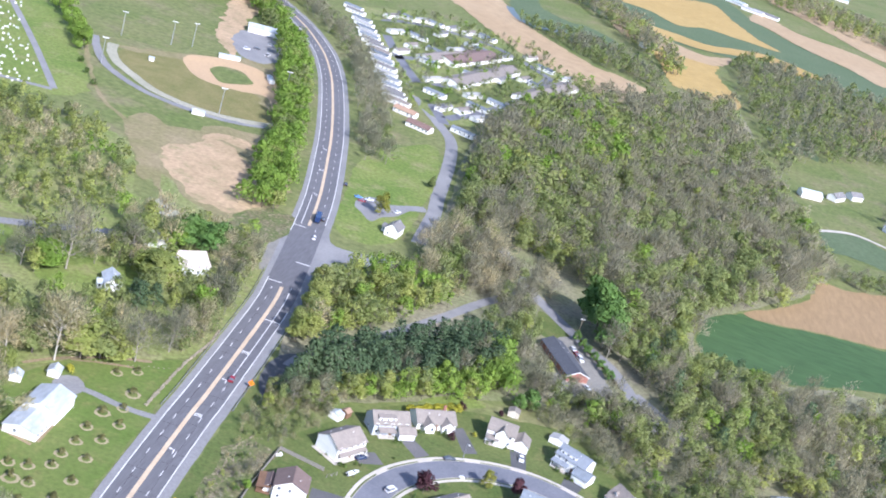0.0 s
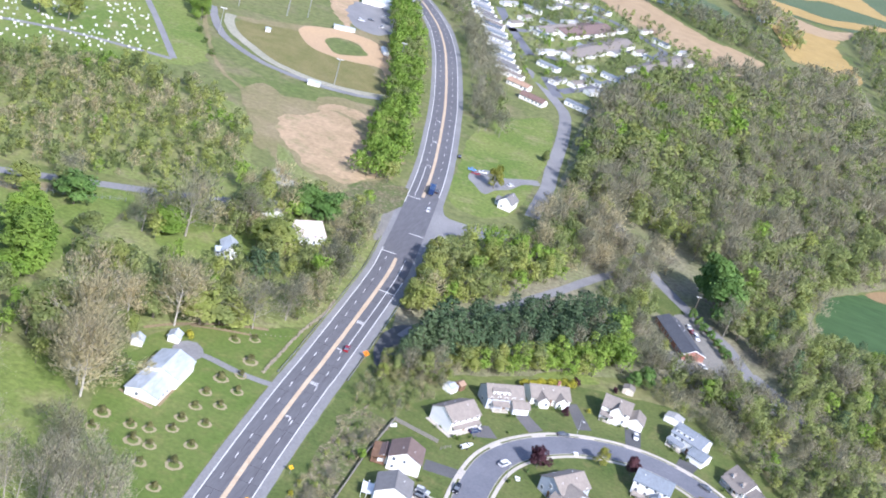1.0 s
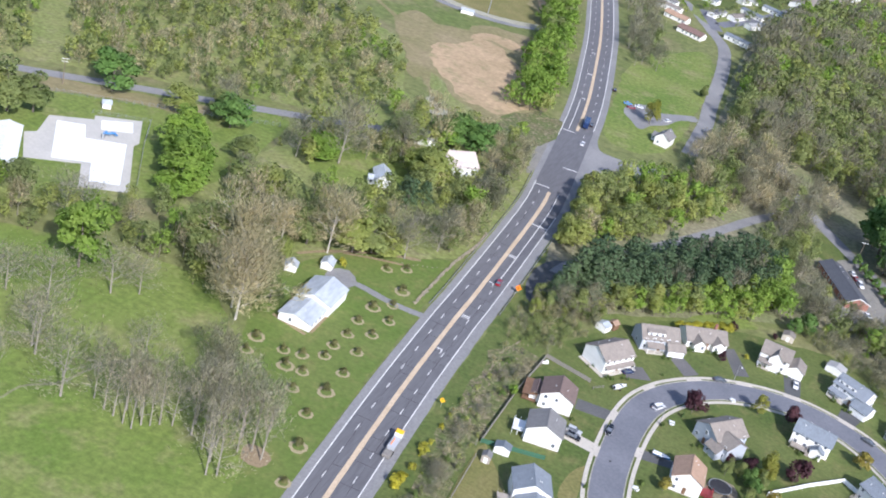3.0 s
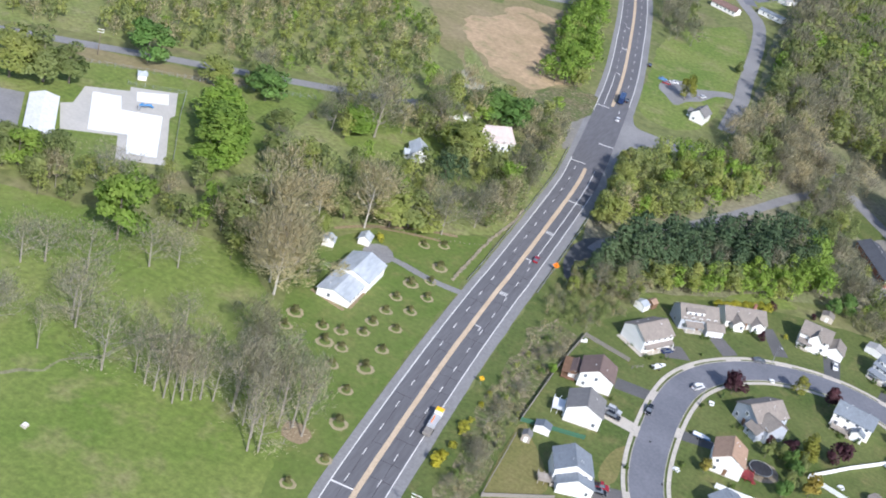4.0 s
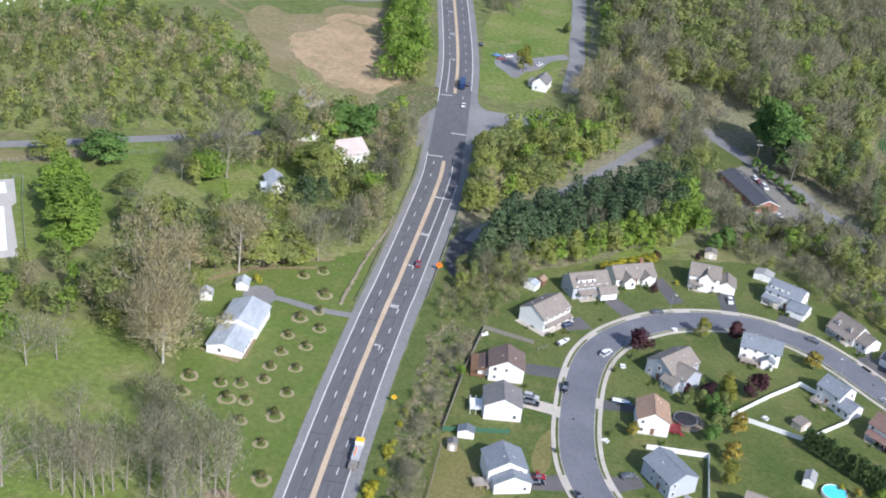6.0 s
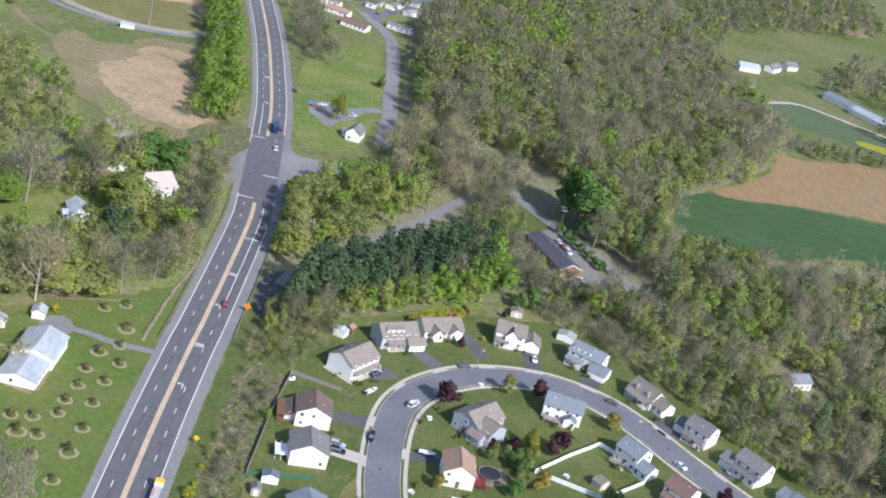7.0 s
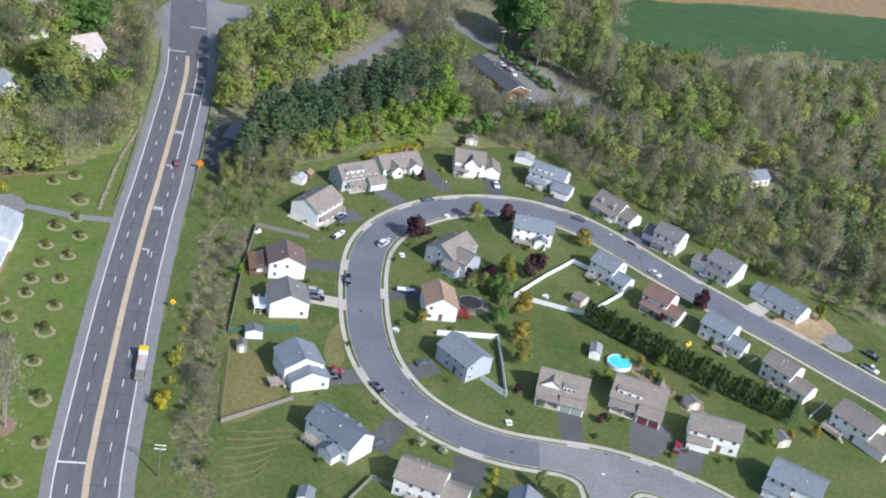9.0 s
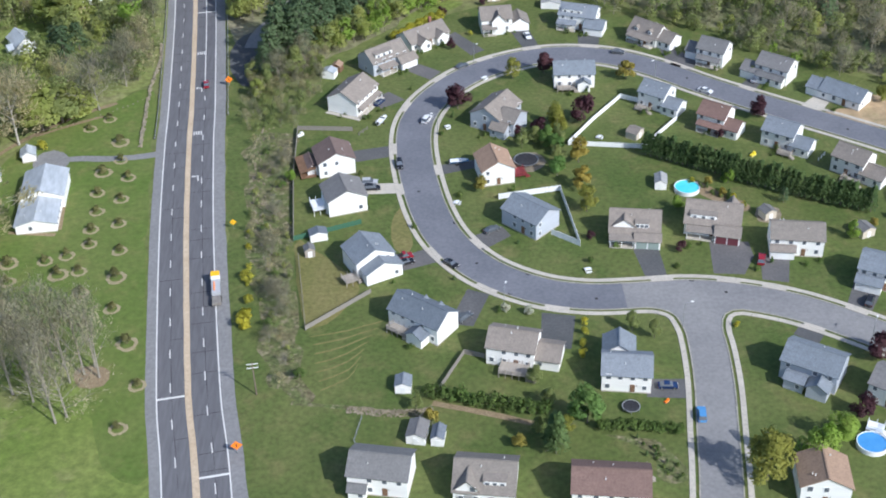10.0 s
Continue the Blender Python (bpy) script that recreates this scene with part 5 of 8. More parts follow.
def tree(key, x, y, s=1.0, group="", name=None, wide=1.0):
    wood, crown, label, cat = TREES[key][int(abs(x * 13 + y * 7)) % len(TREES[key])]
    ob = thing(name or cat, label, cat, pose(x, y, 0.03, 0, 0, (x * 37 + y * 61) % 360) @ Matrix.Diagonal((s * wide, s * wide, s * (0.9 + 0.2 * ((x * 3.1 + y) % 1)), 1)), group)
    a = new("trunk", wood)
    b = new("crown", crown)
    a.parent = b.parent = ob
    return ob


# patterns for the joined woods: kind -> leaf and bark slots
WOOD_SLOTS = ["leaf_green", "leaf_mid", "leaf_yellow", "leaf_bud", "leaf_dark", "twig", "bark", "bark_pale", "leaf_pale"]
PATTERNS = {}
LODS = ((0.58, 1.25), (0.36, 1.53), (0.22, 1.85), (0.09, 2.7))           # share of clumps and their size, near to far
for key, kind, h, sp, n, size, leaf, bark in (("green", "round", 17, 6.4, 1250, 0.43, 0, 6), ("mid", "round", 17, 6.2, 1150, 0.41, 1, 6), ("yellow", "round", 15, 5.8, 1050, 0.41, 2, 6),
                                              ("bud", "bare", 17, 6.4, 1250, 0.36, 3, 7), ("tan", "bare", 17, 6.4, 1250, 0.36, 8, 7), ("bare", "bare", 17, 5.8, 620, 0.32, 5, 7), ("pine", "pine", 18, 6.0, 1500, 0.46, 4, 6)):
    PATTERNS[key] = []
    for k in range(4):
        r = np.random.default_rng(900 + 17 * len(PATTERNS) + k)
        far = []
        for level, (cut, grow) in enumerate(LODS):
            _, v, f, nr = raw_tree(kind, h, sp, int(n * cut), size * grow, 500 + 31 * len(PATTERNS) + k)
            gw = Geo()
            gw.tube((0, 0, -0.2), (0, 0, h * 0.8), h * 0.013, h * 0.003, 4)
            if level == 0:
                for j in range(13 if kind == "bare" else 3):
                    a, t = r.uniform(0, 6.3), r.uniform(0.3, 0.7)
                    gw.tube((0, 0, h * t), (math.cos(a) * sp * r.uniform(0.4, 0.85), math.sin(a) * sp * 0.65, h * min(1.0, t + r.uniform(0.15, 0.4))), h * 0.006, h * 0.002, 3)
            wv = np.array(gw.v, float)
            wf = np.array([t for q in gw.f if len(q) == 4 for t in ((q[0], q[1], q[2]), (q[0], q[2], q[3]))])
            wn_ = wv * np.array([1, 1, 0]) + np.array([1e-3, 0, 0])
            wn_ /= np.linalg.norm(wn_, axis=1)[:, None]
            far.append((np.r_[v, wv], np.r_[f, wf + len(v)], np.r_[np.full(len(f), leaf), np.full(len(wf), bark)], np.r_[nr, wn_]))
        PATTERNS[key].append(far)


def wood(name, outline, gap, mix, label, scale=(0.75, 1.2), seed=1, avoid=(), circles=(), far_y=430, lod=0, under=0.0):
    """A stand of trees inside an outline, with low saplings between them, joined into one object."""
    r = np.random.default_rng(seed)
    o = np.array(outline, float)
    lo, hi = o.min(0), o.max(0)
    keys, wts = list(mix), np.array(list(mix.values()), float)
    V, F, MI, NR, n = [], [], [], [], 0
    for layer in (0, 1) if under else (0,):
        step = gap if layer == 0 else gap / math.sqrt(under)
        xs, ys = np.meshgrid(np.arange(lo[0], hi[0], step), np.arange(lo[1], hi[1], step))
        p = np.stack([xs.ravel(), ys.ravel()], 1) + r.uniform(-0.48, 0.48, (xs.size, 2)) * step
        keep = inside(p, o)
        for way, dist in avoid:
            keep &= ~near_way(p, way, dist - layer * 1.5)
        for cx, cy, cr in circles:
            keep &= np.hypot(p[:, 0] - cx, p[:, 1] - cy) > cr
        for x, y in p[keep]:
            drift = np.array([1 + 1.6 * noise.noise((x * 0.02, y * 0.02, i * 7.3 + seed)) for i in range(len(keys))]).clip(0.05)
            w = wts * drift
            key = keys[int(np.searchsorted(np.cumsum(w) / w.sum(), r.random()))]
            level = max(lod, 3 * layer, 3 if y > 1000 else 2 if y > 620 else 1 if y > far_y or abs(x) > 225 else 0)
            v, f, mi, nr = PATTERNS[key][r.integers(4)][level]
            s = r.uniform(*scale) * (1 - 0.55 * layer)
            a, tall = r.uniform(0, 6.3), s * r.uniform(0.82, 1.15)
            c, sn = math.cos(a), math.sin(a)
            V.append(np.stack([(v[:, 0] * c - v[:, 1] * sn) * s + x, (v[:, 0] * sn + v[:, 1] * c) * s + y, v[:, 2] * tall], 1))
            NR.append(np.stack([nr[:, 0] * c - nr[:, 1] * sn, nr[:, 0] * sn + nr[:, 1] * c, nr[:, 2]], 1))
            F.append(f + n)
            MI.append(mi)
            n += len(v)
    if not V:
        return None
    me = mesh_from(np.concatenate(V), np.concatenate(F), name, np.concatenate(NR))
    me.polygons.foreach_set("material_index", np.concatenate(MI).astype(np.int32))
    for k in WOOD_SLOTS:
        me.materials.append(M[k])
    return tagged(new(name, me), label, "trees", kind="stuff")


ROADS = [(HWY, 15.5), (STREET, 13), (LANE_A, 6), (LANE_B, 7), (LANE_C, 8), (CROSS, 10)]
EAST_MIX = dict(bud=36, bare=6, mid=74, yellow=9, green=8, pine=7)
wood("east_wood_upper", [(32, 378), (24, 430), (16, 490), (12, 560), (18, 670), (106, 830), (174, 920), (203, 712), (236, 580), (240, 522), (235, 498), (227, 474), (209, 439), (194, 419), (180, 403), (165, 382), (162, 338), (140, 312), (128, 330), (112, 350), (86, 372)], 8.5, dict(bud=62, bare=12, mid=62, yellow=12, green=3), "half-bare spring woodland with green patches", seed=11, avoid=ROADS, under=0.4)
wood("east_wood_crest", [(16, 470), (10, 560), (26, 670), (78, 735), (122, 750), (140, 700), (118, 600), (88, 540), (64, 470), (36, 440)], 9.5, dict(mid=70, green=34, yellow=30, bud=10), "greener trees along the wood's crest", seed=51, avoid=ROADS, lod=2, scale=(0.95, 1.25))
wood("east_wood_lower", [(156, 342), (160, 318), (212, 312), (262, 332), (310, 350), (340, 290), (330, 190), (280, 96), (250, 102), (226, 128), (192, 152), (156, 188), (130, 208), (112, 220), (150, 246), (134, 290), (138, 308)], 7.2, EAST_MIX, "grey-brown budding woodland with green patches", seed=12, avoid=ROADS, circles=[(203, 204, 13), (110, 255, 15), (105, 270, 13), (100, 285, 10), (120, 244, 11), (206, 194, 10)], scale=(0.55, 0.88), under=0.6)
wood("wood_edge", [(150, 190), (130, 209), (112, 220), (98, 206), (112, 198), (128, 186), (150, 170), (186, 138), (222, 110), (230, 126), (190, 154)], 4.6, dict(bud=40, mid=50, yellow=14, green=14), "low budding trees along the wood's edge", lod=1, seed=41, avoid=[(STREET, 24.5)], scale=(0.22, 0.55))
wood("junction_wood", [(3, 188), (0, 250), (6, 276), (18, 288), (46, 286), (60, 300), (66, 296), (35, 232), (26, 206), (20, 192)], 6.6, dict(mid=46, yellow=46, green=14, tan=20), "olive and yellow-green trees by the junction", seed=13, avoid=[(HWY, 14.5), (LANE_A, 5), (CROSS, 9)], scale=(0.65, 0.95), under=0.7)
wood("lane_wood", [(26, 292), (22, 318), (26, 345), (32, 370), (62, 372), (78, 352), (72, 322), (62, 296), (46, 286)], 6.6, dict(tan=50, bud=26, yellow=12, mid=26, green=3), "budding trees between two lanes", seed=14, avoid=[(HWY, 14.5), (LANE_A, 5.5), (LANE_B, 6.5), (LANE_C, 7.5), (CROSS, 9)], scale=(0.65, 1.0), under=0.6)
wood("lane_triangle", [(66, 258), (76, 286), (82, 300), (92, 280), (100, 262), (108, 246), (96, 238), (84, 246)], 6.0, dict(bud=56, mid=44, yellow=10), "budding trees along a lane", seed=15, avoid=[(LANE_A, 9), (LANE_B, 6)], scale=(0.45, 0.75), under=0.6, circles=[(104.4, 263.6, 12), (99, 274, 10), (110, 254, 12), (96, 262, 7)])
wood("lane_overhang", [(60, 298), (68, 330), (78, 354), (92, 336), (86, 310), (78, 294)], 5.6, dict(tan=50, bud=40, mid=30), "budding trees overhanging two lanes", seed=52, avoid=[(LANE_A, 4.2), (LANE_B, 4.6)], scale=(0.55, 0.85), under=0.4)
wood("pine_grove", [(22, 166), (24, 182), (34, 200), (50, 224), (66, 242), (80, 246), (86, 232), (78, 214), (52, 186), (32, 168)], 4.8, dict(pine=95, bud=5), "dark pine grove above the houses", scale=(0.7, 0.95), seed=16, avoid=[(HWY, 17), (LANE_A, 12.5)])
wood("pine_edge", [(17, 170), (24, 164), (34, 182), (42, 200), (38, 210), (28, 196)], 4.8, dict(pine=90), "dark pines overhanging a lane", scale=(0.65, 0.9), seed=48, avoid=[(HWY, 17), (LANE_A, 5)])
wood("grove_edge", [(26, 158), (32, 170), (52, 188), (78, 218), (86, 212), (84, 202), (62, 184), (42, 166)], 5.0, dict(green=90, mid=16, yellow=14), "bright green trees along the edge of the pine grove", scale=(0.46, 0.72), seed=17, avoid=[(HWY, 15), (STREET, 22)], under=0.5)
wood("grove_end", [(76, 220), (76, 244), (86, 240), (92, 226), (90, 212), (84, 208)], 5.8, dict(green=90, yellow=14), "bright green trees at the end of the pine grove", scale=(0.72, 0.98), seed=46, under=0.3)
wood("yard_wood", [(94, 216), (90, 232), (102, 238), (120, 232), (138, 230), (150, 232), (158, 214), (130, 208), (112, 218)], 6.0, dict(bud=50, mid=50, green=16), "budding trees below the gravel yard", circles=[(104.4, 263.6, 12), (120, 250, 9)], scale=(0.5, 0.75), seed=47, under=0.5, avoid=[(LANE_B, 6)])
wood("verge_brush", [(12, 112), (9, 148), (13, 160), (24, 162), (38, 160), (36, 142), (27, 116)], 3.7, dict(tan=40, bud=20, mid=60, yellow=16), "low brush beside the highway", scale=(0.1, 0.32), seed=18, avoid=[(HWY, 13)], lod=1)
wood("verge_scrub", [(26, 112), (28, 60), (31, 2), (25, -2), (19, 40), (15, 70), (14, 112)], 4.3, dict(tan=36, bare=10, mid=70, yellow=30), "low brown scrub on the highway verge", scale=(0.07, 0.2), seed=42, avoid=[(HWY, 15)], lod=2)
wood("west_wood_upper", [(-330, 90), (-210, 160), (-165, 188), (-118, 216), (-100, 250), (-116, 300), (-150, 335), (-196, 345), (-232, 312), (-280, 282), (-330, 262)], 7.2, dict(tan=40, mid=44, yellow=70, green=8), "low half-bare woodland above the pool", seed=19, avoid=[(RAIL, 6), (Way([(-206.5, 156.1), (-225.1, 179.9), (-245.5, 206.4), (-263.5, 229.3)]), 7)], scale=(0.36, 0.66), under=0.3, lod=2)
wood("west_wood", [(-108, 120), (-110, 205), (-94, 252), (-66, 268), (-46, 286), (-30, 222), (-27, 170), (-33, 152), (-54, 128), (-78, 102), (-96, 112)], 10.2, dict(tan=22, mid=36, green=26, yellow=66), "mixed spring trees round a house", seed=20, avoid=[(HWY, 16), (RAIL, 6)], circles=[(-70, 182, 13), (-52, 220, 13), (-44, 211, 9), (-88, 184, 12), (-80, 174, 10), (-62, 176, 8), (-100, 150, 14), (-88, 160, 9), (-106, 160, 12), (-70, 170, 9), (-92, 145, 8)], scale=(0.55, 0.9), under=0.3)
wood("roadside_wood", list(map(tuple, np.r_[[HWY.at(q, -13.0) for q in np.linspace(S(154), S(262), 9)], [HWY.at(q, -25) for q in np.linspace(S(262), S(154), 9)]])), 5.2, dict(tan=60, mid=26, yellow=30, bud=20), "tan budding trees beside a guide rail", seed=61, scale=(0.42, 0.78), under=0.5, circles=[(-52, 220, 10), (-44, 212, 8)])
wood("creek_trees", [(-230, 10), (-165, 54), (-128, 78), (-108, 104), (-80, 94), (-68, 80), (-76, 62), (-100, 62), (-140, 46), (-200, 4)], 9.4, dict(tan=30, mid=30, green=40, yellow=70), "budding trees along a creek", seed=21, scale=(0.5, 0.8), under=0.25)
wood("highway_trees_west", list(map(tuple, np.r_[[HWY.at(s, -17) for s in np.linspace(S(313), S(780), 14)], [HWY.at(s, -36) for s in np.linspace(S(780), S(313), 14)]])), 6.2, dict(green=90, mid=20, yellow=8), "bright green trees lining the highway", seed=23, lod=1, scale=(0.6, 0.9), avoid=[(HWY, 15)], far_y=520)
wood("highway_trees_east", list(map(tuple, np.r_[[HWY.at(s, 16) for s in np.linspace(S(430), S(820), 12)], [HWY.at(s, 34) for s in np.linspace(S(820), S(430), 12)]])), 7.5, dict(bud=60, bare=30, mid=14), "half-bare trees lining the highway", seed=24, lod=1, scale=(0.5, 0.8), avoid=[(HWY, 14), (LANE_C, 6)])
wood("river_hedge", [(-75, 1300), (-55, 1310), (10, 1310), (66, 1215), (100, 1125), (128, 1015), (118, 990), (84, 1060), (50, 1150), (0, 1240)], 11, dict(mid=50, bud=40, yellow=14), "tree belt along a far river", seed=31, scale=(0.8, 1.2))
wood("meadow_belt", [(-45, 1020), (-20, 1034), (32, 1034), (70, 1022), (107, 950), (121, 870), (114, 858), (106, 900), (76, 928), (51, 932), (10, 972)], 8.5, dict(mid=60, bud=40, yellow=10), "grey-green tree belt between stubble and meadow", seed=71, lod=3, scale=(0.55, 0.85))
wood("far_wood", [(172, 1180), (200, 1262), (258, 1250), (340, 1240), (420, 1150), (400, 980), (300, 900), (240, 820), (225, 720), (214, 735), (208, 830), (192, 1010)], 12, dict(mid=50, bud=40, yellow=14), "far woodland between fields", seed=32, lod=3, scale=(0.7, 1.05), circles=[(250, 720, 34), (240, 760, 26)])
wood("farm_wood", [(330, 600), (300, 640), (290, 690), (310, 760), (360, 800), (470, 800), (500, 640), (420, 570)], 12, dict(mid=50, bud=40, yellow=14), "trees round a far farm", seed=33, lod=3, scale=(0.7, 1.1), circles=[(325, 665, 40), (275, 755, 20)])
wood("field_hedge", [(238, 512), (246, 540), (300, 556), (430, 590), (430, 570), (300, 536)], 7, dict(bud=50, mid=40), "hedgerow along a ploughed field", seed=34, scale=(0.35, 0.6))
wood("ridge_wood", [(110, 2110), (208, 2180), (305, 2110), (470, 2030), (600, 1900), (520, 1750), (360, 1830), (250, 1880)], 17, dict(mid=60, bud=30, yellow=14), "far wooded ridge", seed=35, scale=(0.9, 1.4))
wood("north_trees", [(-300, 700), (-240, 690), (-200, 720), (-190, 790), (-260, 830), (-330, 800)], 9, dict(mid=40, bud=50, yellow=14), "trees behind the ball field", seed=36, scale=(0.7, 1.1))
wood("estate_trees", [(-140, 800), (-110, 900), (-20, 915), (50, 830), (30, 690), (-10, 590), (-40, 560), (-90, 690)], 12, dict(green=12, mid=70, yellow=10, bud=12), "scattered street trees among far homes", seed=37, lod=3, scale=(0.32, 0.6), avoid=[(LANE_C, 5)])
wood("stubble_edge", [(36, 800), (46, 826), (64, 812), (82, 800), (78, 784), (60, 782)], 9, dict(mid=60, green=10, bud=30), "trees at the edge of a stubble field", seed=38, scale=(0.6, 0.9))

# ---- west side: white building, orchard, pool and houses in the trees ----
def block_house(name, label, cx, cy, ang, w, d, eave, rise, ridge, wall, roof, extra=(), faces="s", cat="building"):
    return house(cx, cy, ang, w, d, eave, rise, ridge, wall, roof, label, wings=extra, faces=faces, door="", name=name, cat=cat)


block_house("white_hall", "long white building with stepped white metal roofs beside an orchard", -41.9, 74.6, 3.5, 10.8, 12.0, 2.7, 1.5, "y", "siding", "white", extra=[(0.4, 12.8, 11.6, 13.8, 3.9, 2.1, "y", "")], faces="se")
for x, y, a, w, d, lab in ((-59.2, 97.0, 20, 3.8, 3.4, "small white garden shed with pale roof"), (-51.2, 108.0, 12, 3.8, 4.2, "small white shed with steep roof")):
    block_house("shed", lab, x, y, a, w, d, 2.4, 1.1, "y", "siding", "white", faces="", cat="shed")
tree("gold", -48.0, 112.6, 1.2)
tree("yellow", -64.0, 99.0, 0.55)

RING = [(-46.4, 55.0), (-36.9, 55.1), (-31.6, 56.9), (-26.4, 61.6), (-32.3, 48.7), (-27.2, 49.6), (-17.9, 57.9), (-25.3, 40.5), (-17.1, 46.0), (-16.3, 33.0), (-20.8, 82.8), (-28.0, 86.6), (-28.1, 97.5), (-20.3, 93.9), (-19.9, 70.7), (-23.9, 103.9), (-10.7, 18.9), (-6.3, 3.6), (-8.8, -10.5), (-26.8, 77.2), (-25.4, 114.1), (-35.9, 123.4), (-30.7, 128.6), (-45.0, 47.0), (-46.5, 38.0), (-27.0, 68.5)]


def ring_mesh():
    g = Geo()
    n = 22
    r = random.Random(3)
    rad = [(1.08 + r.uniform(-0.1, 0.1), 1.75 + r.uniform(-0.18, 0.18)) for _ in range(n)]
    pts = [(math.cos(2 * math.pi * i / n) * rad[i][k], math.sin(2 * math.pi * i / n) * rad[i][k], 0.05 if k else 0.09) for k in (0, 1) for i in range(n)]
    g.poly(pts, [(i, n + i, n + (i + 1) % n, (i + 1) % n) for i in range(n)])
    me = g.mesh("mulch_ring")
    me.materials.append(M["straw"])
    return me


RING_ME = ring_mesh()
for i, (x, y) in enumerate(RING):
    bush = tree("orchard", x, y, 0.95 if i % 4 else 1.2, "orchard shrubs")
    bush["label"] = "small orchard shrub on a ring of tan mulch"
    o = new("mulch_ring", RING_ME)
    o.parent = bush
    o.matrix_basis = Matrix.Diagonal((1.3, 1.3, 1, 1))

# stone bank, posts and guide rail along the highway's west side
def stone_row(name, pts, label, gap=0.9, size=0.7, wide=0.6, layers=1, material="stone", cat="wall"):
    way = Way(pts, 1.0)
    r = np.random.default_rng(int(abs(pts[0][0]) * 10))
    g = Geo()
    for s in np.arange(0, way.s[-1], gap):
        for k in range(layers):
            x, y = way.at(s + r.uniform(-0.2, 0.2), r.uniform(-wide, wide) / 2)
            sz = size * r.uniform(0.6, 1.3)
            z = k * size * 0.7
            p = [(x + a * sz / 2 * r.uniform(0.75, 1.1), y + b * sz / 2 * r.uniform(0.75, 1.1), z + c * sz * 0.7 * r.uniform(0.8, 1.1)) for c in (0, 1) for a, b in ((-1, -1), (1, -1), (1, 1), (-1, 1))]
            g.poly(p, [(3, 2, 1, 0), (4, 5, 6, 7), (0, 1, 5, 4), (1, 2, 6, 5), (2, 3, 7, 6), (3, 0, 4, 7)])
    ob = mesh_ob(name, g, M[material])
    return tagged(ob, label, cat, kind="stuff")


stone_row("stone_bank", [(-19.1, 110.5), (-19.6, 124), (-20.4, 146), (-19.4, 165), (-20.4, 178)], "low bank of pale field stones", 0.45, 0.5, 0.9, 2)
stone_row("garden_stones", [(-50, 124), (-40, 128), (-30, 134), (-22, 140)], "row of stones edging a flower bed", 1.8, 0.35, 0.8)
for name, pts, half, lab in (("garden_bed", [(-52, 121), (-42, 126.5), (-33, 131)], 0.6, "brown bed along a garden edge"), ("garden_bed", [(-63, 108), (-56, 118), (-44, 130), (-30, 139)], 0.8, "reddish-brown leaf bed along the trees"), ("wall_bed", [(-36.0, 69.5), (-37.2, 84), (-38.4, 97)], 0.9, "brown planting bed beside a white building"), ("wall_bed", [(-49.5, 69.6), (-42, 68.0), (-36.4, 67.2)], 0.6, "brown planting bed beside a white building")):
    tagged(mesh_ob(name, Way(pts, 1.5).ribbon(-half, half, 0.07, wob=0.5), M["mulch"]), lab, "bed", kind="structure")
stone_row("rubble_bank", [(42, -9), (52, -11.4), (61, -11.6)], "bank of pale rubble between gardens", 0.05, 0.3, 2.4, material="gravel")
stone_row("verge_rubble", [(18, 118), (16.6, 100), (17, 82), (20, 64), (23, 44)], "scattered pale rubble in the verge", 0.45, 0.4, 4.5, material="gravel")
for i, (x, y, sc) in enumerate(((24.6, 33, 0.30), (25.6, 30, 0.26), (23.6, 36, 0.24), (23.4, 16.5, 0.22), (26.5, 26, 0.2), (22.5, 52, 0.24), (21, 58, 0.2), (23, 70, 0.22), (20.5, 92, 0.2), (24.5, 96, 0.24))):
    tree("bud", x, y, sc, "verge brambles", "bramble_bush", wide=1.5)["label"] = "brown bramble bush in dry brush"
for x, y, sc in ((16.9, 42, 1.0), (17.3, 39.5, 0.8), (16.9, 25, 1.25), (17.6, 22, 0.9), (16.2, 55, 0.7), (16.0, 62, 0.6), (17.0, 46.5, 0.7)):
    tree("gold", x, y, sc, "verge blossom", "forsythia_bush")["label"] = "yellow-flowering forsythia bush on the verge"


def guide_rail(s0, s1, off):
    ob = thing("guide_rail", "grey steel guide rail on weathered posts along the highway", "guide rail")
    part("rail", HWY.ribbon(off - 0.06, off + 0.06, 0.75, s0, s1, thick=0.3, step=4), M["steel"], ob)
    g = Geo().box(0, 0, 0, 0.16, 0.18, 0.74).mesh("post")
    g.materials.append(M["fence_grey"])
    for s in np.arange(s0 + 1, s1, 3.8):
        p = HWY.at(s, off - 0.18 * (1 if off > 0 else -1) * -1)
        o = new("post", g)
        o.parent = ob
        o.matrix_basis = pose(p[0], p[1], 0.0, 0, 0, math.degrees(HWY.heading(s)))


guide_rail(S(115), S(250), -10.3)
guide_rail(S(126), S(200), 11.3)


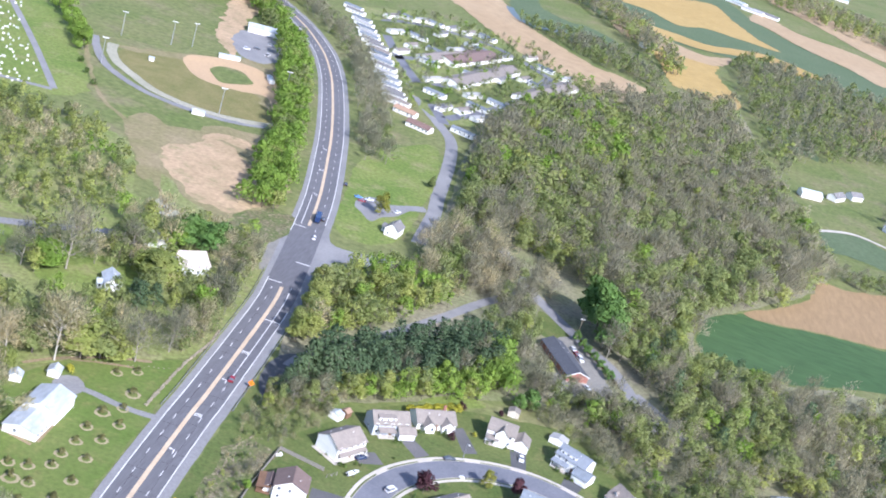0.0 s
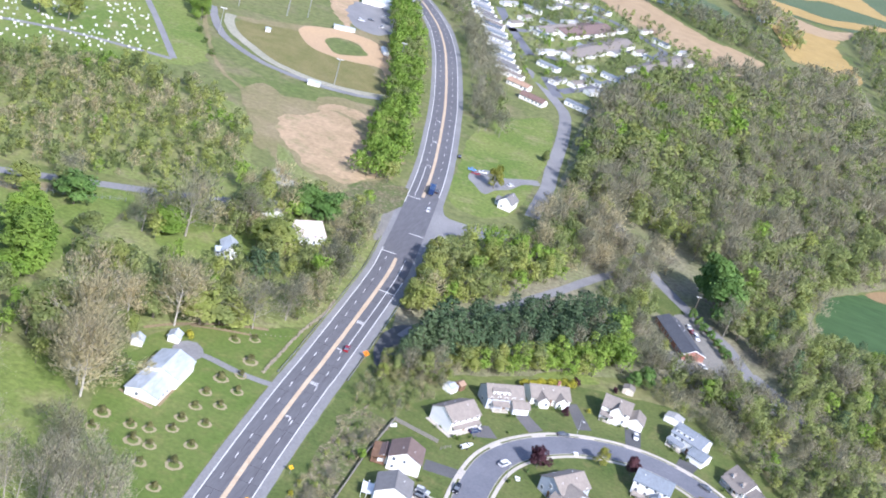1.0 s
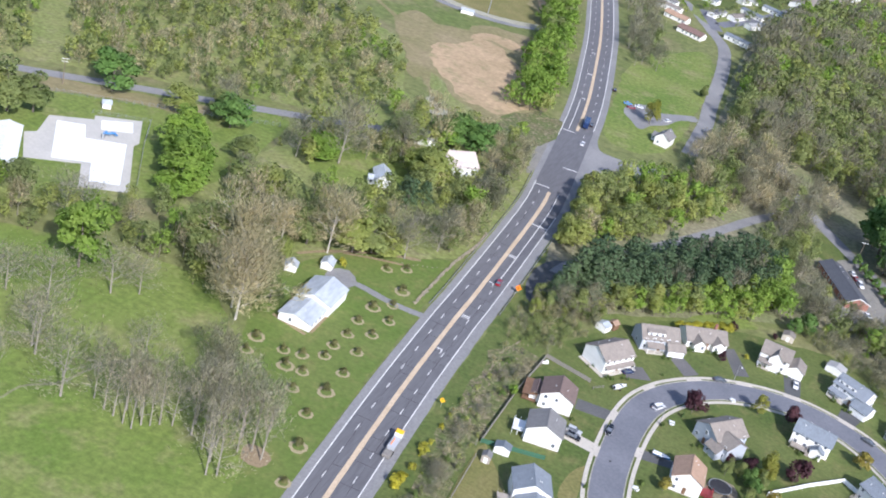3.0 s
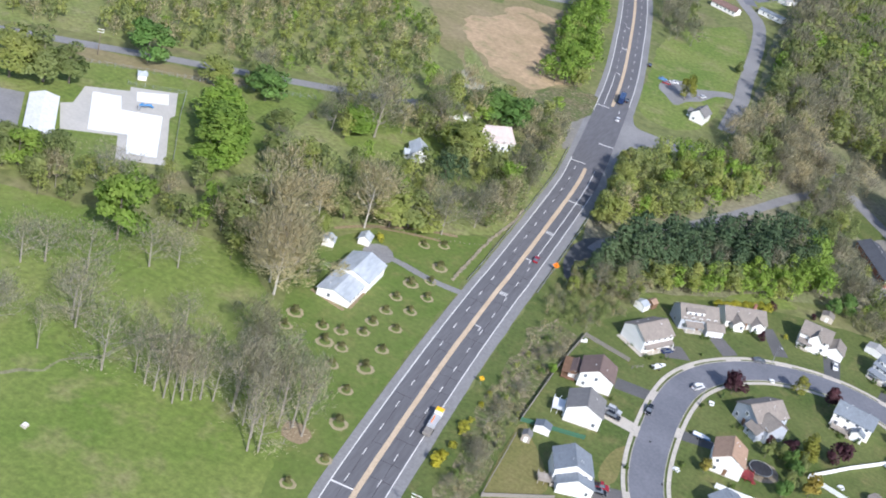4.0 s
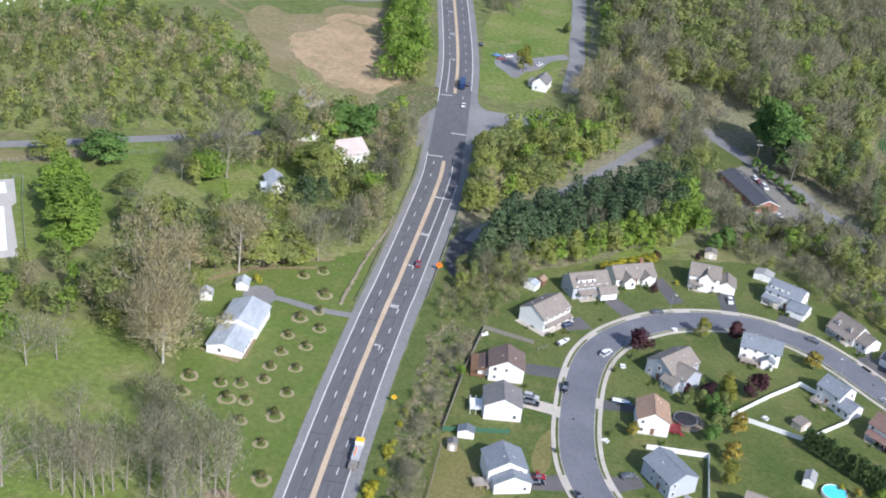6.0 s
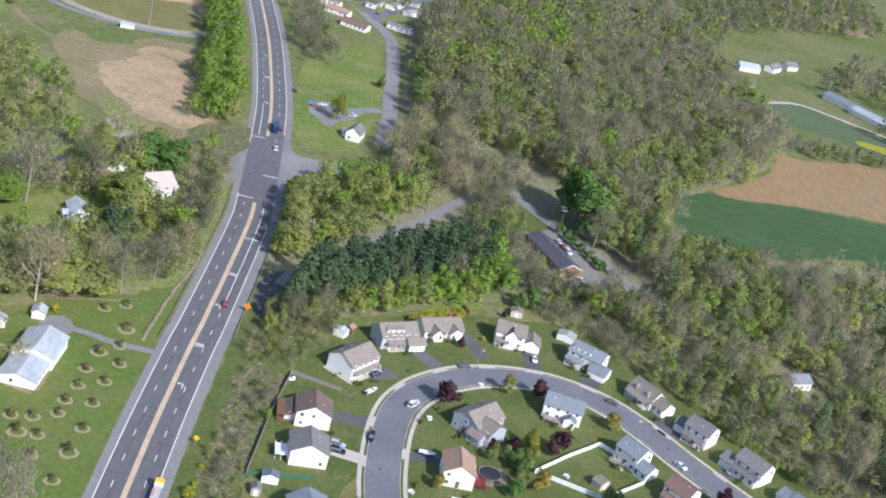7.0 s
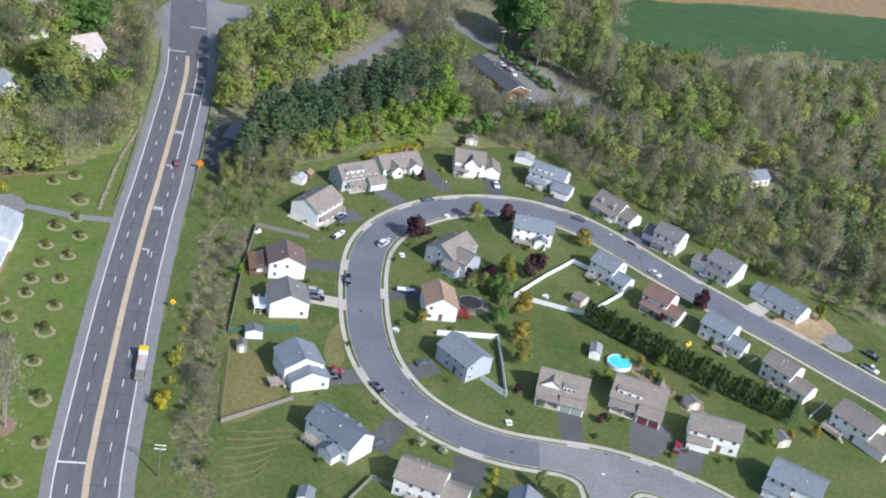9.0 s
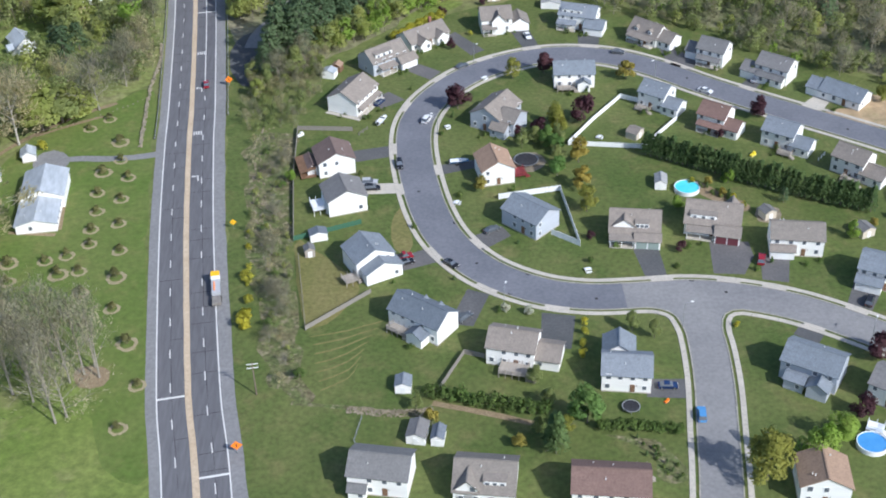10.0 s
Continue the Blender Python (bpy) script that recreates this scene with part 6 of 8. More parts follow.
def road_sign(x, y, ang, material, label, h=1.6, size=1.25):
    ob = thing("road_sign", label, "road sign", pose(x, y, 0, 0, 0, ang))
    part("post", Geo().tube((0, 0, 0), (0, 0, h + size * 0.6), 0.05, 0.05, 6), M["steel"], ob)
    s = size / math.sqrt(2) * 1.2
    g = Geo().poly([(0, -0.06, h), (s, -0.06, h + s), (0, -0.06, h + 2 * s), (-s, -0.06, h + s), (0, -0.09, h), (s, -0.09, h + s), (0, -0.09, h + 2 * s), (-s, -0.09, h + s)],
                   [(0, 1, 2, 3), (7, 6, 5, 4), (0, 4, 5, 1), (1, 5, 6, 2), (2, 6, 7, 3), (3, 7, 4, 0)])
    part("sign_plate", g, M[material], ob)
    part("sign_symbol", Geo().box(0, -0.1, h + s * 0.55, s * 0.18, 0.02, s * 0.8), M["black_net"], ob)


road_sign(18.3, -20.6, 5, "orange_sign", "orange diamond roadwork sign on the verge", 1.2, 1.5)
road_sign(4.9, 146.0, 5, "orange_sign", "orange diamond roadwork sign by the shoulder", 1.2, 1.5)
road_sign(11.8, 64.6, 5, "yellow_sign", "yellow diamond warning sign by the shoulder", 1.6, 1.1)

# swimming pool
patch("pool_deck", [(-178, 121), (-166, 132), (-168, 135), (-154.4, 146), (-144, 129.8), (-144, 126.4), (-123.8, 96.3), (-137.2, 86.2), (-147, 100.2), (-162, 88), (-158, 81.7), (-165.5, 73.5), (-168, 76), (-160.8, 86.5), (-174.6, 103.2), (-172, 107)], 0.14, M["pool_deck"], "pale concrete deck round a swimming pool", "pool deck", wob=0, closed_smooth=False, skirt=0.14)


def basin(name, pts, label):
    ob = thing(name, label, "swimming pool")
    n = len(pts)
    c = np.mean(pts, 0)
    rim = [tuple(np.array(p) + (np.array(p) - c) / np.linalg.norm(np.array(p) - c) * 0.5) for p in pts]
    part("cover", Geo().poly([(x, y, 0.19) for x, y in pts], [tuple(range(n))]), M["pool_white"], ob, "drained white pool floor")
    part("coping", Geo().poly([(x, y, 0.19) for x, y in pts] + [(x, y, 0.24) for x, y in rim] + [(x, y, 0.12) for x, y in rim], [(i, n + i, n + (i + 1) % n, (i + 1) % n) for i in range(n)] + [(n + i, 2 * n + i, 2 * n + (i + 1) % n, n + (i + 1) % n) for i in range(n)]), M["pool_deck"], ob)


basin("swimming_pool", [(-173.5, 119.8), (-165.1, 125.7), (-158.4, 117.0), (-146.2, 125.2), (-129.0, 98.2), (-137.4, 92.1), (-145.4, 103.5), (-156.2, 95.5)], "large white-painted L-shaped swimming pool")
basin("wading_pool", [(-164.0, 133.6), (-159.4, 127.4), (-150.6, 134.8), (-155.7, 142)], "small white wading pool")
slide = thing("water_slide", "blue curling water slide", "slide", pose(-153.5, 124.5, 0.2, 0, 0, 30))
part("chute", Geo().box(0, 0, 1.6, 4.4, 0.7, 0.3, 0, 0.5).box(1.6, 1.4, 1.0, 3.0, 0.7, 0.3, 0, -0.7).box(-1.5, -1.2, 2.2, 2.4, 0.7, 0.3, 0, 1.2), M["car_blue"], slide)
part("ladder", Geo().box(-2.2, -1.8, 0, 0.6, 0.8, 2.3), M["steel"], slide)
for p in ((0, 0), (1.6, 1.4), (-1.5, -1.2)):
    part("leg", Geo().tube((*p, 0), (*p, 1.7), 0.08, 0.08, 6), M["steel"], slide)
block_house("pool_house", "white pool bath-house with bright white roof", -169.0, 86.3, 35.8, 9.4, 29.6, 3.2, 1.4, "y", "siding", "bright", faces="")
patch("pool_parking", [(-200, 90), (-193.5, 95), (-186.6, 98.9), (-164.3, 67.6), (-172, 58), (-210, 62)], 0.10, M["asphalt_old"], "grey car park beside the pool", "car park", wob=0, closed_smooth=False)
patch("roadside_bank", [(-204.5, 142), (-203, 147), (-188, 155), (-173, 164), (-159, 173), (-148, 180), (-143, 176), (-150, 165), (-166, 157), (-183, 145), (-197, 135)], 0.07, M["straw_grass"], "straw-coloured bank below a road", "grass", wob=1.5)
block_house("shed", "small white pump shed by the fence", -170, 144.5, 35, 3.2, 3.4, 2.3, 0.7, "x", "siding", "white", faces="", cat="shed")


def fence(name, pts, label, material, h=1.3, post=2.4, solid=True, wires=3, cat="fence", boards=False):
    """A fence along a broken line: posts, and boards, panels or rails between them."""
    ob = thing(name, label, cat)
    pm = Geo().box(0, 0, 0, 0.14, 0.14, h + 0.1).mesh("post")
    pm.materials.append(M[material])
    for (x0, y0), (x1, y1) in zip(pts, pts[1:]):
        L, a = math.hypot(x1 - x0, y1 - y0), math.atan2(y1 - y0, x1 - x0)
        n = max(1, round(L / post))
        for i in range(n + 1):
            o = new("post", pm)
            o.parent = ob
            o.matrix_basis = pose(x0 + (x1 - x0) * i / n, y0 + (y1 - y0) * i / n, 0.05, 0, 0, math.degrees(a))
        bay = L / n
        g = Geo()
        if solid:
            k = max(4, int(bay / 0.16)) if boards else 3
            for j in range(k):
                g.box((j + 0.5 - k / 2) * bay / k, 0, 0.08, bay / k * 0.96, 0.045, h - 0.1)
            g.box(0, 0, h - 0.08, bay, 0.09, 0.09).box(0, 0, 0.1, bay, 0.09, 0.09)
        else:
            for j in range(wires):
                g.box(0, 0, h * (j + 1) / wires - 0.06, bay, 0.035 if wires > 3 else 0.06, 0.06 if wires <= 3 else 0.02)
        me = g.mesh("panel" if solid else "rail")
        me.materials.append(M[material])
        for i in range(n):
            t = (i + 0.5) / n
            o = new("panel" if solid else "rail", me)
            o.parent = ob
            o.matrix_basis = pose(x0 + (x1 - x0) * t, y0 + (y1 - y0) * t, 0.05, 0, 0, math.degrees(a))
    return ob


fence("pool_fence", [(-230, 109), (-194, 135), (-151, 166), (-119, 190)], "chain-link fence behind the pool lawn", "steel", 1.8, 3.0, False, 5)
fence("pool_fence", [(-121, 96), (-142, 130), (-152, 148), (-170, 136)], "chain-link fence round the pool", "steel", 1.6, 3.0, False, 5)
def utility_pole(x, y, ang, h=9.5, arms=2, light=False, name="utility_pole", label="wooden utility pole with crossarms"):
    ob = thing(name, label, "pole", pose(x, y, 0, 0, 0, ang))
    part("pole", Geo().tube((0, 0, 0), (0, 0, h), 0.19, 0.13, 8), M["pole_wood"], ob)
    for k in range(arms):
        arm = part("crossarm", Geo().box(0, 0, h - 0.5 - 1.1 * k, 2.6, 0.14, 0.16), M["trim"], ob)
        g = Geo()
        for u in (-1.1, -0.4, 0.4, 1.1):
            g.tube((u, 0, h - 0.34 - 1.1 * k), (u, 0, h - 0.1 - 1.1 * k), 0.07, 0.05, 5)
        part("insulator", g, M["headstone"], arm)
    return ob


utility_pole(21.4, -2.2, 5, 9.6)
utility_pole(-193, 147, 35, 11, 2)

block_house("house", "white house half hidden by trees", -67.7, 181.6, 32.0, 6.6, 9.5, 3.4, 2.3, "y", "siding", "white", extra=[(-4.2, -1.5, 3.0, 4.0, 2.4, 1.0, "x", "")], faces="se", cat="house")
block_house("barn", "barn with a broad pale pinkish roof among trees", -52.4, 220.2, 46.0, 13.4, 14.0, 4.4, 3.6, "x", "siding", "blush", faces="s", cat="barn")
block_house("house", "grey roof of a house deep in the trees", -72, 232, 20, 9, 8, 3.6, 2.4, "x", "siding", "pale", faces="", cat="house")

# large single trees of the west side
for key, x, y, sc in (("green", -131.5, 141.0, 0.9), ("green", -127.0, 133.0, 0.95), ("green", -121.5, 125.0, 0.95), ("green", -116.0, 116.5, 0.97), ("green", -112.0, 108.5, 0.85),
                      ("deep", -178.0, 158.5, 0.98), ("mid", -189.0, 111.0, 1.15), ("mid", -183.0, 118.0, 0.8), ("yellow", -198.0, 103.5, 1.1), ("yellow", -150.0, 163.5, 0.74), ("deep", -131.0, 171.0, 0.84),
                      ("mid", -138.0, 176.0, 0.7), ("bud", -141.0, 182.0, 0.7), ("mid", -112.0, 150.0, 0.6), ("mid", -97.0, 126.5, 0.72), ("yellow", -88.5, 132.0, 0.8), ("bud", -104.0, 138.0, 0.5),
                      ("green", -95.0, 177.5, 0.86), ("bud", -87.0, 181.5, 1.28), ("bud", -101.0, 172.0, 0.75), ("deep", -59.6, 241.5, 0.9), ("deep", -52.0, 243.0, 0.85), ("deep", -66.0, 239.0, 0.8), ("mid", -75.0, 214.0, 0.9),
                      ("yellow", -78.0, 224.0, 0.95), ("yellow", -53.5, 192.5, 1.05), ("yellow", -58.5, 196.0, 0.85), ("pine", -51.2, 170.0, 0.74), ("pine", -54.5, 175.0, 0.66), ("pine", -48.0, 178.0, 0.6), ("bud", -72.0, 206.0, 0.85),
                      ("syc", -71.0, 83.5, 1.32), ("syc", -64.5, 78.0, 1.0), ("syc", -56.0, 58.0, 1.2), ("syc", -60.5, 63.0, 1.08), ("bud", -62.0, 70.0, 0.8), ("mid", -54.0, 75.0, 0.42), ("syc", -70.0, 109.0, 0.82),
                      ("syc", -56.0, 116.5, 1.04), ("yellow", -50.5, 124.5, 0.98), ("mid", -45.0, 128.5, 0.85), ("bud", -34.8, 135.0, 1.0), ("mid", -64.0, 116.0, 0.8), ("yellow", -40.0, 133.0, 0.75), ("mid", -83.0, 81.5, 1.05),
                      ("deep", -86.5, 86.0, 0.7), ("bud", -76.0, 90.0, 0.9), ("bud", -28.5, 150.0, 0.8), ("mid", -160.0, 60.0, 0.75), ("green", -154.0, 58.0, 0.7), ("mid", -148.0, 66.0, 0.75), ("mid", -142.0, 58.0, 0.7)):
    tree(key, x, y, sc, wide=1.65 if key in ("green", "deep", "mid", "yellow") else 1.25)
tree("green", -105.5, 46.5, 1.3, wide=1.12)
for key, x, y, sc in (("bare", -100.1, 25.6, 0.92), ("bare", -111.7, 21.4, 0.85), ("bare", -85.4, 2.7, 0.95), ("bare", -88.5, 5.0, 0.9), ("bare", -65.1, 25.3, 0.6), ("bare", -90.2, 42.1, 0.86), ("bare", -68.9, -7.0, 1.05),
                      ("slim", -86.2, -11.5, 0.7), ("bare", -100.2, -12.4, 0.8), ("bare", -103.5, -8.0, 0.75), ("bare", -116.0, 16.0, 0.8), ("bare", -84.0, 48.0, 0.7), ("bare", -122.0, 66.0, 0.8), ("bare", -130.0, 72.0, 0.8)):
    tree(key, x, y, sc * (1.0 if key == "slim" else 1.08), wide=1.0 if key == "slim" else 1.5)
# two clumps of tall bare trees in the pasture, and a broad brown one behind them
for i, (x, y) in enumerate([(-62.1, -1.7), (-57.5, -3.6), (-54.1, -4.2), (-50.5, -5.0), (-47.6, -5.3), (-46.6, -2.3), (-44.7, -1.0), (-43.2, 1.2), (-49.0, 0.5), (-53.0, 0.2), (-40.5, 3.0),
                            (-34.6, 3.3), (-29.3, 0.3), (-23.0, -7.3), (-20.8, -5.5), (-25.0, -2.5), (-27.0, 3.5), (-31.5, 7.0), (-36.5, 8.0), (-19.2, 8.7), (-15.5, 7.3), (-17.0, 11.0), (-22.0, 6.0), (-27.8, 15.2), (-33.0, 13.5), (-24.0, 11.5)]):
    tree("bare" if i % 4 == 2 else "slim", x, y, (0.82, 0.92, 1.0, 0.98)[i % 4] * (1.0 if i < 11 else 1.12), "clump of bare trees", wide=1.0 + 0.12 * (i % 3))
for x, y, sc in ((-46.0, 31.0, 0.82), (-41.5, 28.0, 0.74)):
    tree("bud", x, y, sc, "clump of bare trees")
for x, y, sc in ((-33.5, 9.5, 0.34), (-31.0, 12.0, 0.3)):
    tree("green", x, y, sc)
patch("clump_bed", [(-22, 10), (-18, 12), (-13, 9), (-14.5, 4), (-20, 4)], 0.06, M["mulch"], "bare earth under a clump of trees", "bed", wob=1)
tagged(mesh_ob("creek", Way([(-130, -50), (-104, -36), (-88, -28), (-83, -21), (-79, -18), (-79, -12), (-76, -7), (-73, -3), (-71, 8), (-66, 18), (-58, 25)], 1.5).ribbon(-0.45, 0.45, 0.07, wob=0.5), M["litter"]), "narrow muddy creek through the pasture", "creek", kind="structure")
pst = thing("well_cover", "small white concrete well cover in the pasture", "well cover", pose(-67.9, -37.2, 0.03))
part("base", Geo().box(0, 0, 0, 1.5, 1.5, 0.5), M["concrete"], pst)
part("cap", Geo().box(0, 0.2, 0.5, 1.1, 0.9, 0.3), M["trim"], pst)

# ---- junction, lane and motel ----
block_house("roadside_house", "white gabled house with a dark roof by the junction", 6.9, 339.8, -6.0, 6.8, 9.5, 4.2, 2.6, "y", "siding", "grey", extra=[(-4.6, 1.6, 3.2, 5.0, 2.6, 1.0, "x", "")], faces="s", cat="house")
for y in (194, 203, 212, 222, 233, 244):
    px, py = HWY.at(S(y), 15.8)
    tree("mid" if y % 2 else "yellow", px, py, 0.85, "trees overhanging the highway shoulder")
tree("olive", -5.6, 358, 0.78)
tree("green", 42.5, 276.5, 0.62, wide=1.35)
tree("green", 27.0, 300.5, 0.6, wide=1.1)
tree("mid", 6, 428, 0.4)
tree("shrub", 4.5, 432, 1.6)
ob = house(106.6, 263.0, -60.0, 31.0, 10.0, 3.0, 2.0, "x", "brick", "dark", "long low brick building with dark roof and white gable trim", faces="s", door="", name="lodge", cat="building")
part("gable_trim", Geo().poly([(15.9, -5.4, 2.6), (15.9, 0, 4.9), (15.9, 5.4, 2.6), (15.9, 5.4, 3.0), (15.9, 0, 5.3), (15.9, -5.4, 3.0)], [(0, 1, 4, 5), (1, 2, 3, 4)]), M["trim"], ob, "white trim along the gable")
for x, y, sc in ((112.5, 318, 1.35), (116, 311, 1.55), (118.5, 303, 1.55), (120.5, 295, 1.35)):
    tree("deep", x, y, sc, "tall trees beside the lane", wide=1.1)
for key, x, y, sc in (("mid", 126, 306, 1.05), ("olive", 128.5, 296, 0.95), ("mid", 130, 287, 0.9), ("bud", 124, 286, 0.9)):
    tree(key, x, y, sc, "olive trees behind the lane")
for x, y, sc in ((108.9, 292.0, 0.34), (112.0, 286.8, 0.32), (115.0, 281.8, 0.34), (118.6, 277.0, 0.32), (122.2, 272.2, 0.32), (125.0, 267.5, 0.3), (127.8, 262.8, 0.3)):
    tree("deep", x, y, sc, "clipped trees behind the lodge")
for x, y, sc in ((20.5, 160, 1.15), (22.5, 166, 1.2), (24.5, 173, 1.15), (18.5, 153, 0.95), (27, 160, 1.1), (29, 168, 1.1), (16.5, 147.5, 0.7)):
    tree("pine", x, y, sc, "pines round a shaded yard")
for key, x, y, sc in (("mid", 17, 142, 0.5), ("bud", 21, 146, 0.62), ("mid", 25.5, 149.5, 0.6), ("yellow", 14.5, 137, 0.4), ("bud", 29, 153, 0.6), ("mid", 12.5, 146, 0.42), ("green", 17.5, 165, 0.5)):
    tree(key, x, y, sc, "trees below a shaded yard")
utility_pole(108.6, 295.0, 20, 10.5, 1)
tree("deep", 99.9, 208.5, 0.62)
tree("deep", 96.0, 205.5, 0.5)
tree("bud", 92, 222, 0.6)
block_house("house", "small white house hidden in the wood", 203.2, 206.0, 30.0, 9.0, 7.0, 3.4, 1.8, "x", "siding", "blue", faces="s", cat="house")
fence("yard_fence", [(110.5, 293.5), (117, 282.5), (124.5, 272), (131, 261)], "dark wooden fence along the lane", "brown_wood", 1.4, 2.5, True)

# ---- ball field and cemetery ----
def floodlight(x, y, h=15.0, ang=0):
    ob = thing("floodlight_pole", "tall sports floodlight pole", "light pole", pose(x, y, 0, 0, 0, ang), "floodlights")
    part("pole", Geo().tube((0, 0, 0), (0, 0, h), 0.28, 0.18, 8), M["steel"], ob)
    bar = part("crossbar", Geo().box(0, 0, h, 3.6, 0.2, 0.2), M["steel"], ob)
    for u in (-1.5, -0.5, 0.5, 1.5):
        part("lamp_head", Geo().box(u, -0.2, h + 0.1, 0.6, 0.45, 0.5), M["trim"], bar)


for x, y in ((-225, 507.5), (-198.2, 525), (-188.8, 538), (-122.5, 424.4), (-204.6, 439.7), (-110.4, 503)):
    floodlight(x, y, 15.5, 20)
for x, y, a, w, d, h, lab in ((-130, 411.5, 20, 7, 2.6, 2.2, "white scoreboard building behind the outfield"), (-163, 540, 30, 14, 3.2, 2.2, "low white-roofed baseball dugout"), (-127, 522, -60, 11, 3.2, 2.2, "low white-roofed baseball dugout"), (-190, 478, 20, 3, 3, 2, "small white equipment shed")):
    block_house("dugout", lab, x, y, a, w, d, h, 0.5, "x", "siding", "white", faces="", cat="shed")
block_house("field_house", "long white metal building by the ball field", -172, 634, 22, 27, 11, 4.0, 1.8, "x", "siding", "white", faces="")
for x, y in ((-275, 519), (-262, 506), (-250, 487), (-238, 473), (-223, 452), (-230, 461)):
    tree("green", x, y, 0.85, "row of trees by the cemetery")
for x, y in ((-212, 429), (-200, 413), (-188, 399)):
    tree("shrub", x, y, 1.6)
for pts in ([(-420, 650), (-298, 500), (-245, 434), (-197, 371)], [(-330, 285), (-311.5, 303), (-280, 334), (-243.8, 354), (-197, 369)]):
    tagged(mesh_ob("cemetery_road", Way(pts).ribbon(-2.0, 2.0, 0.12), M["asphalt_old"]), "grey cemetery drive", "road", kind="structure")
stones = Geo()
r = np.random.default_rng(44)
for k in range(1500):
    u, v = r.integers(0, 60), r.integers(0, 44)
    x, y = -200 - u * 4.0 + r.normal() * 0.8, 280 + v * 6.5 + u * 2.0 + r.normal() * 0.8
    if inside([(x, y)], [(-430, 330), (-315, 292), (-282, 292), (-246, 314), (-212, 352), (-206, 372), (-262, 452), (-300, 520), (-430, 640)])[0]:
        w = r.uniform(0.6, 1.3)
        stones.box(x, y, 0, w, 0.5, r.uniform(0.7, 1.4), 0, 0.6)
        stones.box(x, y, 0, w + 0.3, 0.8, 0.25, 0, 0.6)
tagged(mesh_ob("headstones", stones, M["headstone"]), "rows of pale headstones", "headstones", kind="stuff")
tree("yellow", -276, 362, 1.3)
tree("yellow", -260, 366, 1.25)

# ---- far homes beyond the junction ----
def trailer_template(roof, wall="siding"):
    ob = thing("mobile_home", "long pale mobile home in a far estate", "mobile home", pose(0, -5000, 0), "far estate homes")
    g = Geo()
    block(g, 0, 0, 17, 6.0, 2.9, 0.9, "x")
    part("wall", g, M[wall], ob)
    part("roof", roof_geo(0, 0, 17, 6.0, 2.9, 0.9, "x", 0.3, 0.15), M["roof_" + roof], ob)
    for u in (-5, -1.5, 2, 5.5):
        o = new("window", WIN)
        o.parent = ob
        o.matrix_basis = pose(u, -3.03, 0.9)
        new("pane", PANE).parent = o
    return ob


def place(ob, x, y, ang):
    return copy_thing(ob, pose(x, y, 0.02, 0, 0, ang))


temps = [trailer_template(k) for k in ("tan", "pale", "grey", "slate", "blue")]
rows = [(-153.3, 803.9, 2), (-135.2, 768.7, 1), (-123, 740.6, 1), (-113.6, 718, 2), (-100.3, 694.5, 0), (-92.4, 672.8, 1), (-84.2, 653, 2), (-73.4, 623.5, 4), (-62.8, 594, 2), (-53.3, 574, 0)]
for x, y, k in rows:
    place(temps[k], x, y, -15 + (x * 7 % 6))
    place(temps[(k + 2) % 5], x - 6, y + 13, -15 + (x * 5 % 6))
for i, (x, y) in enumerate([(-130, 836), (-119.5, 852), (-108, 860), (-96, 864), (-80.7, 871), (-66, 876), (-49, 880), (-111, 781), (-93, 789), (-82.6, 830), (-88.6, 752), (-65, 715), (-51, 666), (-40, 629), (-26.7, 600), (-14.5, 610), (-8, 631), (-0.6, 604), (-2.6, 556), (-22, 826), (-5, 859), (12.4, 833), (31.7, 822), (-42, 822), (-55, 833), (-90, 720), (-70, 760), (-60, 790), (-30, 720), (-10, 740), (4, 770), (18, 760), (-18, 660), (2, 660), (14, 690)]):
    place(temps[(i * 3) % 5], x, y, (70, -20, 60, -15, 75)[i % 5])
for t in temps:
    for o in (*t.children_recursive, t):
        bpy.data.objects.remove(o)
house(-43.3, 556, -15, 16, 7, 2.9, 1.6, "x", "siding", "orange", "white far house with orange-brown roof", faces="s", door="", name="house", cat="house")
house(-28, 534, -15, 17, 8, 2.9, 1.8, "x", "siding", "red", "far house with brick-red roof", faces="s", door="", name="house", cat="house")
for cx, cy, a, w, d, roof in ((-24, 727, 76.5, 118, 17, "tan"), (26, 747, 75.5, 104, 16, "tan"), (-46, 773, 72, 82, 22, "brown"), (-62, 745, 72, 60, 14, "tan")):
    block_house("long_building", "long low building of attached units in a far estate", cx, cy, a, w, d, 3.4, 2.4, "x", "siding", roof, faces="")
patch("estate_paving", [(-160, 820), (-110, 900), (-30, 905), (45, 830), (38, 720), (0, 590), (-30, 575), (-80, 670), (-120, 750)], 0.10, M["glade"], "grassy plots of a far estate", "lawn", wob=6)
for pts in ([(-18, 566), (-46, 625), (-80, 690), (-112, 760), (-128, 815), (-100, 850), (-40, 862), (20, 812)], [(-20, 580), (0, 640), (14, 720), (20, 812)], [(-60, 640), (-30, 690), (-34, 760), (-60, 815), (-100, 850)], [(-90, 700), (-60, 740), (-34, 760), (16, 770)]):
    tagged(mesh_ob("estate_street", Way(pts).ribbon(-4, 4, 0.14), M["asphalt_mid"]), "grey street of a far estate", "street", kind="structure")
for pts in ([(-90, 760), (-60, 800), (-75, 850), (-110, 830)], [(-60, 640), (-40, 660), (-20, 640), (-40, 600)], [(-10, 650), (10, 700), (0, 760), (-14, 720)], [(-140, 790), (-120, 820), (-100, 800), (-118, 760)], [(-40, 840), (-10, 850), (-12, 800), (-36, 790)]):
    patch("estate_green", pts, 0.16, M["lawn"], "green plot between far homes", "lawn", wob=4)
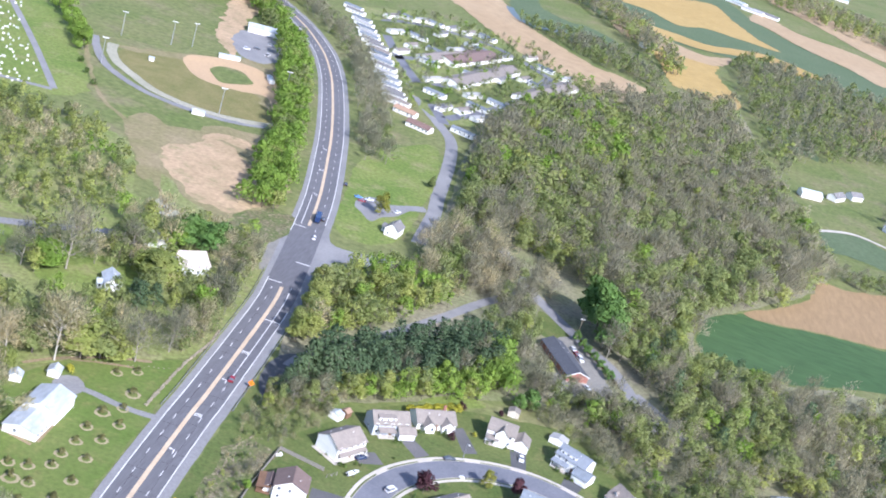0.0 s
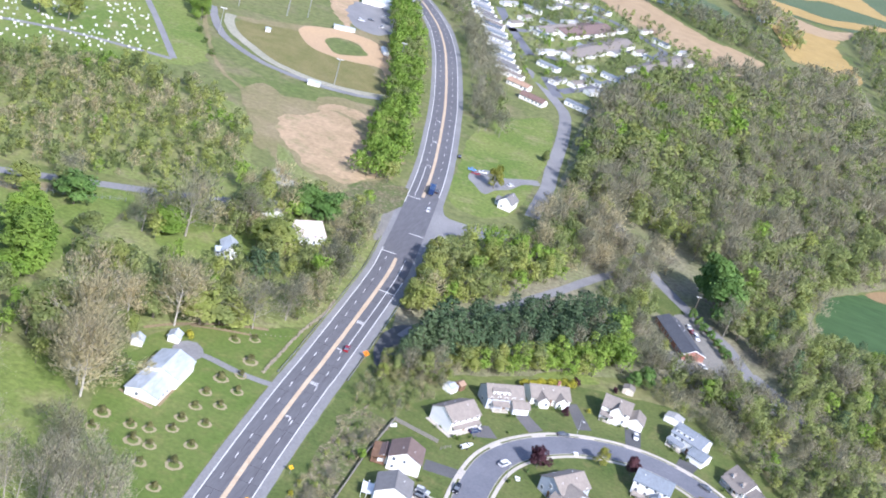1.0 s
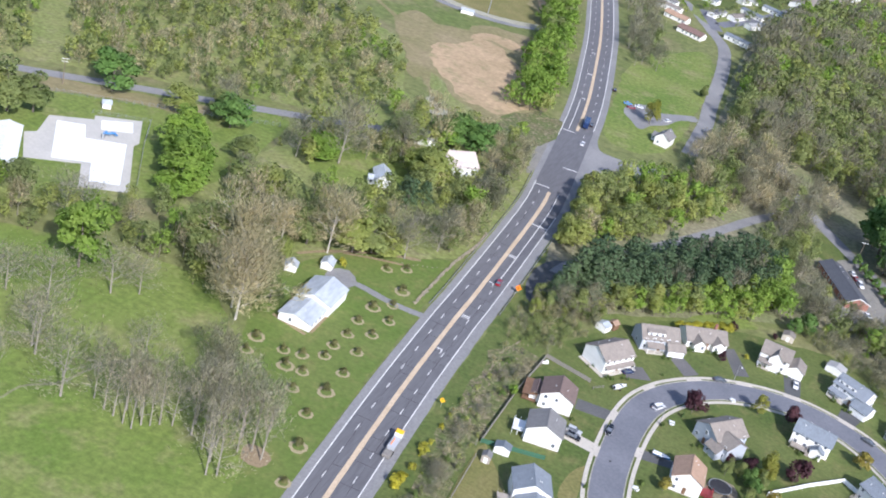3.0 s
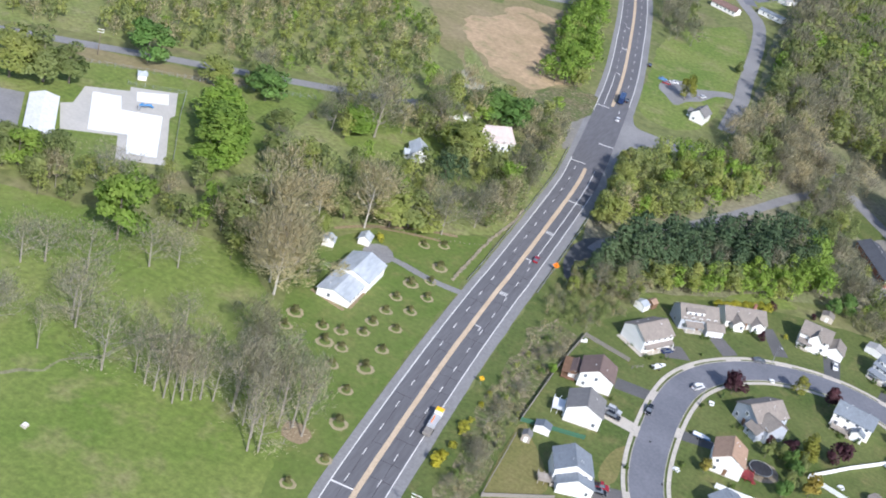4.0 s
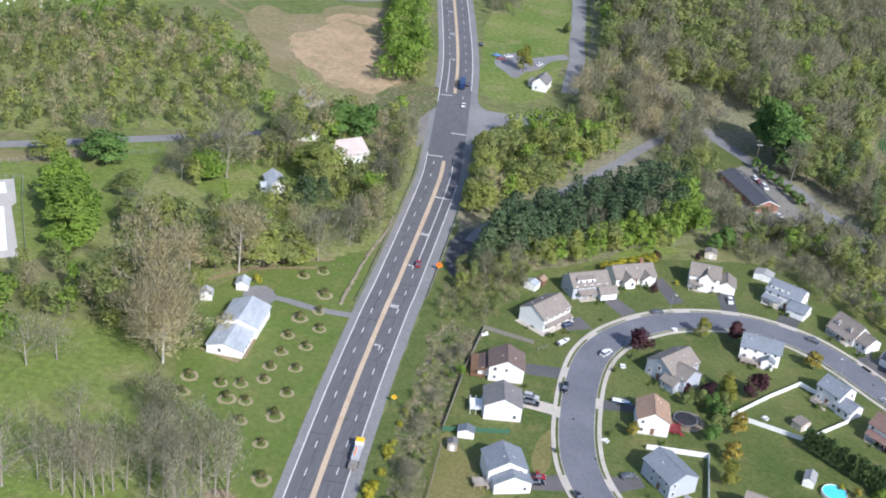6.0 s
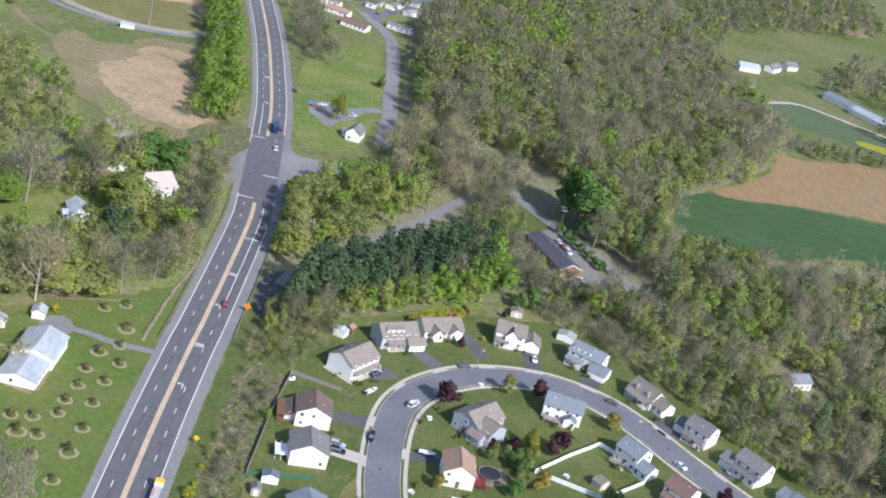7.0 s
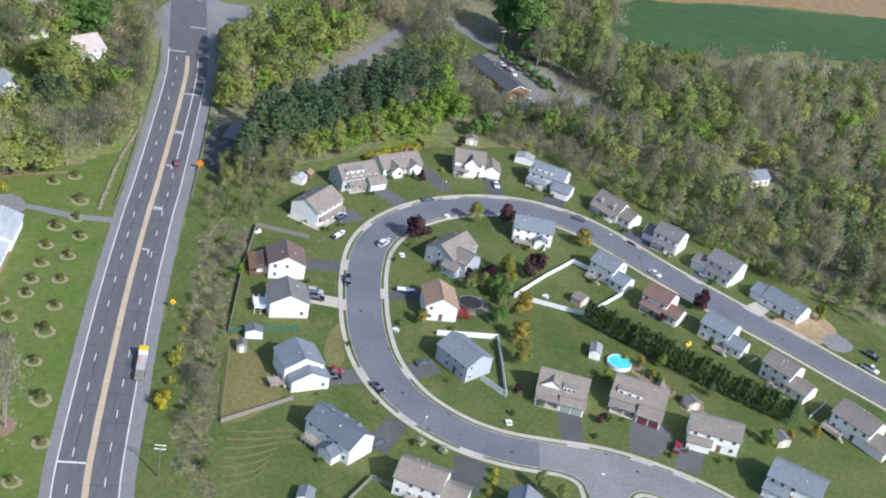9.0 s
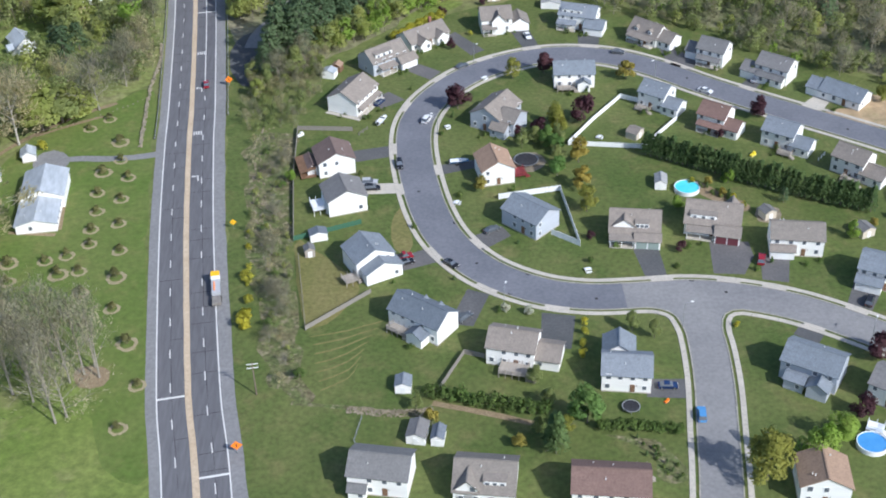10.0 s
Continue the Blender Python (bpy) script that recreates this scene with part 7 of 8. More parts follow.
# farms
for cx, cy, a, w, d, roof, lab in ((240, 714, 20, 17, 9, "white", "white farm building in a far clearing"), (262, 735, 60, 16, 8, "grey", "grey-roofed far farm building"), (278, 757, 40, 12, 8, "grey", "small white far farmhouse"), (318, 672, -48, 60, 11, "blue", "long farm shed with pale blue-grey roof"), (328, 655, -48, 44, 10, "white", "long white farm shed among trees"), (345, 640, -48, 16, 10, "tan", "tan-roofed white farmhouse among trees"),
                                   (150, 1815, -30, 34, 14, "white", "white far farm building"), (175, 1775, -30, 44, 14, "white", "long white far barn"), (205, 1730, -20, 34, 12, "pale", "pale grey far barn"), (226, 1735, -20, 40, 10, "grey", "dark grey far barn"), (85, 1120, 40, 20, 9, "white", "white far farmhouse among trees"), (245, 2440, 0, 60, 20, "white", "white far works building"), (370, 2390, 0, 70, 22, "white", "white far works building")):
    block_house("farm_building", lab, cx, cy, a, w, d, 3.6, 2.4, "x", "siding", roof, faces="")
tagged(mesh_ob("farm_track", Way([(222, 606), (228, 613), (243, 630), (269, 651), (292, 645), (312, 635), (380, 600)]).ribbon(-2, 2, 0.25), M["concrete"]), "pale farm track", "track", kind="structure")
patch("mustard_strip", [(300, 588), (312, 598), (345, 586), (342, 572)], 0.3, M["leaf_gold"], "bright yellow flowering strip", "field", wob=3)

for i in range(15):                                    # bright clipped hedge along the back of the gardens
    u = i / 14
    tree("gold", 58.5 + 17.0 * u, 171.5 + 15.0 * u + 1.2 * math.sin(3.1 * u), 1.0 + 0.12 * (i % 3), "bright hedge", "hedge_shrub", wide=1.25)["label"] = "yellow-green hedge shrub behind a house"
tree("red", 76.0, 188.4, 0.6)

# ---- estate gardens ----
LAID = []


def driveway(pts, material="asphalt_drive", label="dark asphalt driveway"):
    LAID.append(1)
    patch("driveway", pts, 0.076 + 0.0025 * (len(LAID) % 5), M[material], label, "driveway", wob=0, closed_smooth=False)
    mid = min(((p[0] + q[0]) / 2, (p[1] + q[1]) / 2) for p, q in [min(zip(pts, pts[1:] + pts[:1]), key=lambda e: np.linalg.norm(STREET.p - (np.array(e[0]) + e[1]) / 2, axis=1).min())])
    gap = np.linalg.norm(STREET.p - mid, axis=1)
    if gap.min() < 11:
        k = int(gap.argmin())
        side = 1 if np.dot(np.array(mid) - STREET.p[k], STREET.n[k]) > 0 else -1
        tagged(mesh_ob("driveway_apron", STREET.ribbon(min(side * 4.95, side * 6.2), max(side * 4.95, side * 6.2), 0.21, STREET.s[k] - 2.7, STREET.s[k] + 2.7, thick=0.15, step=1.3), M["concrete"]), "pale concrete apron across the kerb", "driveway", kind="structure")


for pts in ([(49.5, 132), (53, 125.6), (60.5, 130.4), (55.6, 136)], [(60.5, 151.0), (65.0, 154.5), (73.0, 147.5), (69.0, 142.4)], [(76, 172.6), (79.4, 175.5), (88.2, 161.0), (83.5, 157.5)], [(98.4, 173), (104.4, 175.2), (106.4, 162.0), (101, 161.0)], [(120.4, 168), (127.6, 166), (125.8, 158.6), (119.4, 159.6)], [(145.5, 154.5), (150.6, 154.5), (150.2, 144.5), (146.2, 146.0)], [(146.3, 144.5), (152.5, 151.7), (156.5, 143.8), (152.0, 138.0)], [(164.3, 126.0), (171.0, 133.5), (173.0, 129), (167.6, 121.5)], [(43.8, 101.4), (55.5, 103.2), (55.8, 97.2), (44.8, 95.2)], [(55.2, 46.8), (63.6, 50.8), (66.2, 44.4), (55.6, 41.0)],):
    driveway(pts)
for pts in ([(66.5, 18.6), (72.2, 32), (77.4, 29.2), (72.4, 17.2)], [(116.2, 44.5), (122.8, 43.5), (122.6, 31.5), (117.2, 31.5)], [(136.5, 46), (146.5, 44.5), (146.2, 38), (142, 30.8), (134.4, 32.0)], [(148.0, 38.5), (155.2, 37), (152.0, 26.4), (145.8, 28.2)], [(67.5, 90.6), (79.6, 92.7), (80, 88.6), (68, 85.4)], [(73.0, 53.5), (83.5, 58.5), (85.5, 53.8), (75.6, 46.6)], [(89.4, 20.8), (97.4, 18.6), (94.6, 6.5), (87.6, 8.0)], [(109.5, -5.6), (119.0, -6.4), (117.6, -12.8), (109.0, -11.6)], [(150.4, 10.6), (155.2, 6.6), (152.2, 2.6), (147.4, 6.6)], [(168, 25), (173, 20), (168.6, 13.4), (163.6, 16.8)],):
    driveway(pts)
driveway([(46, 83.4), (56.6, 82.7), (57.2, 77.4), (46.6, 78.0)], "concrete", "pale concrete driveway")
driveway([(178.5, 111.0), (188.2, 119.8), (190.0, 114.2), (183.2, 105.5)], "concrete", "pale concrete driveway")
patch("new_lot_soil", [(185, 107), (190, 110), (197, 109), (203.4, 116.6), (210, 108), (204, 99), (195, 97), (187, 100)], 0.07, M["bare_soil"], "bare tan soil on a building lot", "soil", wob=1.5)
patch("rubble_heap", [(203.3, 101.4), (209.2, 105.1), (213.3, 99.9), (209.2, 95.6), (204.6, 96.4)], 0.09, M["shoulder"], "spread heap of grey gravel", "gravel", wob=1)
patch("dry_lawn", [(55.0, 66), (57.4, 70), (59.5, 52), (56, 48.8), (53.5, 56)], 0.065, M["lawn_dry"], "dry yellowish lawn patch", "lawn", wob=0.8)
patch("dry_lawn", [(28.6, 56), (33, 54), (45, 35), (32.5, 21)], 0.062, M["lawn_dry"], "yellowing back lawn inside a fence", "lawn", wob=0.8)
for k in range(7):
    patch("mown_ridge", [(34 + k * 0.4, 17 - k * 3.2), (42, 18.5 - k * 2.9), (50 - k, 21 - k * 2.6), (50 - k, 21.5 - k * 2.6), (42, 19.1 - k * 2.9), (34 + k * 0.4, 17.6 - k * 3.2)], 0.066, M["lawn_dry"], "pale strip of cut grass", "lawn", wob=0.6)
patch("yellow_bank", [(60, 181), (70, 186), (84, 198), (80, 202), (64, 191)], 0.07, M["lawn_bright"], "bright yellow-green grass bank", "lawn", wob=1)
patch("tramp_patio", [(90, 86), (95, 84.5), (99.5, 89), (97, 95), (91, 94)], 0.07, M["gravel"], "gravel patio round a trampoline", "patio", wob=0.5)
patch("gazebo_patio", [(151.8, 53.5), (156.9, 53.1), (158.5, 58.9), (152.8, 59.7)], 0.068, M["gravel"], "pale gravel patio round a gazebo", "patio", wob=0.5)
patch("pool_bed", [(139, 75), (145, 69), (151, 61), (149, 58.5), (143, 63), (138, 70)], 0.075, M["mulch"], "brown mulched flower bed", "bed", wob=0.8)
patch("garden_bed", [(97.4, -22.8), (103.6, -26.1), (107.0, -31.0), (106.6, -35.8), (109.5, -38.2), (113.0, -36.9), (112.4, -32.8), (109.8, -28.0), (108.2, -25.0), (101.1, -23.2)], 0.075, M["brush"], "curved mulch bed with low plants", "bed", wob=0.5)

fence("white_fence", [(84.0, 71.4), (101.3, 73.9), (102.8, 47.2), (96.2, 53.2)], "tall white vinyl privacy fence", "vinyl", 1.8, 2.4)
fence("white_fence", [(131.8, 120.4), (126.9, 123.4), (117.5, 112.0), (107.0, 97.6), (128.3, 93.2), (141.4, 108.4)], "white vinyl fence round a back garden", "vinyl", 1.6, 2.4)
fence("picket_fence", [(176.0, 81.0), (178.6, 83.6)], "white picket fence section", "vinyl", 1.2, 2.0, False)
fence("picket_fence", [(188.5, 58.0), (195.0, 66.0)], "white picket fence section", "vinyl", 1.2, 2.0, False)
fence("wood_fence", [(44, 113.0), (27.6, 115.5), (27.0, 90), (28.0, 57.5)], "dark weathered wooden fence behind gardens", "fence_grey", 1.5, 2.4)
fence("green_fence", [(28.0, 57.5), (46.0, 63.5)], "dark green privacy fence", "green_paint", 1.6, 2.4)
fence("wood_fence", [(29.5, 50), (32.0, 20.0)], "dark wooden boundary fence", "fence_grey", 1.4, 2.4, False, 3)
fence("wood_fence", [(32.0, 19.8), (48.0, 32.8)], "grey split-board garden fence", "fence_grey", 1.4, 2.2)
fence("wood_fence", [(69.4, 7.2), (63.0, -4.6)], "grey wooden garden fence", "fence_grey", 1.5, 2.2)
fence("wood_fence", [(69.4, 7.2), (74, 5.2)], "grey wooden garden fence", "fence_grey", 1.5, 2.2)
fence("wire_fence", [(45.1, -12.6), (43.4, -19.5), (45, -25)], "low wire garden fence", "steel", 1.1, 2.4, False, 4)
fence("wood_fence", [(148.0, 88.5), (158.0, 78.0)], "grey wooden garden fence", "fence_grey", 1.2, 2.4, False, 2)
fence("wood_fence", [(48.5, 113.4), (46.0, 110.0)], "grey rail fence beside a lawn", "fence_grey", 1.1, 2.4, False, 2)

# hedges


def hedge(x0, y0, x1, y1, n, s, label="dense dark green conifer hedge tree", key="conifer"):
    for i in range(n):
        t = i / max(1, n - 1)
        ob = tree(key, x0 + (x1 - x0) * t + rng.normal() * 0.12, y0 + (y1 - y0) * t + rng.normal() * 0.12, s * rng.uniform(0.88, 1.1), "hedge conifers")
        ob["label"] = label


hedge(128.5, 90.0, 156.0, 70.5, 22, 1.5)
hedge(157.5, 69.3, 182.0, 54.6, 19, 1.5)
hedge(60.0, -6.2, 85.5, -15.0, 15, 1.45, "rounded green bush of a dense hedge row", "shrub")
tagged(mesh_ob("mulch_strip", Way([(61.0, -9.0), (72, -13.2), (83, -17.6)]).ribbon(-0.9, 0.7, 0.075, wob=0.4), M["mulch"]), "tan mulch strip below a hedge", "bed", kind="structure")
tagged(mesh_ob("soil_edge", Way([(29.3, -5.8), (37, -7.6), (44.3, -9.2), (56, -11.4), (61, -9.6)]).ribbon(-0.6, 0.6, 0.074, wob=0.6), M["brush"]), "ragged soil edge between lawns", "bed", kind="structure")
hedge(101.0, -20.6, 113.6, -23.4, 11, 1.15, "rounded green bush of a dense hedge row", "shrub")
hedge(86.4, -25.0, 86.6, -27.4, 2, 2.0, "tall green conifer at a hedge corner")
hedge(97.0, -21.0, 100.0, -21.4, 3, 1.15, "rounded green bush of a dense hedge row", "shrub")
for i in range(16):
    t = i / 15
    tree("shrub" if i % 3 else "conifer", 104.5 + 6.5 * t + rng.normal() * 1.2, -25.6 - 11 * t + rng.normal() * 1.0, 0.4 if i % 3 else 0.28, "bed shrubs")

# garden trees and shrubs
for key, x, y, sc in (("red", 76.5, 122.6, 1.25), ("olive", 95.4, 140.0, 0.46), ("red", 105.6, 142.4, 1.1), ("amber", 130.9, 135.6, 1.0), ("red", 112.8, 110.2, 1.3), ("olive", 105.0, 109.0, 0.5), ("olive", 104.5, 103.5, 0.62), ("red", 99.2, 104.2, 0.85), ("amber", 108.6, 88.1, 1.05), ("amber", 107.2, 74.5, 1.0), ("olive", 107.0, 63.0, 0.5), ("red", 165.6, 106.6, 0.95), ("amber", 79.4, 75.4, 0.72), ("mid", 97.0, 99.5, 0.36), ("mid", 93.4, 97.4, 0.33), ("deep", 100.6, 97.6, 0.42), ("deep", 103.0, 93.0, 0.40), ("mid", 102.6, 87.0, 0.38), ("deep", 101.6, 81.4, 0.42), ("mid", 104.4, 98.0, 0.38), ("deep", 94.4, -18.4, 0.66), ("mid", 83.3, -20.7, 0.26), ("mid", 84.4, -4.8, 0.3), ("amber", 60.5, -15.6, 0.6), ("olive", 128.6, -39.0, 0.85), ("green", 140.0, -35.2, 0.6), ("green", 147.0, -29.0, 0.5), ("mid", 131.6, -31.0, 0.36),):
    tree(key, x, y, sc)
for key, x, y, sc in (("red", 154.2, -22.2, 0.85), ("red", 164.5, -3.8, 1.25), ("olive", 89.5, -21.0, 0.3), ("mid", 57.3, -10.4, 0.28), ("amber", 78.6, -24.5, 0.55), ("red", 77.4, 163.0, 0.55), ("red", 93.0, 105.0, 0.55), ("green", 26.2, 86.6, 0.24), ("red", 128.0, 42.0, 0.5), ("red", 90.5, 195.5, 0.4), ("red", 151.4, 97.0, 0.45), ("mid", 109.8, 20.0 - 8.5, 0.3), ("mid", 114.6, 8.5, 0.28), ("green", 173.5, 43.0, 0.28), ("amber", 188, 50, 0.5), ("amber", 180.5, 47.5, 0.45), ("red", 106.0, 50.0, 0.4), ("olive", 53, 149.5, 0.2), ("mid", 48.5, 141, 0.2), ("pine", 160.5, 61.5, 0.3), ("green", 148.0, 72.5, 0.26), ("mid", 170, 132, 0.25), ("olive", 205, 112, 0.4), ("mid", 86.5, -12.2, 0.28), ("green", 131.5, 62.0, 0.24),):
    tree(key, x, y, sc)
for x, y in ((99.1, 15.2), (98.5, 11.6), (97.6, 7.5), (96.7, 3.9)):
    tree("gold", x, y, 0.8, "golden shrub row")["label"] = "rounded golden-yellow shrub in a garden row"
for key, x, y, sc in (("gold", 134.8, 10.9, 0.6), ("gold", 147.5, 65.0, 0.7), ("amber", 142.0, 71.5, 0.45), ("amber", 145, 66.5, 0.42), ("gold", 149.5, 61.0, 0.6), ("gold", 16.0, 42.1, 1.1), ("gold", 17.1, 22.7, 1.5), ("gold", 17.8, 31.8, 0.9), ("gold", 17.6, 25.6, 1.2), ("gold", 84.5, 172.5, 0.7), ("gold", 66, 20, 0.01 + 0.4)):
    tree(key, x, y, sc)
for i in range(70):                                   # foundation planting and front-bed shrubs
    base = [(40.5, 121.5), (48, 119), (52, 123), (60, 147.5), (66, 160), (72, 164), (90, 170.5), (97, 171), (116, 169), (121, 166), (138, 157), (146, 149.5), (160, 137.5), (172, 123.5), (189, 108), (132, 112.5), (147, 98), (164, 86), (180, 70), (82, 104.5), (86, 102), (93, 103), (112, 127.5), (117.5, 128), (86.5, 50), (112, 45.5), (131, 44), (134, 44), (150.5, 35), (158, 33), (162, 34.5), (46, 98.5 - 11), (47.8, 70), (54, 36), (52, 24), (57, 10.5), (84.5, -1.5), (104, 39.5), (126, 35.5), (145.5, 32.5), (75, 118), (70.2, 108), (73.6, 74), (88.5, 74.5), (69, 36), (60, 60), (79, 22.5), (86, 21), (65, 26), (63, 137)][i % 50]
    k = i // 50
    tree("shrub" if i % 4 else "conifer", base[0] + 1.7 * k + rng.normal() * 0.4, base[1] + 1.3 * k + rng.normal() * 0.4, (0.45 + 0.35 * rng.random()) * (1 if i % 4 else 0.6), "garden shrubs")
for x, y in ((80.6, 22.3), (86.2, 20.6)):
    tree("blossom", x, y, 0.95)


# sheds and yard things
def shed(x, y, a, w, d, wall, roof, label, h=2.2):
    ob = thing("garden_shed", label, "shed", pose(x, y, 0.05, 0, 0, a), "garden sheds")
    g = Geo()
    block(g, 0, 0, w, d, h, 0.8, "y")
    part("wall", g, M[wall], ob)
    part("roof", roof_geo(0, 0, w, d, h, 0.8, "y", 0.18, 0.1), M["roof_" + roof], ob)
    o = new("door", SHED_DOOR)
    o.parent = ob
    o.matrix_basis = pose(0, -d / 2 - 0.04, 0.02) @ Matrix.Diagonal((1, 1, 0.85, 1))


for a in ((54.8, -3.2, -6, 3.6, 3.8, "siding", "blue", "white garden shed with pale blue roof"), (57.3, -19.0, -14, 4.2, 5.4, "siding", "grey", "white garden shed with grey roof"), (61.7, -20.5, -11, 2.8, 4.2, "siding", "slate", "small white shed with slate roof"), (34.6, 58.0, 10, 4.6, 3.0, "siding", "slate", "white garden shed against a green fence"), (32.4, 50.9, 10, 2.6, 2.6, "deck_wood", "grey", "small grey wooden shed"),
          (127.1, 100.4, 50, 4.4, 3.6, "siding_tan", "tan", "tan garden shed inside a white fence"), (129.3, 73.6, -10, 3.2, 4.8, "siding", "pale", "white shed beside a round pool"), (154.3, 55.5, 20, 3.4, 3.4, "siding_tan", "grey", "small garden gazebo with a grey roof"), (177.0, 45.0, 20, 4.0, 4.0, "siding_tan", "grey", "white garden shed with grey roof"), (94.9, 200.0, 2, 4.4, 3.8, "siding_tan", "tan", "tan garden shed behind a house"),
          (114.4, 191.5, -12, 6.6, 4.6, "siding", "pale", "pale low shed behind a house"), (37.0, 148.6, -20, 4.2, 3.4, "siding", "white", "small white shed with a bright roof"), (39.5, 152.4, -20, 3.0, 3.0, "brown_wood", "orange", "small brown playhouse with orange roof")):
    shed(*a)
# attached odds and ends: brown lean-to, white deck, red deck
deckless = thing("timber_porch", "brown timber lean-to beside a white house", "porch", pose(30.6, 92.0, 0.05, 0, 0, 11.6))
part("floor", Geo().box(0, 0, 0.4, 4.4, 9.0, 0.15), M["brown_wood"], deckless)
for px, py in ((-2, -4.2), (2, -4.2), (-2, 0), (-2, 4.2), (2, 4.2)):
    part("post", Geo().box(px, py, 0, 0.15, 0.15, 2.6), M["brown_wood"], deckless)
part("lean_roof", Geo().poly([(-2.4, -4.6, 2.4), (2.3, -4.6, 3.2), (2.3, 4.6, 3.2), (-2.4, 4.6, 2.4), (-2.4, -4.6, 2.28), (2.3, -4.6, 3.08), (2.3, 4.6, 3.08), (-2.4, 4.6, 2.28)], [(0, 1, 2, 3), (7, 6, 5, 4), (0, 4, 5, 1), (1, 5, 6, 2), (2, 6, 7, 3), (3, 7, 4, 0)]), M["brown_wood"], deckless)
wd = thing("white_deck", "white-railed raised deck beside a house", "deck", pose(34.4, 71.4, 0.05, 0, 0, 13.5))
deck(wd, 0, 0, 3.6, 5.6, 2.0, M["vinyl"])
rd = thing("red_deck", "dark red timber deck beside a house", "deck", pose(90.6, 83.6, 0.05, 0, 0, 8))
deck(rd, 0, 0, 4.0, 4.6, 0.9, M["red_plastic"])
aw = thing("white_awning", "white flat awning behind a house", "awning", pose(163.4, 46.6, 0.05, 0, 0, -11.5))
part("roof", Geo().box(0, 0, 2.6, 5.0, 2.6, 0.12), M["trim"], aw)
for px in (-2.3, 2.3):
    for py in (-1.1, 1.1):
        part("post", Geo().box(px, py, 0, 0.12, 0.12, 2.6), M["trim"], aw)


def round_pool(x, y, r, material, label, h=1.2, sx=1.0):
    ob = thing("swimming_pool", label, "pool", pose(x, y, 0.06) @ Matrix.Diagonal((sx, 1, 1, 1)))
    n = 28
    ring = [(math.cos(2 * math.pi * i / n), math.sin(2 * math.pi * i / n)) for i in range(n)]
    pts = [(c * q, s * q, z) for q, z in ((r, 0), (r, h), (r - 0.18, h), (r - 0.18, h - 0.18)) for c, s in ring]
    part("wall", Geo().poly(pts, [(k * n + i, k * n + (i + 1) % n, (k + 1) * n + (i + 1) % n, (k + 1) * n + i) for k in range(3) for i in range(n)]), M["vinyl"], ob, "white pool wall and rim")
    part("water", Geo().poly([(c * (r - 0.17), s * (r - 0.17), h - 0.2) for c, s in ring], [tuple(range(n))]), M[material], ob, "clear bright water")


round_pool(136.0, 70.4, 3.5, "water", "round turquoise above-ground swimming pool", 1.2, 1.0)
round_pool(153.2, -31.2, 3.3, "water_blue", "round blue above-ground swimming pool")
pd = thing("pool_deck_steps", "white timber deck beside a small pool", "deck", pose(155.4, -26.8, 0.05, 0, 0, -30))
deck(pd, 0, 0, 3.6, 3.0, 1.2, M["vinyl"])


def trampoline(x, y, r, label):
    ob = thing("trampoline", label, "trampoline", pose(x, y, 0.06))
    n = 22
    ring = [(math.cos(2 * math.pi * i / n), math.sin(2 * math.pi * i / n)) for i in range(n)]
    part("mat", Geo().poly([(c * (r - 0.22), s * (r - 0.22), 0.9) for c, s in ring], [tuple(range(n))]), M["black_net"], ob, "black jumping mat")
    part("rim", Geo().poly([(c * q, s * q, z) for q, z in ((r - 0.22, 0.91), (r, 0.94), (r, 0.8)) for c, s in ring], [(k * n + i, k * n + (i + 1) % n, (k + 1) * n + (i + 1) % n, (k + 1) * n + i) for k in range(2) for i in range(n)]), M["steel"], ob)
    for i in range(0, n, 4):
        part("leg", Geo().tube((ring[i][0] * r * 0.96, ring[i][1] * r * 0.96, 0), (ring[i][0] * r * 0.96, ring[i][1] * r * 0.96, 0.85), 0.05, 0.05, 5), M["steel"], ob)


trampoline(93.7, 89.8, 3.6, "large round black trampoline with pale rim")
trampoline(104.7, -15.0, 2.05, "round black trampoline on a lawn")


def lamp_post(x, y, ang, h=7.0):
    ob = thing("street_lamp", "slim grey street lamp with a curved arm", "street lamp", pose(x, y, 0.1, 0, 0, ang), "street lamps")
    part("pole", Geo().tube((0, 0, 0), (0, 0, h), 0.1, 0.07, 8), M["steel"], ob)
    part("arm", Geo().tube((0, 0, h - 0.05), (1.4, 0, h + 0.35), 0.05, 0.04, 6), M["steel"], ob)
    part("lamp_head", Geo().box(1.7, 0, h + 0.28, 0.8, 0.35, 0.16), M["trim"], ob)


for x, y, a in ((80.4, 22.6, 70), (122.2, 12.2, 0), (164.0, 1.0, 60), (69.4, 108.0, 180), (139.8, 134.0, 220), (84, 152.6, 300)):
    lamp_post(x, y, a)


def playset(x, y, a):
    ob = thing("garden_bench", "white garden table and seats on a lawn", "garden furniture", pose(x, y, 0.06, 0, 0, a))
    part("tabletop", Geo().box(0, 0, 0.68, 1.7, 0.9, 0.06), M["vinyl"], ob)
    for px, py in ((-0.7, -0.3), (0.7, -0.3), (0.7, 0.3), (-0.7, 0.3)):
        part("leg", Geo().box(px, py, 0, 0.08, 0.08, 0.68), M["vinyl"], ob)
    for py in (-0.85, 0.85):
        part("seat", Geo().box(0, py, 0.42, 1.6, 0.35, 0.06).box(0, py, 0, 1.2, 0.08, 0.42), M["vinyl"], ob)


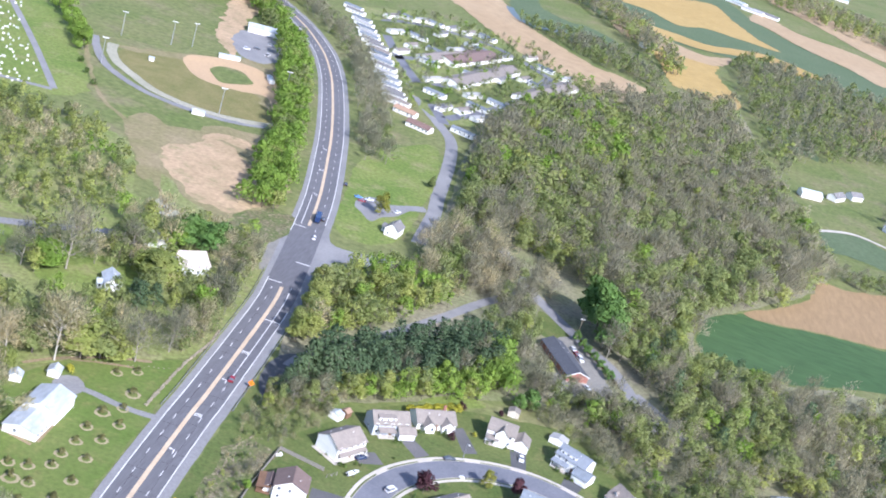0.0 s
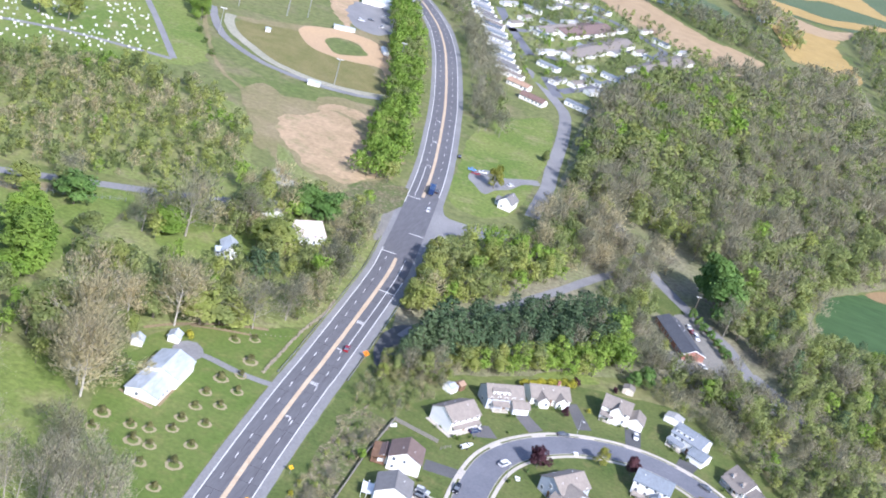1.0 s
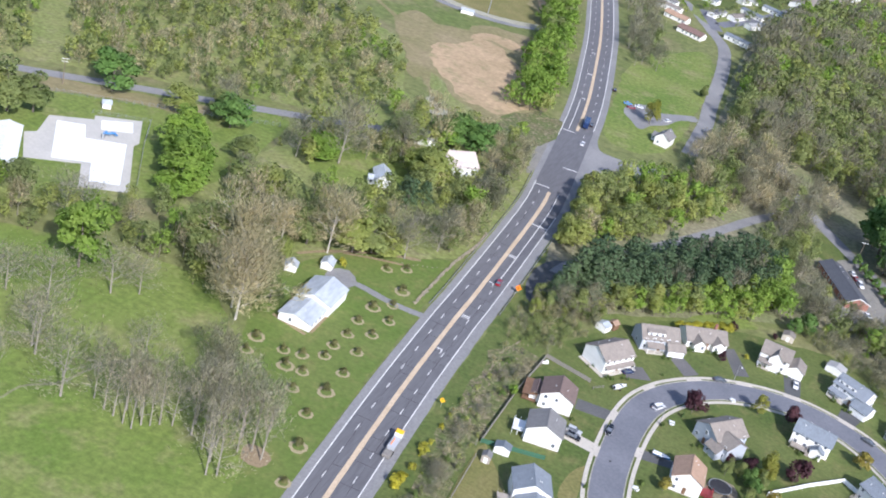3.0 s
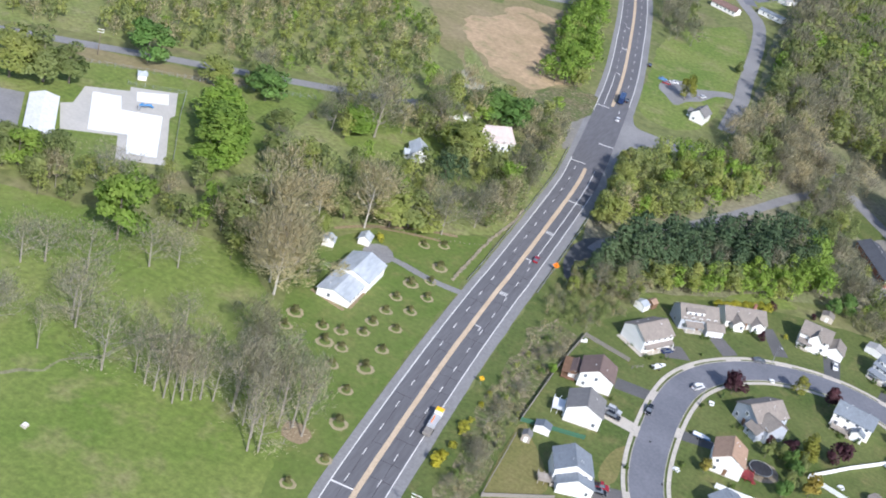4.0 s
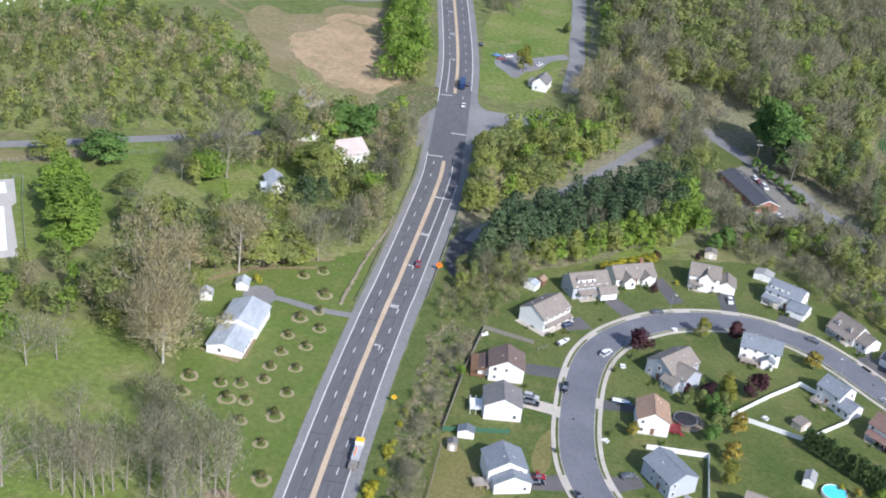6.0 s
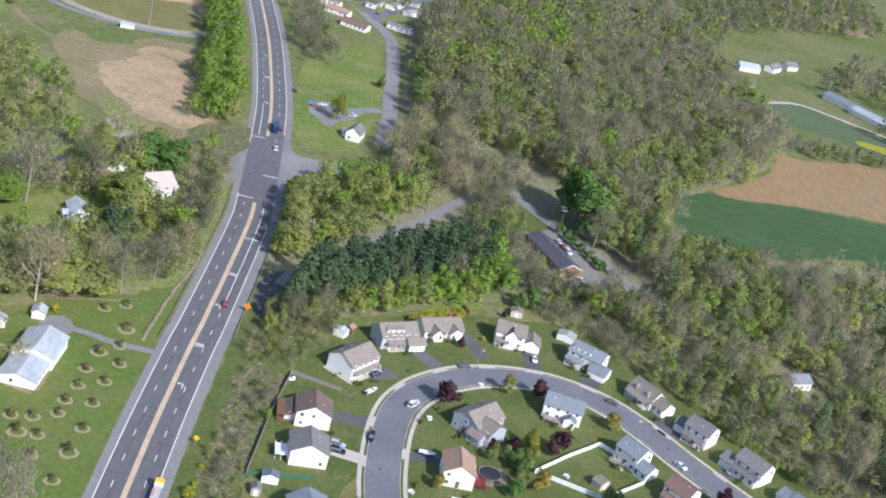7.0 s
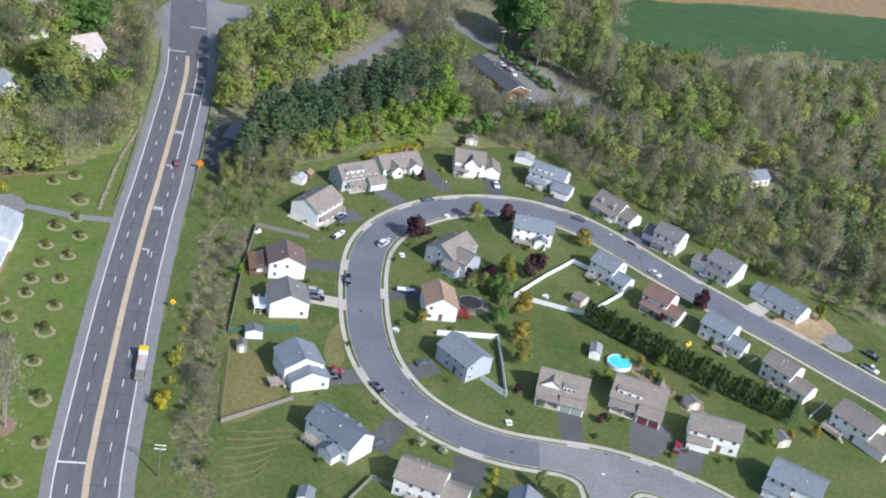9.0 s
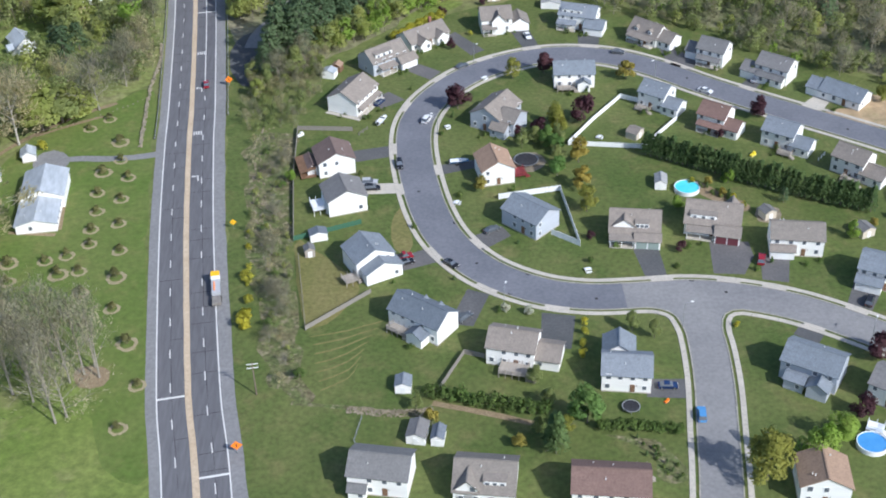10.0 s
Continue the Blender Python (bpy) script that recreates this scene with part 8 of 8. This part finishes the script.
for x, y, a in ((72.6, 111.6, 20), (86.4, 140.8, 40), (72.4, 70.4, 70), (103.2, 36.2, 10), (116.7, 100.4, 60), (101.8, -33.0, 0)):
    playset(x, y, a)
for x, y, mk, lab in ((158.5, 85.9, "yellow_plastic", "yellow plastic garden slide"), (113.0, -13.5, "orange_sign", "small orange toy on a lawn"), (28.4, 112.0, "trim", "white upturned tank by the fence"), (51.5, -38.5, "red_plastic", "red garden cushion box")):
    ob = thing("garden_toy", lab, "toy", pose(x, y, 0.06, 0, 0, 40) @ Matrix.Diagonal((0.6, 0.6, 0.6, 1) if "orange" in lab else (1, 1, 1, 1)))
    part("body", Geo().box(0, 0, 0.1, 2.2, 0.8, 0.5).box(0.6, 0, 0.6, 0.8, 0.7, 0.5), M[mk], ob)
    part("base", Geo().box(0, 0, 0, 2.4, 1.0, 0.1), M["steel"], ob)


# ---- vehicles ----
def car(x, y, ang, paint, label, kind="car"):
    """A car of shaped body, glass cabin, wheels and lights, heading along its x axis."""
    L, Wd, H = {"car": (4.5, 1.8, 1.42), "suv": (4.8, 1.9, 1.75), "pickup": (5.4, 1.95, 1.8)}[kind]
    ob = thing("car", label, "car", pose(x, y, 0.09, 0, 0, ang), "parked cars")
    a, b = L / 2, Wd / 2
    prof = [(-a, 0.35), (-a + 0.05, 0.85), (-a * 0.55, 0.95), (a * 0.42, 0.95), (a - 0.1, 0.78), (a, 0.4)]
    pts = [(px, s * (b if 0 < i < 5 else b * 0.9), pz) for s in (-1, 1) for i, (px, pz) in enumerate(prof)]
    pts += [(px, s * b * 0.95, 0.28) for s in (-1, 1) for px in (-a * 0.97, a * 0.97)]
    f = [(i, i + 1, 7 + i, 6 + i) for i in range(5)] + [(0, 1, 2, 3, 4, 5, 13, 12)[::-1], (6, 7, 8, 9, 10, 11, 15, 14), (12, 13, 15, 14), (0, 6, 14, 12), (5, 13, 15, 11)]
    part("body", Geo().poly(pts, f), M["car_" + paint], ob)
    x0, x1, x2, x3 = {"car": (-a * 0.82, -a * 0.42, a * 0.16, a * 0.5), "suv": (-a * 0.96, -a * 0.82, a * 0.12, a * 0.45), "pickup": (-a * 0.12, -a * 0.02, a * 0.3, a * 0.55)}[kind]
    base, top = [(x0, 0.93), (x3, 0.93)], [(x1, H - 0.03), (x2, H - 0.03)]
    gp = [(px, s * b * 0.93, pz) for s in (-1, 1) for px, pz in base] + [(px, s * b * 0.74, pz) for s in (-1, 1) for px, pz in top]
    part("greenhouse", Geo().poly(gp, [(0, 1, 5, 4), (3, 2, 6, 7), (2, 0, 4, 6), (1, 3, 7, 5)]), M["glass"], ob, "dark car glass")
    part("roof", Geo().poly([(px, s * b * 0.75, H + dz) for dz in (-0.04, 0.03) for s in (-1, 1) for px in (x1, x2)], [(4, 5, 7, 6), (0, 2, 3, 1), (0, 1, 5, 4), (3, 2, 6, 7), (2, 0, 4, 6), (1, 3, 7, 5)]), M["car_" + paint], ob)
    if kind == "pickup":
        part("bed", Geo().box(-a * 0.56, 0, 0.95, a * 0.78, 1.7, 0.06), M["black_net"], ob)
    for px in (-a * 0.62, a * 0.62):
        for s in (-1, 1):
            w = part("wheel", Geo().tube((px, s * (b - 0.2), 0.33), (px, s * (b + 0.01), 0.33), 0.33, 0.33, 12), M["tyre"], ob)
            part("rim", Geo().tube((px, s * (b - 0.05), 0.33), (px, s * (b + 0.03), 0.33), 0.2, 0.2, 8), M["steel"], w)
    for s in (-1, 1):
        part("headlight", Geo().box(a - 0.06, s * b * 0.68, 0.58, 0.14, 0.35, 0.14), M["trim"], ob)
        part("tail_light", Geo().box(-a + 0.02, s * b * 0.72, 0.62, 0.1, 0.28, 0.16), M["red_plastic"], ob)


for x, y, a, c, k, lab in ((66.7, 116.6, 62, "white", "suv", "white estate car parked on the street"), (57.4, 91.7, -88, "black", "suv", "black sport utility parked at the kerb"), (68.8, 42.4, -48, "black", "car", "black car parked at the kerb"), (48.6, 84.4 - 1.2, 0, "silver", "suv", "silver car on a concrete driveway"), (49.3, 80.2, 0, "black", "suv", "black car on a concrete driveway"), (56.6, 46.6, 18, "red", "pickup", "bright red pickup on a driveway"), (57.2, 44.2, 18, "black", "car", "dark car beside a red pickup"), (80.6, 56.4, 28, "grey", "car", "dark grey car beside a pale blue house"), (153.7, 124.2, -42, "white", "car", "white car parked on the street"), (171.0, 129.4, 45, "silver", "car", "silver car on a driveway"), (147.6, 36.0, 70, "red", "suv", "dark red car beside a driveway"), (70.4, 20.2, 40, "grey", "suv", "dark grey car in front of a garage"), (103.4, 168.6, -80, "white", "car", "white car on a driveway"), (79.8, 149.6, 33, "grey", "car", "dark car parked at the kerb"), (52.4, 128.6, 55, "navy", "car", "dark blue car on a driveway"), (119.6, -18.8, 82, "blue", "suv", "bright blue car on the side street"), (114.2, -8.8, -6, "navy", "car", "dark blue car on a short driveway"), (169.0, 16.6, 60, "black", "suv", "black car on a driveway"), (131.5, 155.5 - 2.2, -20, "grey", "car", "dark car parked at the far kerb"), (108.9, 281.0, -60, "white", "car", "white car beside a long low building"), (110.9, 277.2, -60, "red", "car", "red car beside a long low building"), (113.2, 273.2, -60, "white", "suv", "white car beside a long low building"), (119.4, 247.2, -50, "white", "car", "white car in a gravel yard"), (121.6, 243.6, -40, "black", "car", "dark car in a gravel yard"), (-18.5, 369.5, 20, "red", "car", "red car in a small car park"), (-21.5, 373, 20, "blue", "car", "blue car in a small car park"), (-16.0, 374.8, 20, "white", "car", "white car in a small car park"),):
    car(x, y, a, c, lab, k)
for x, y, a, c, k, lab in ((0.5, 371, 60, "white", "car", "white car by a white house"), (214.6, 87.6, -44, "white", "pickup", "white pickup parked on the street"), (-165, 577, 20, "white", "suv", "white car parked beside the ball field"), (-161, 586, 25, "black", "car", "dark car parked beside the ball field"), (-150, 578, 80, "white", "pickup", "white pickup parked beside the ball field"), (-158, 608, 10, "silver", "car", "silver car parked beside the ball field"), (217.3, 94.8, -44, "black", "suv", "black car parked beyond a gravel heap"), (-2.6, 147.0, 97, "red", "car", "red car driving on the highway"), (-32.4, 385, 104, "black", "car", "dark car far up the highway"), (-150, 612, 20, "white", "suv", "white van by the ball field"), (-140, 606, 20, "silver", "car", "silver car by the ball field"), (-156, 626, 20, "red", "car", "red car by the ball field"),):
    car(x, y, a, c, lab, k)


def boat(x, y, ang, hull):
    ob = thing("boat_on_trailer", "small motor boat on a road trailer", "boat", pose(x, y, 0.1, 0, 0, ang))
    sec = [(-2.6, 0.95), (0.6, 1.0), (2.0, 0.65), (2.9, 0.04)]
    pts = [(px, s * w, 1.25) for s in (-1, 1) for px, w in sec] + [(px, s * w * 0.45, 0.55) for s in (-1, 1) for px, w in sec]
    f = [(i, i + 1, 9 + i, 8 + i) for i in range(3)] + [(4 + i + 1, 4 + i, 12 + i, 13 + i) for i in range(3)] + [(8 + i, 9 + i, 13 + i, 12 + i) for i in range(3)] + [(0, 8, 12, 4)]
    part("hull", Geo().poly(pts, f), M[hull], ob)
    part("deck_cover", Geo().poly([(px, s * w * 0.97, 1.22) for s in (-1, 1) for px, w in sec], [(i, i + 1, 5 + i, 4 + i) for i in range(3)]), M["trim"], ob)
    part("windscreen", Geo().box(0.5, 0, 1.22, 0.1, 1.5, 0.45), M["glass"], ob)
    part("engine", Geo().box(-2.75, 0, 0.8, 0.4, 0.5, 0.9), M["black_net"], ob)
    part("trailer_frame", Geo().box(0.4, 0, 0.42, 6.4, 0.2, 0.12).box(-0.6, 0, 0.4, 0.2, 1.9, 0.12), M["steel"], ob)
    for s in (-1, 1):
        part("wheel", Geo().tube((-0.6, s * 0.85, 0.3), (-0.6, s * 1.05, 0.3), 0.3, 0.3, 10), M["tyre"], ob)


boat(53.0, 117.0, 62, "vinyl")
boat(74.4, 91.0, 5, "car_blue")

# work truck on the shoulder and a blue lorry further up the highway
def lorry(s, off, label, cab, box, amber):
    x, y = HWY.at(s, off)
    ob = thing("truck", label, "truck", pose(x, y, 0.11, 0, 0, math.degrees(HWY.heading(s))))
    part("chassis", Geo().box(0, 0, 0.6, 11.0, 0.9, 0.3), M["black_net"], ob)
    part("cab", Geo().poly([(px, sy * 1.15, z) for sy in (-1, 1) for px, z in ((3.4, 0.7), (5.6, 0.7), (5.6, 1.7), (5.2, 2.7), (3.4, 2.8))], [(4, 3, 2, 1, 0), (5, 6, 7, 8, 9), (0, 1, 6, 5), (1, 2, 7, 6), (2, 3, 8, 7), (3, 4, 9, 8), (4, 0, 5, 9)]), M[cab], ob)
    part("windscreen", Geo().poly([(5.63, -1.0, 1.75), (5.63, 1.0, 1.75), (5.25, 1.0, 2.62), (5.25, -1.0, 2.62)], [(0, 1, 2, 3)]), M["glass"], ob)
    if amber:
        part("body", Geo().box(0.4, 0, 0.9, 5.4, 2.2, 1.1), M[box], ob)
        part("crash_cushion", Geo().box(-4.6, 0, 0.7, 2.8, 2.2, 0.8), M["fence_grey"], ob)
        part("arrow_board", Geo().box(4.4, 0, 2.8, 1.6, 2.2, 0.35), M["yellow_sign"], ob, "amber arrow board")
        for k in range(4):
            part("cone", Geo().tube((-1.2 + k * 0.9, 0.4, 2.0), (-1.2 + k * 0.9, 0.4, 2.7), 0.2, 0.04, 8), M["orange_sign"], ob)
    else:
        part("body", Geo().box(-1.2, 0, 0.9, 8.6, 2.45, 2.6), M[box], ob)
    for px in (-3.8, -2.6, 4.4):
        for sy in (-1, 1):
            part("wheel", Geo().tube((px, sy * 0.85, 0.5), (px, sy * 1.2, 0.5), 0.5, 0.5, 12), M["tyre"], ob)


lorry(S(36), 7.6, "white highway work truck with amber arrow board", "car_white", "car_silver", True)
lorry(S(322), 3.0, "blue box lorry on the highway", "car_silver", "car_navy", False)

for yy, off, paint, kind, lab in ((324, 5.4, "black", "car", "black car driving on the highway"), (298, 4.6, "white", "car", "white car stopped near the junction")):
    cx, cy = HWY.at(S(yy), off)
    car(cx, cy, math.degrees(HWY.heading(S(yy))), paint, lab, kind)

for i in range(16):                                    # brambles in the dry strip
    u = i / 15
    y = 104 - 104 * u + rng.normal() * 2
    x = float(np.interp(y, [-4, 40, 110], [28.0, 24.5, 21])) + rng.uniform(-4.5, 4)
    tree("shrub" if i % 3 == 0 else "bare", x, y, 0.8 + 0.5 * rng.random() if i % 3 == 0 else 0.16 + 0.12 * rng.random(), "verge brambles", "bramble_bush")["label"] = "dark bramble bush in dry brush"
for i in range(14):                                    # flower bed below the round pool
    u = i / 13
    k = ("shrub", "gold", "shrub", "conifer", "shrub")[i % 5]
    tree(k, 139.5 + 10.5 * u + rng.normal() * 1.0, 73.5 - 14 * u + rng.normal() * 1.0, (0.7 if k != "conifer" else 0.45) * rng.uniform(0.7, 1.2), "flower bed shrubs")
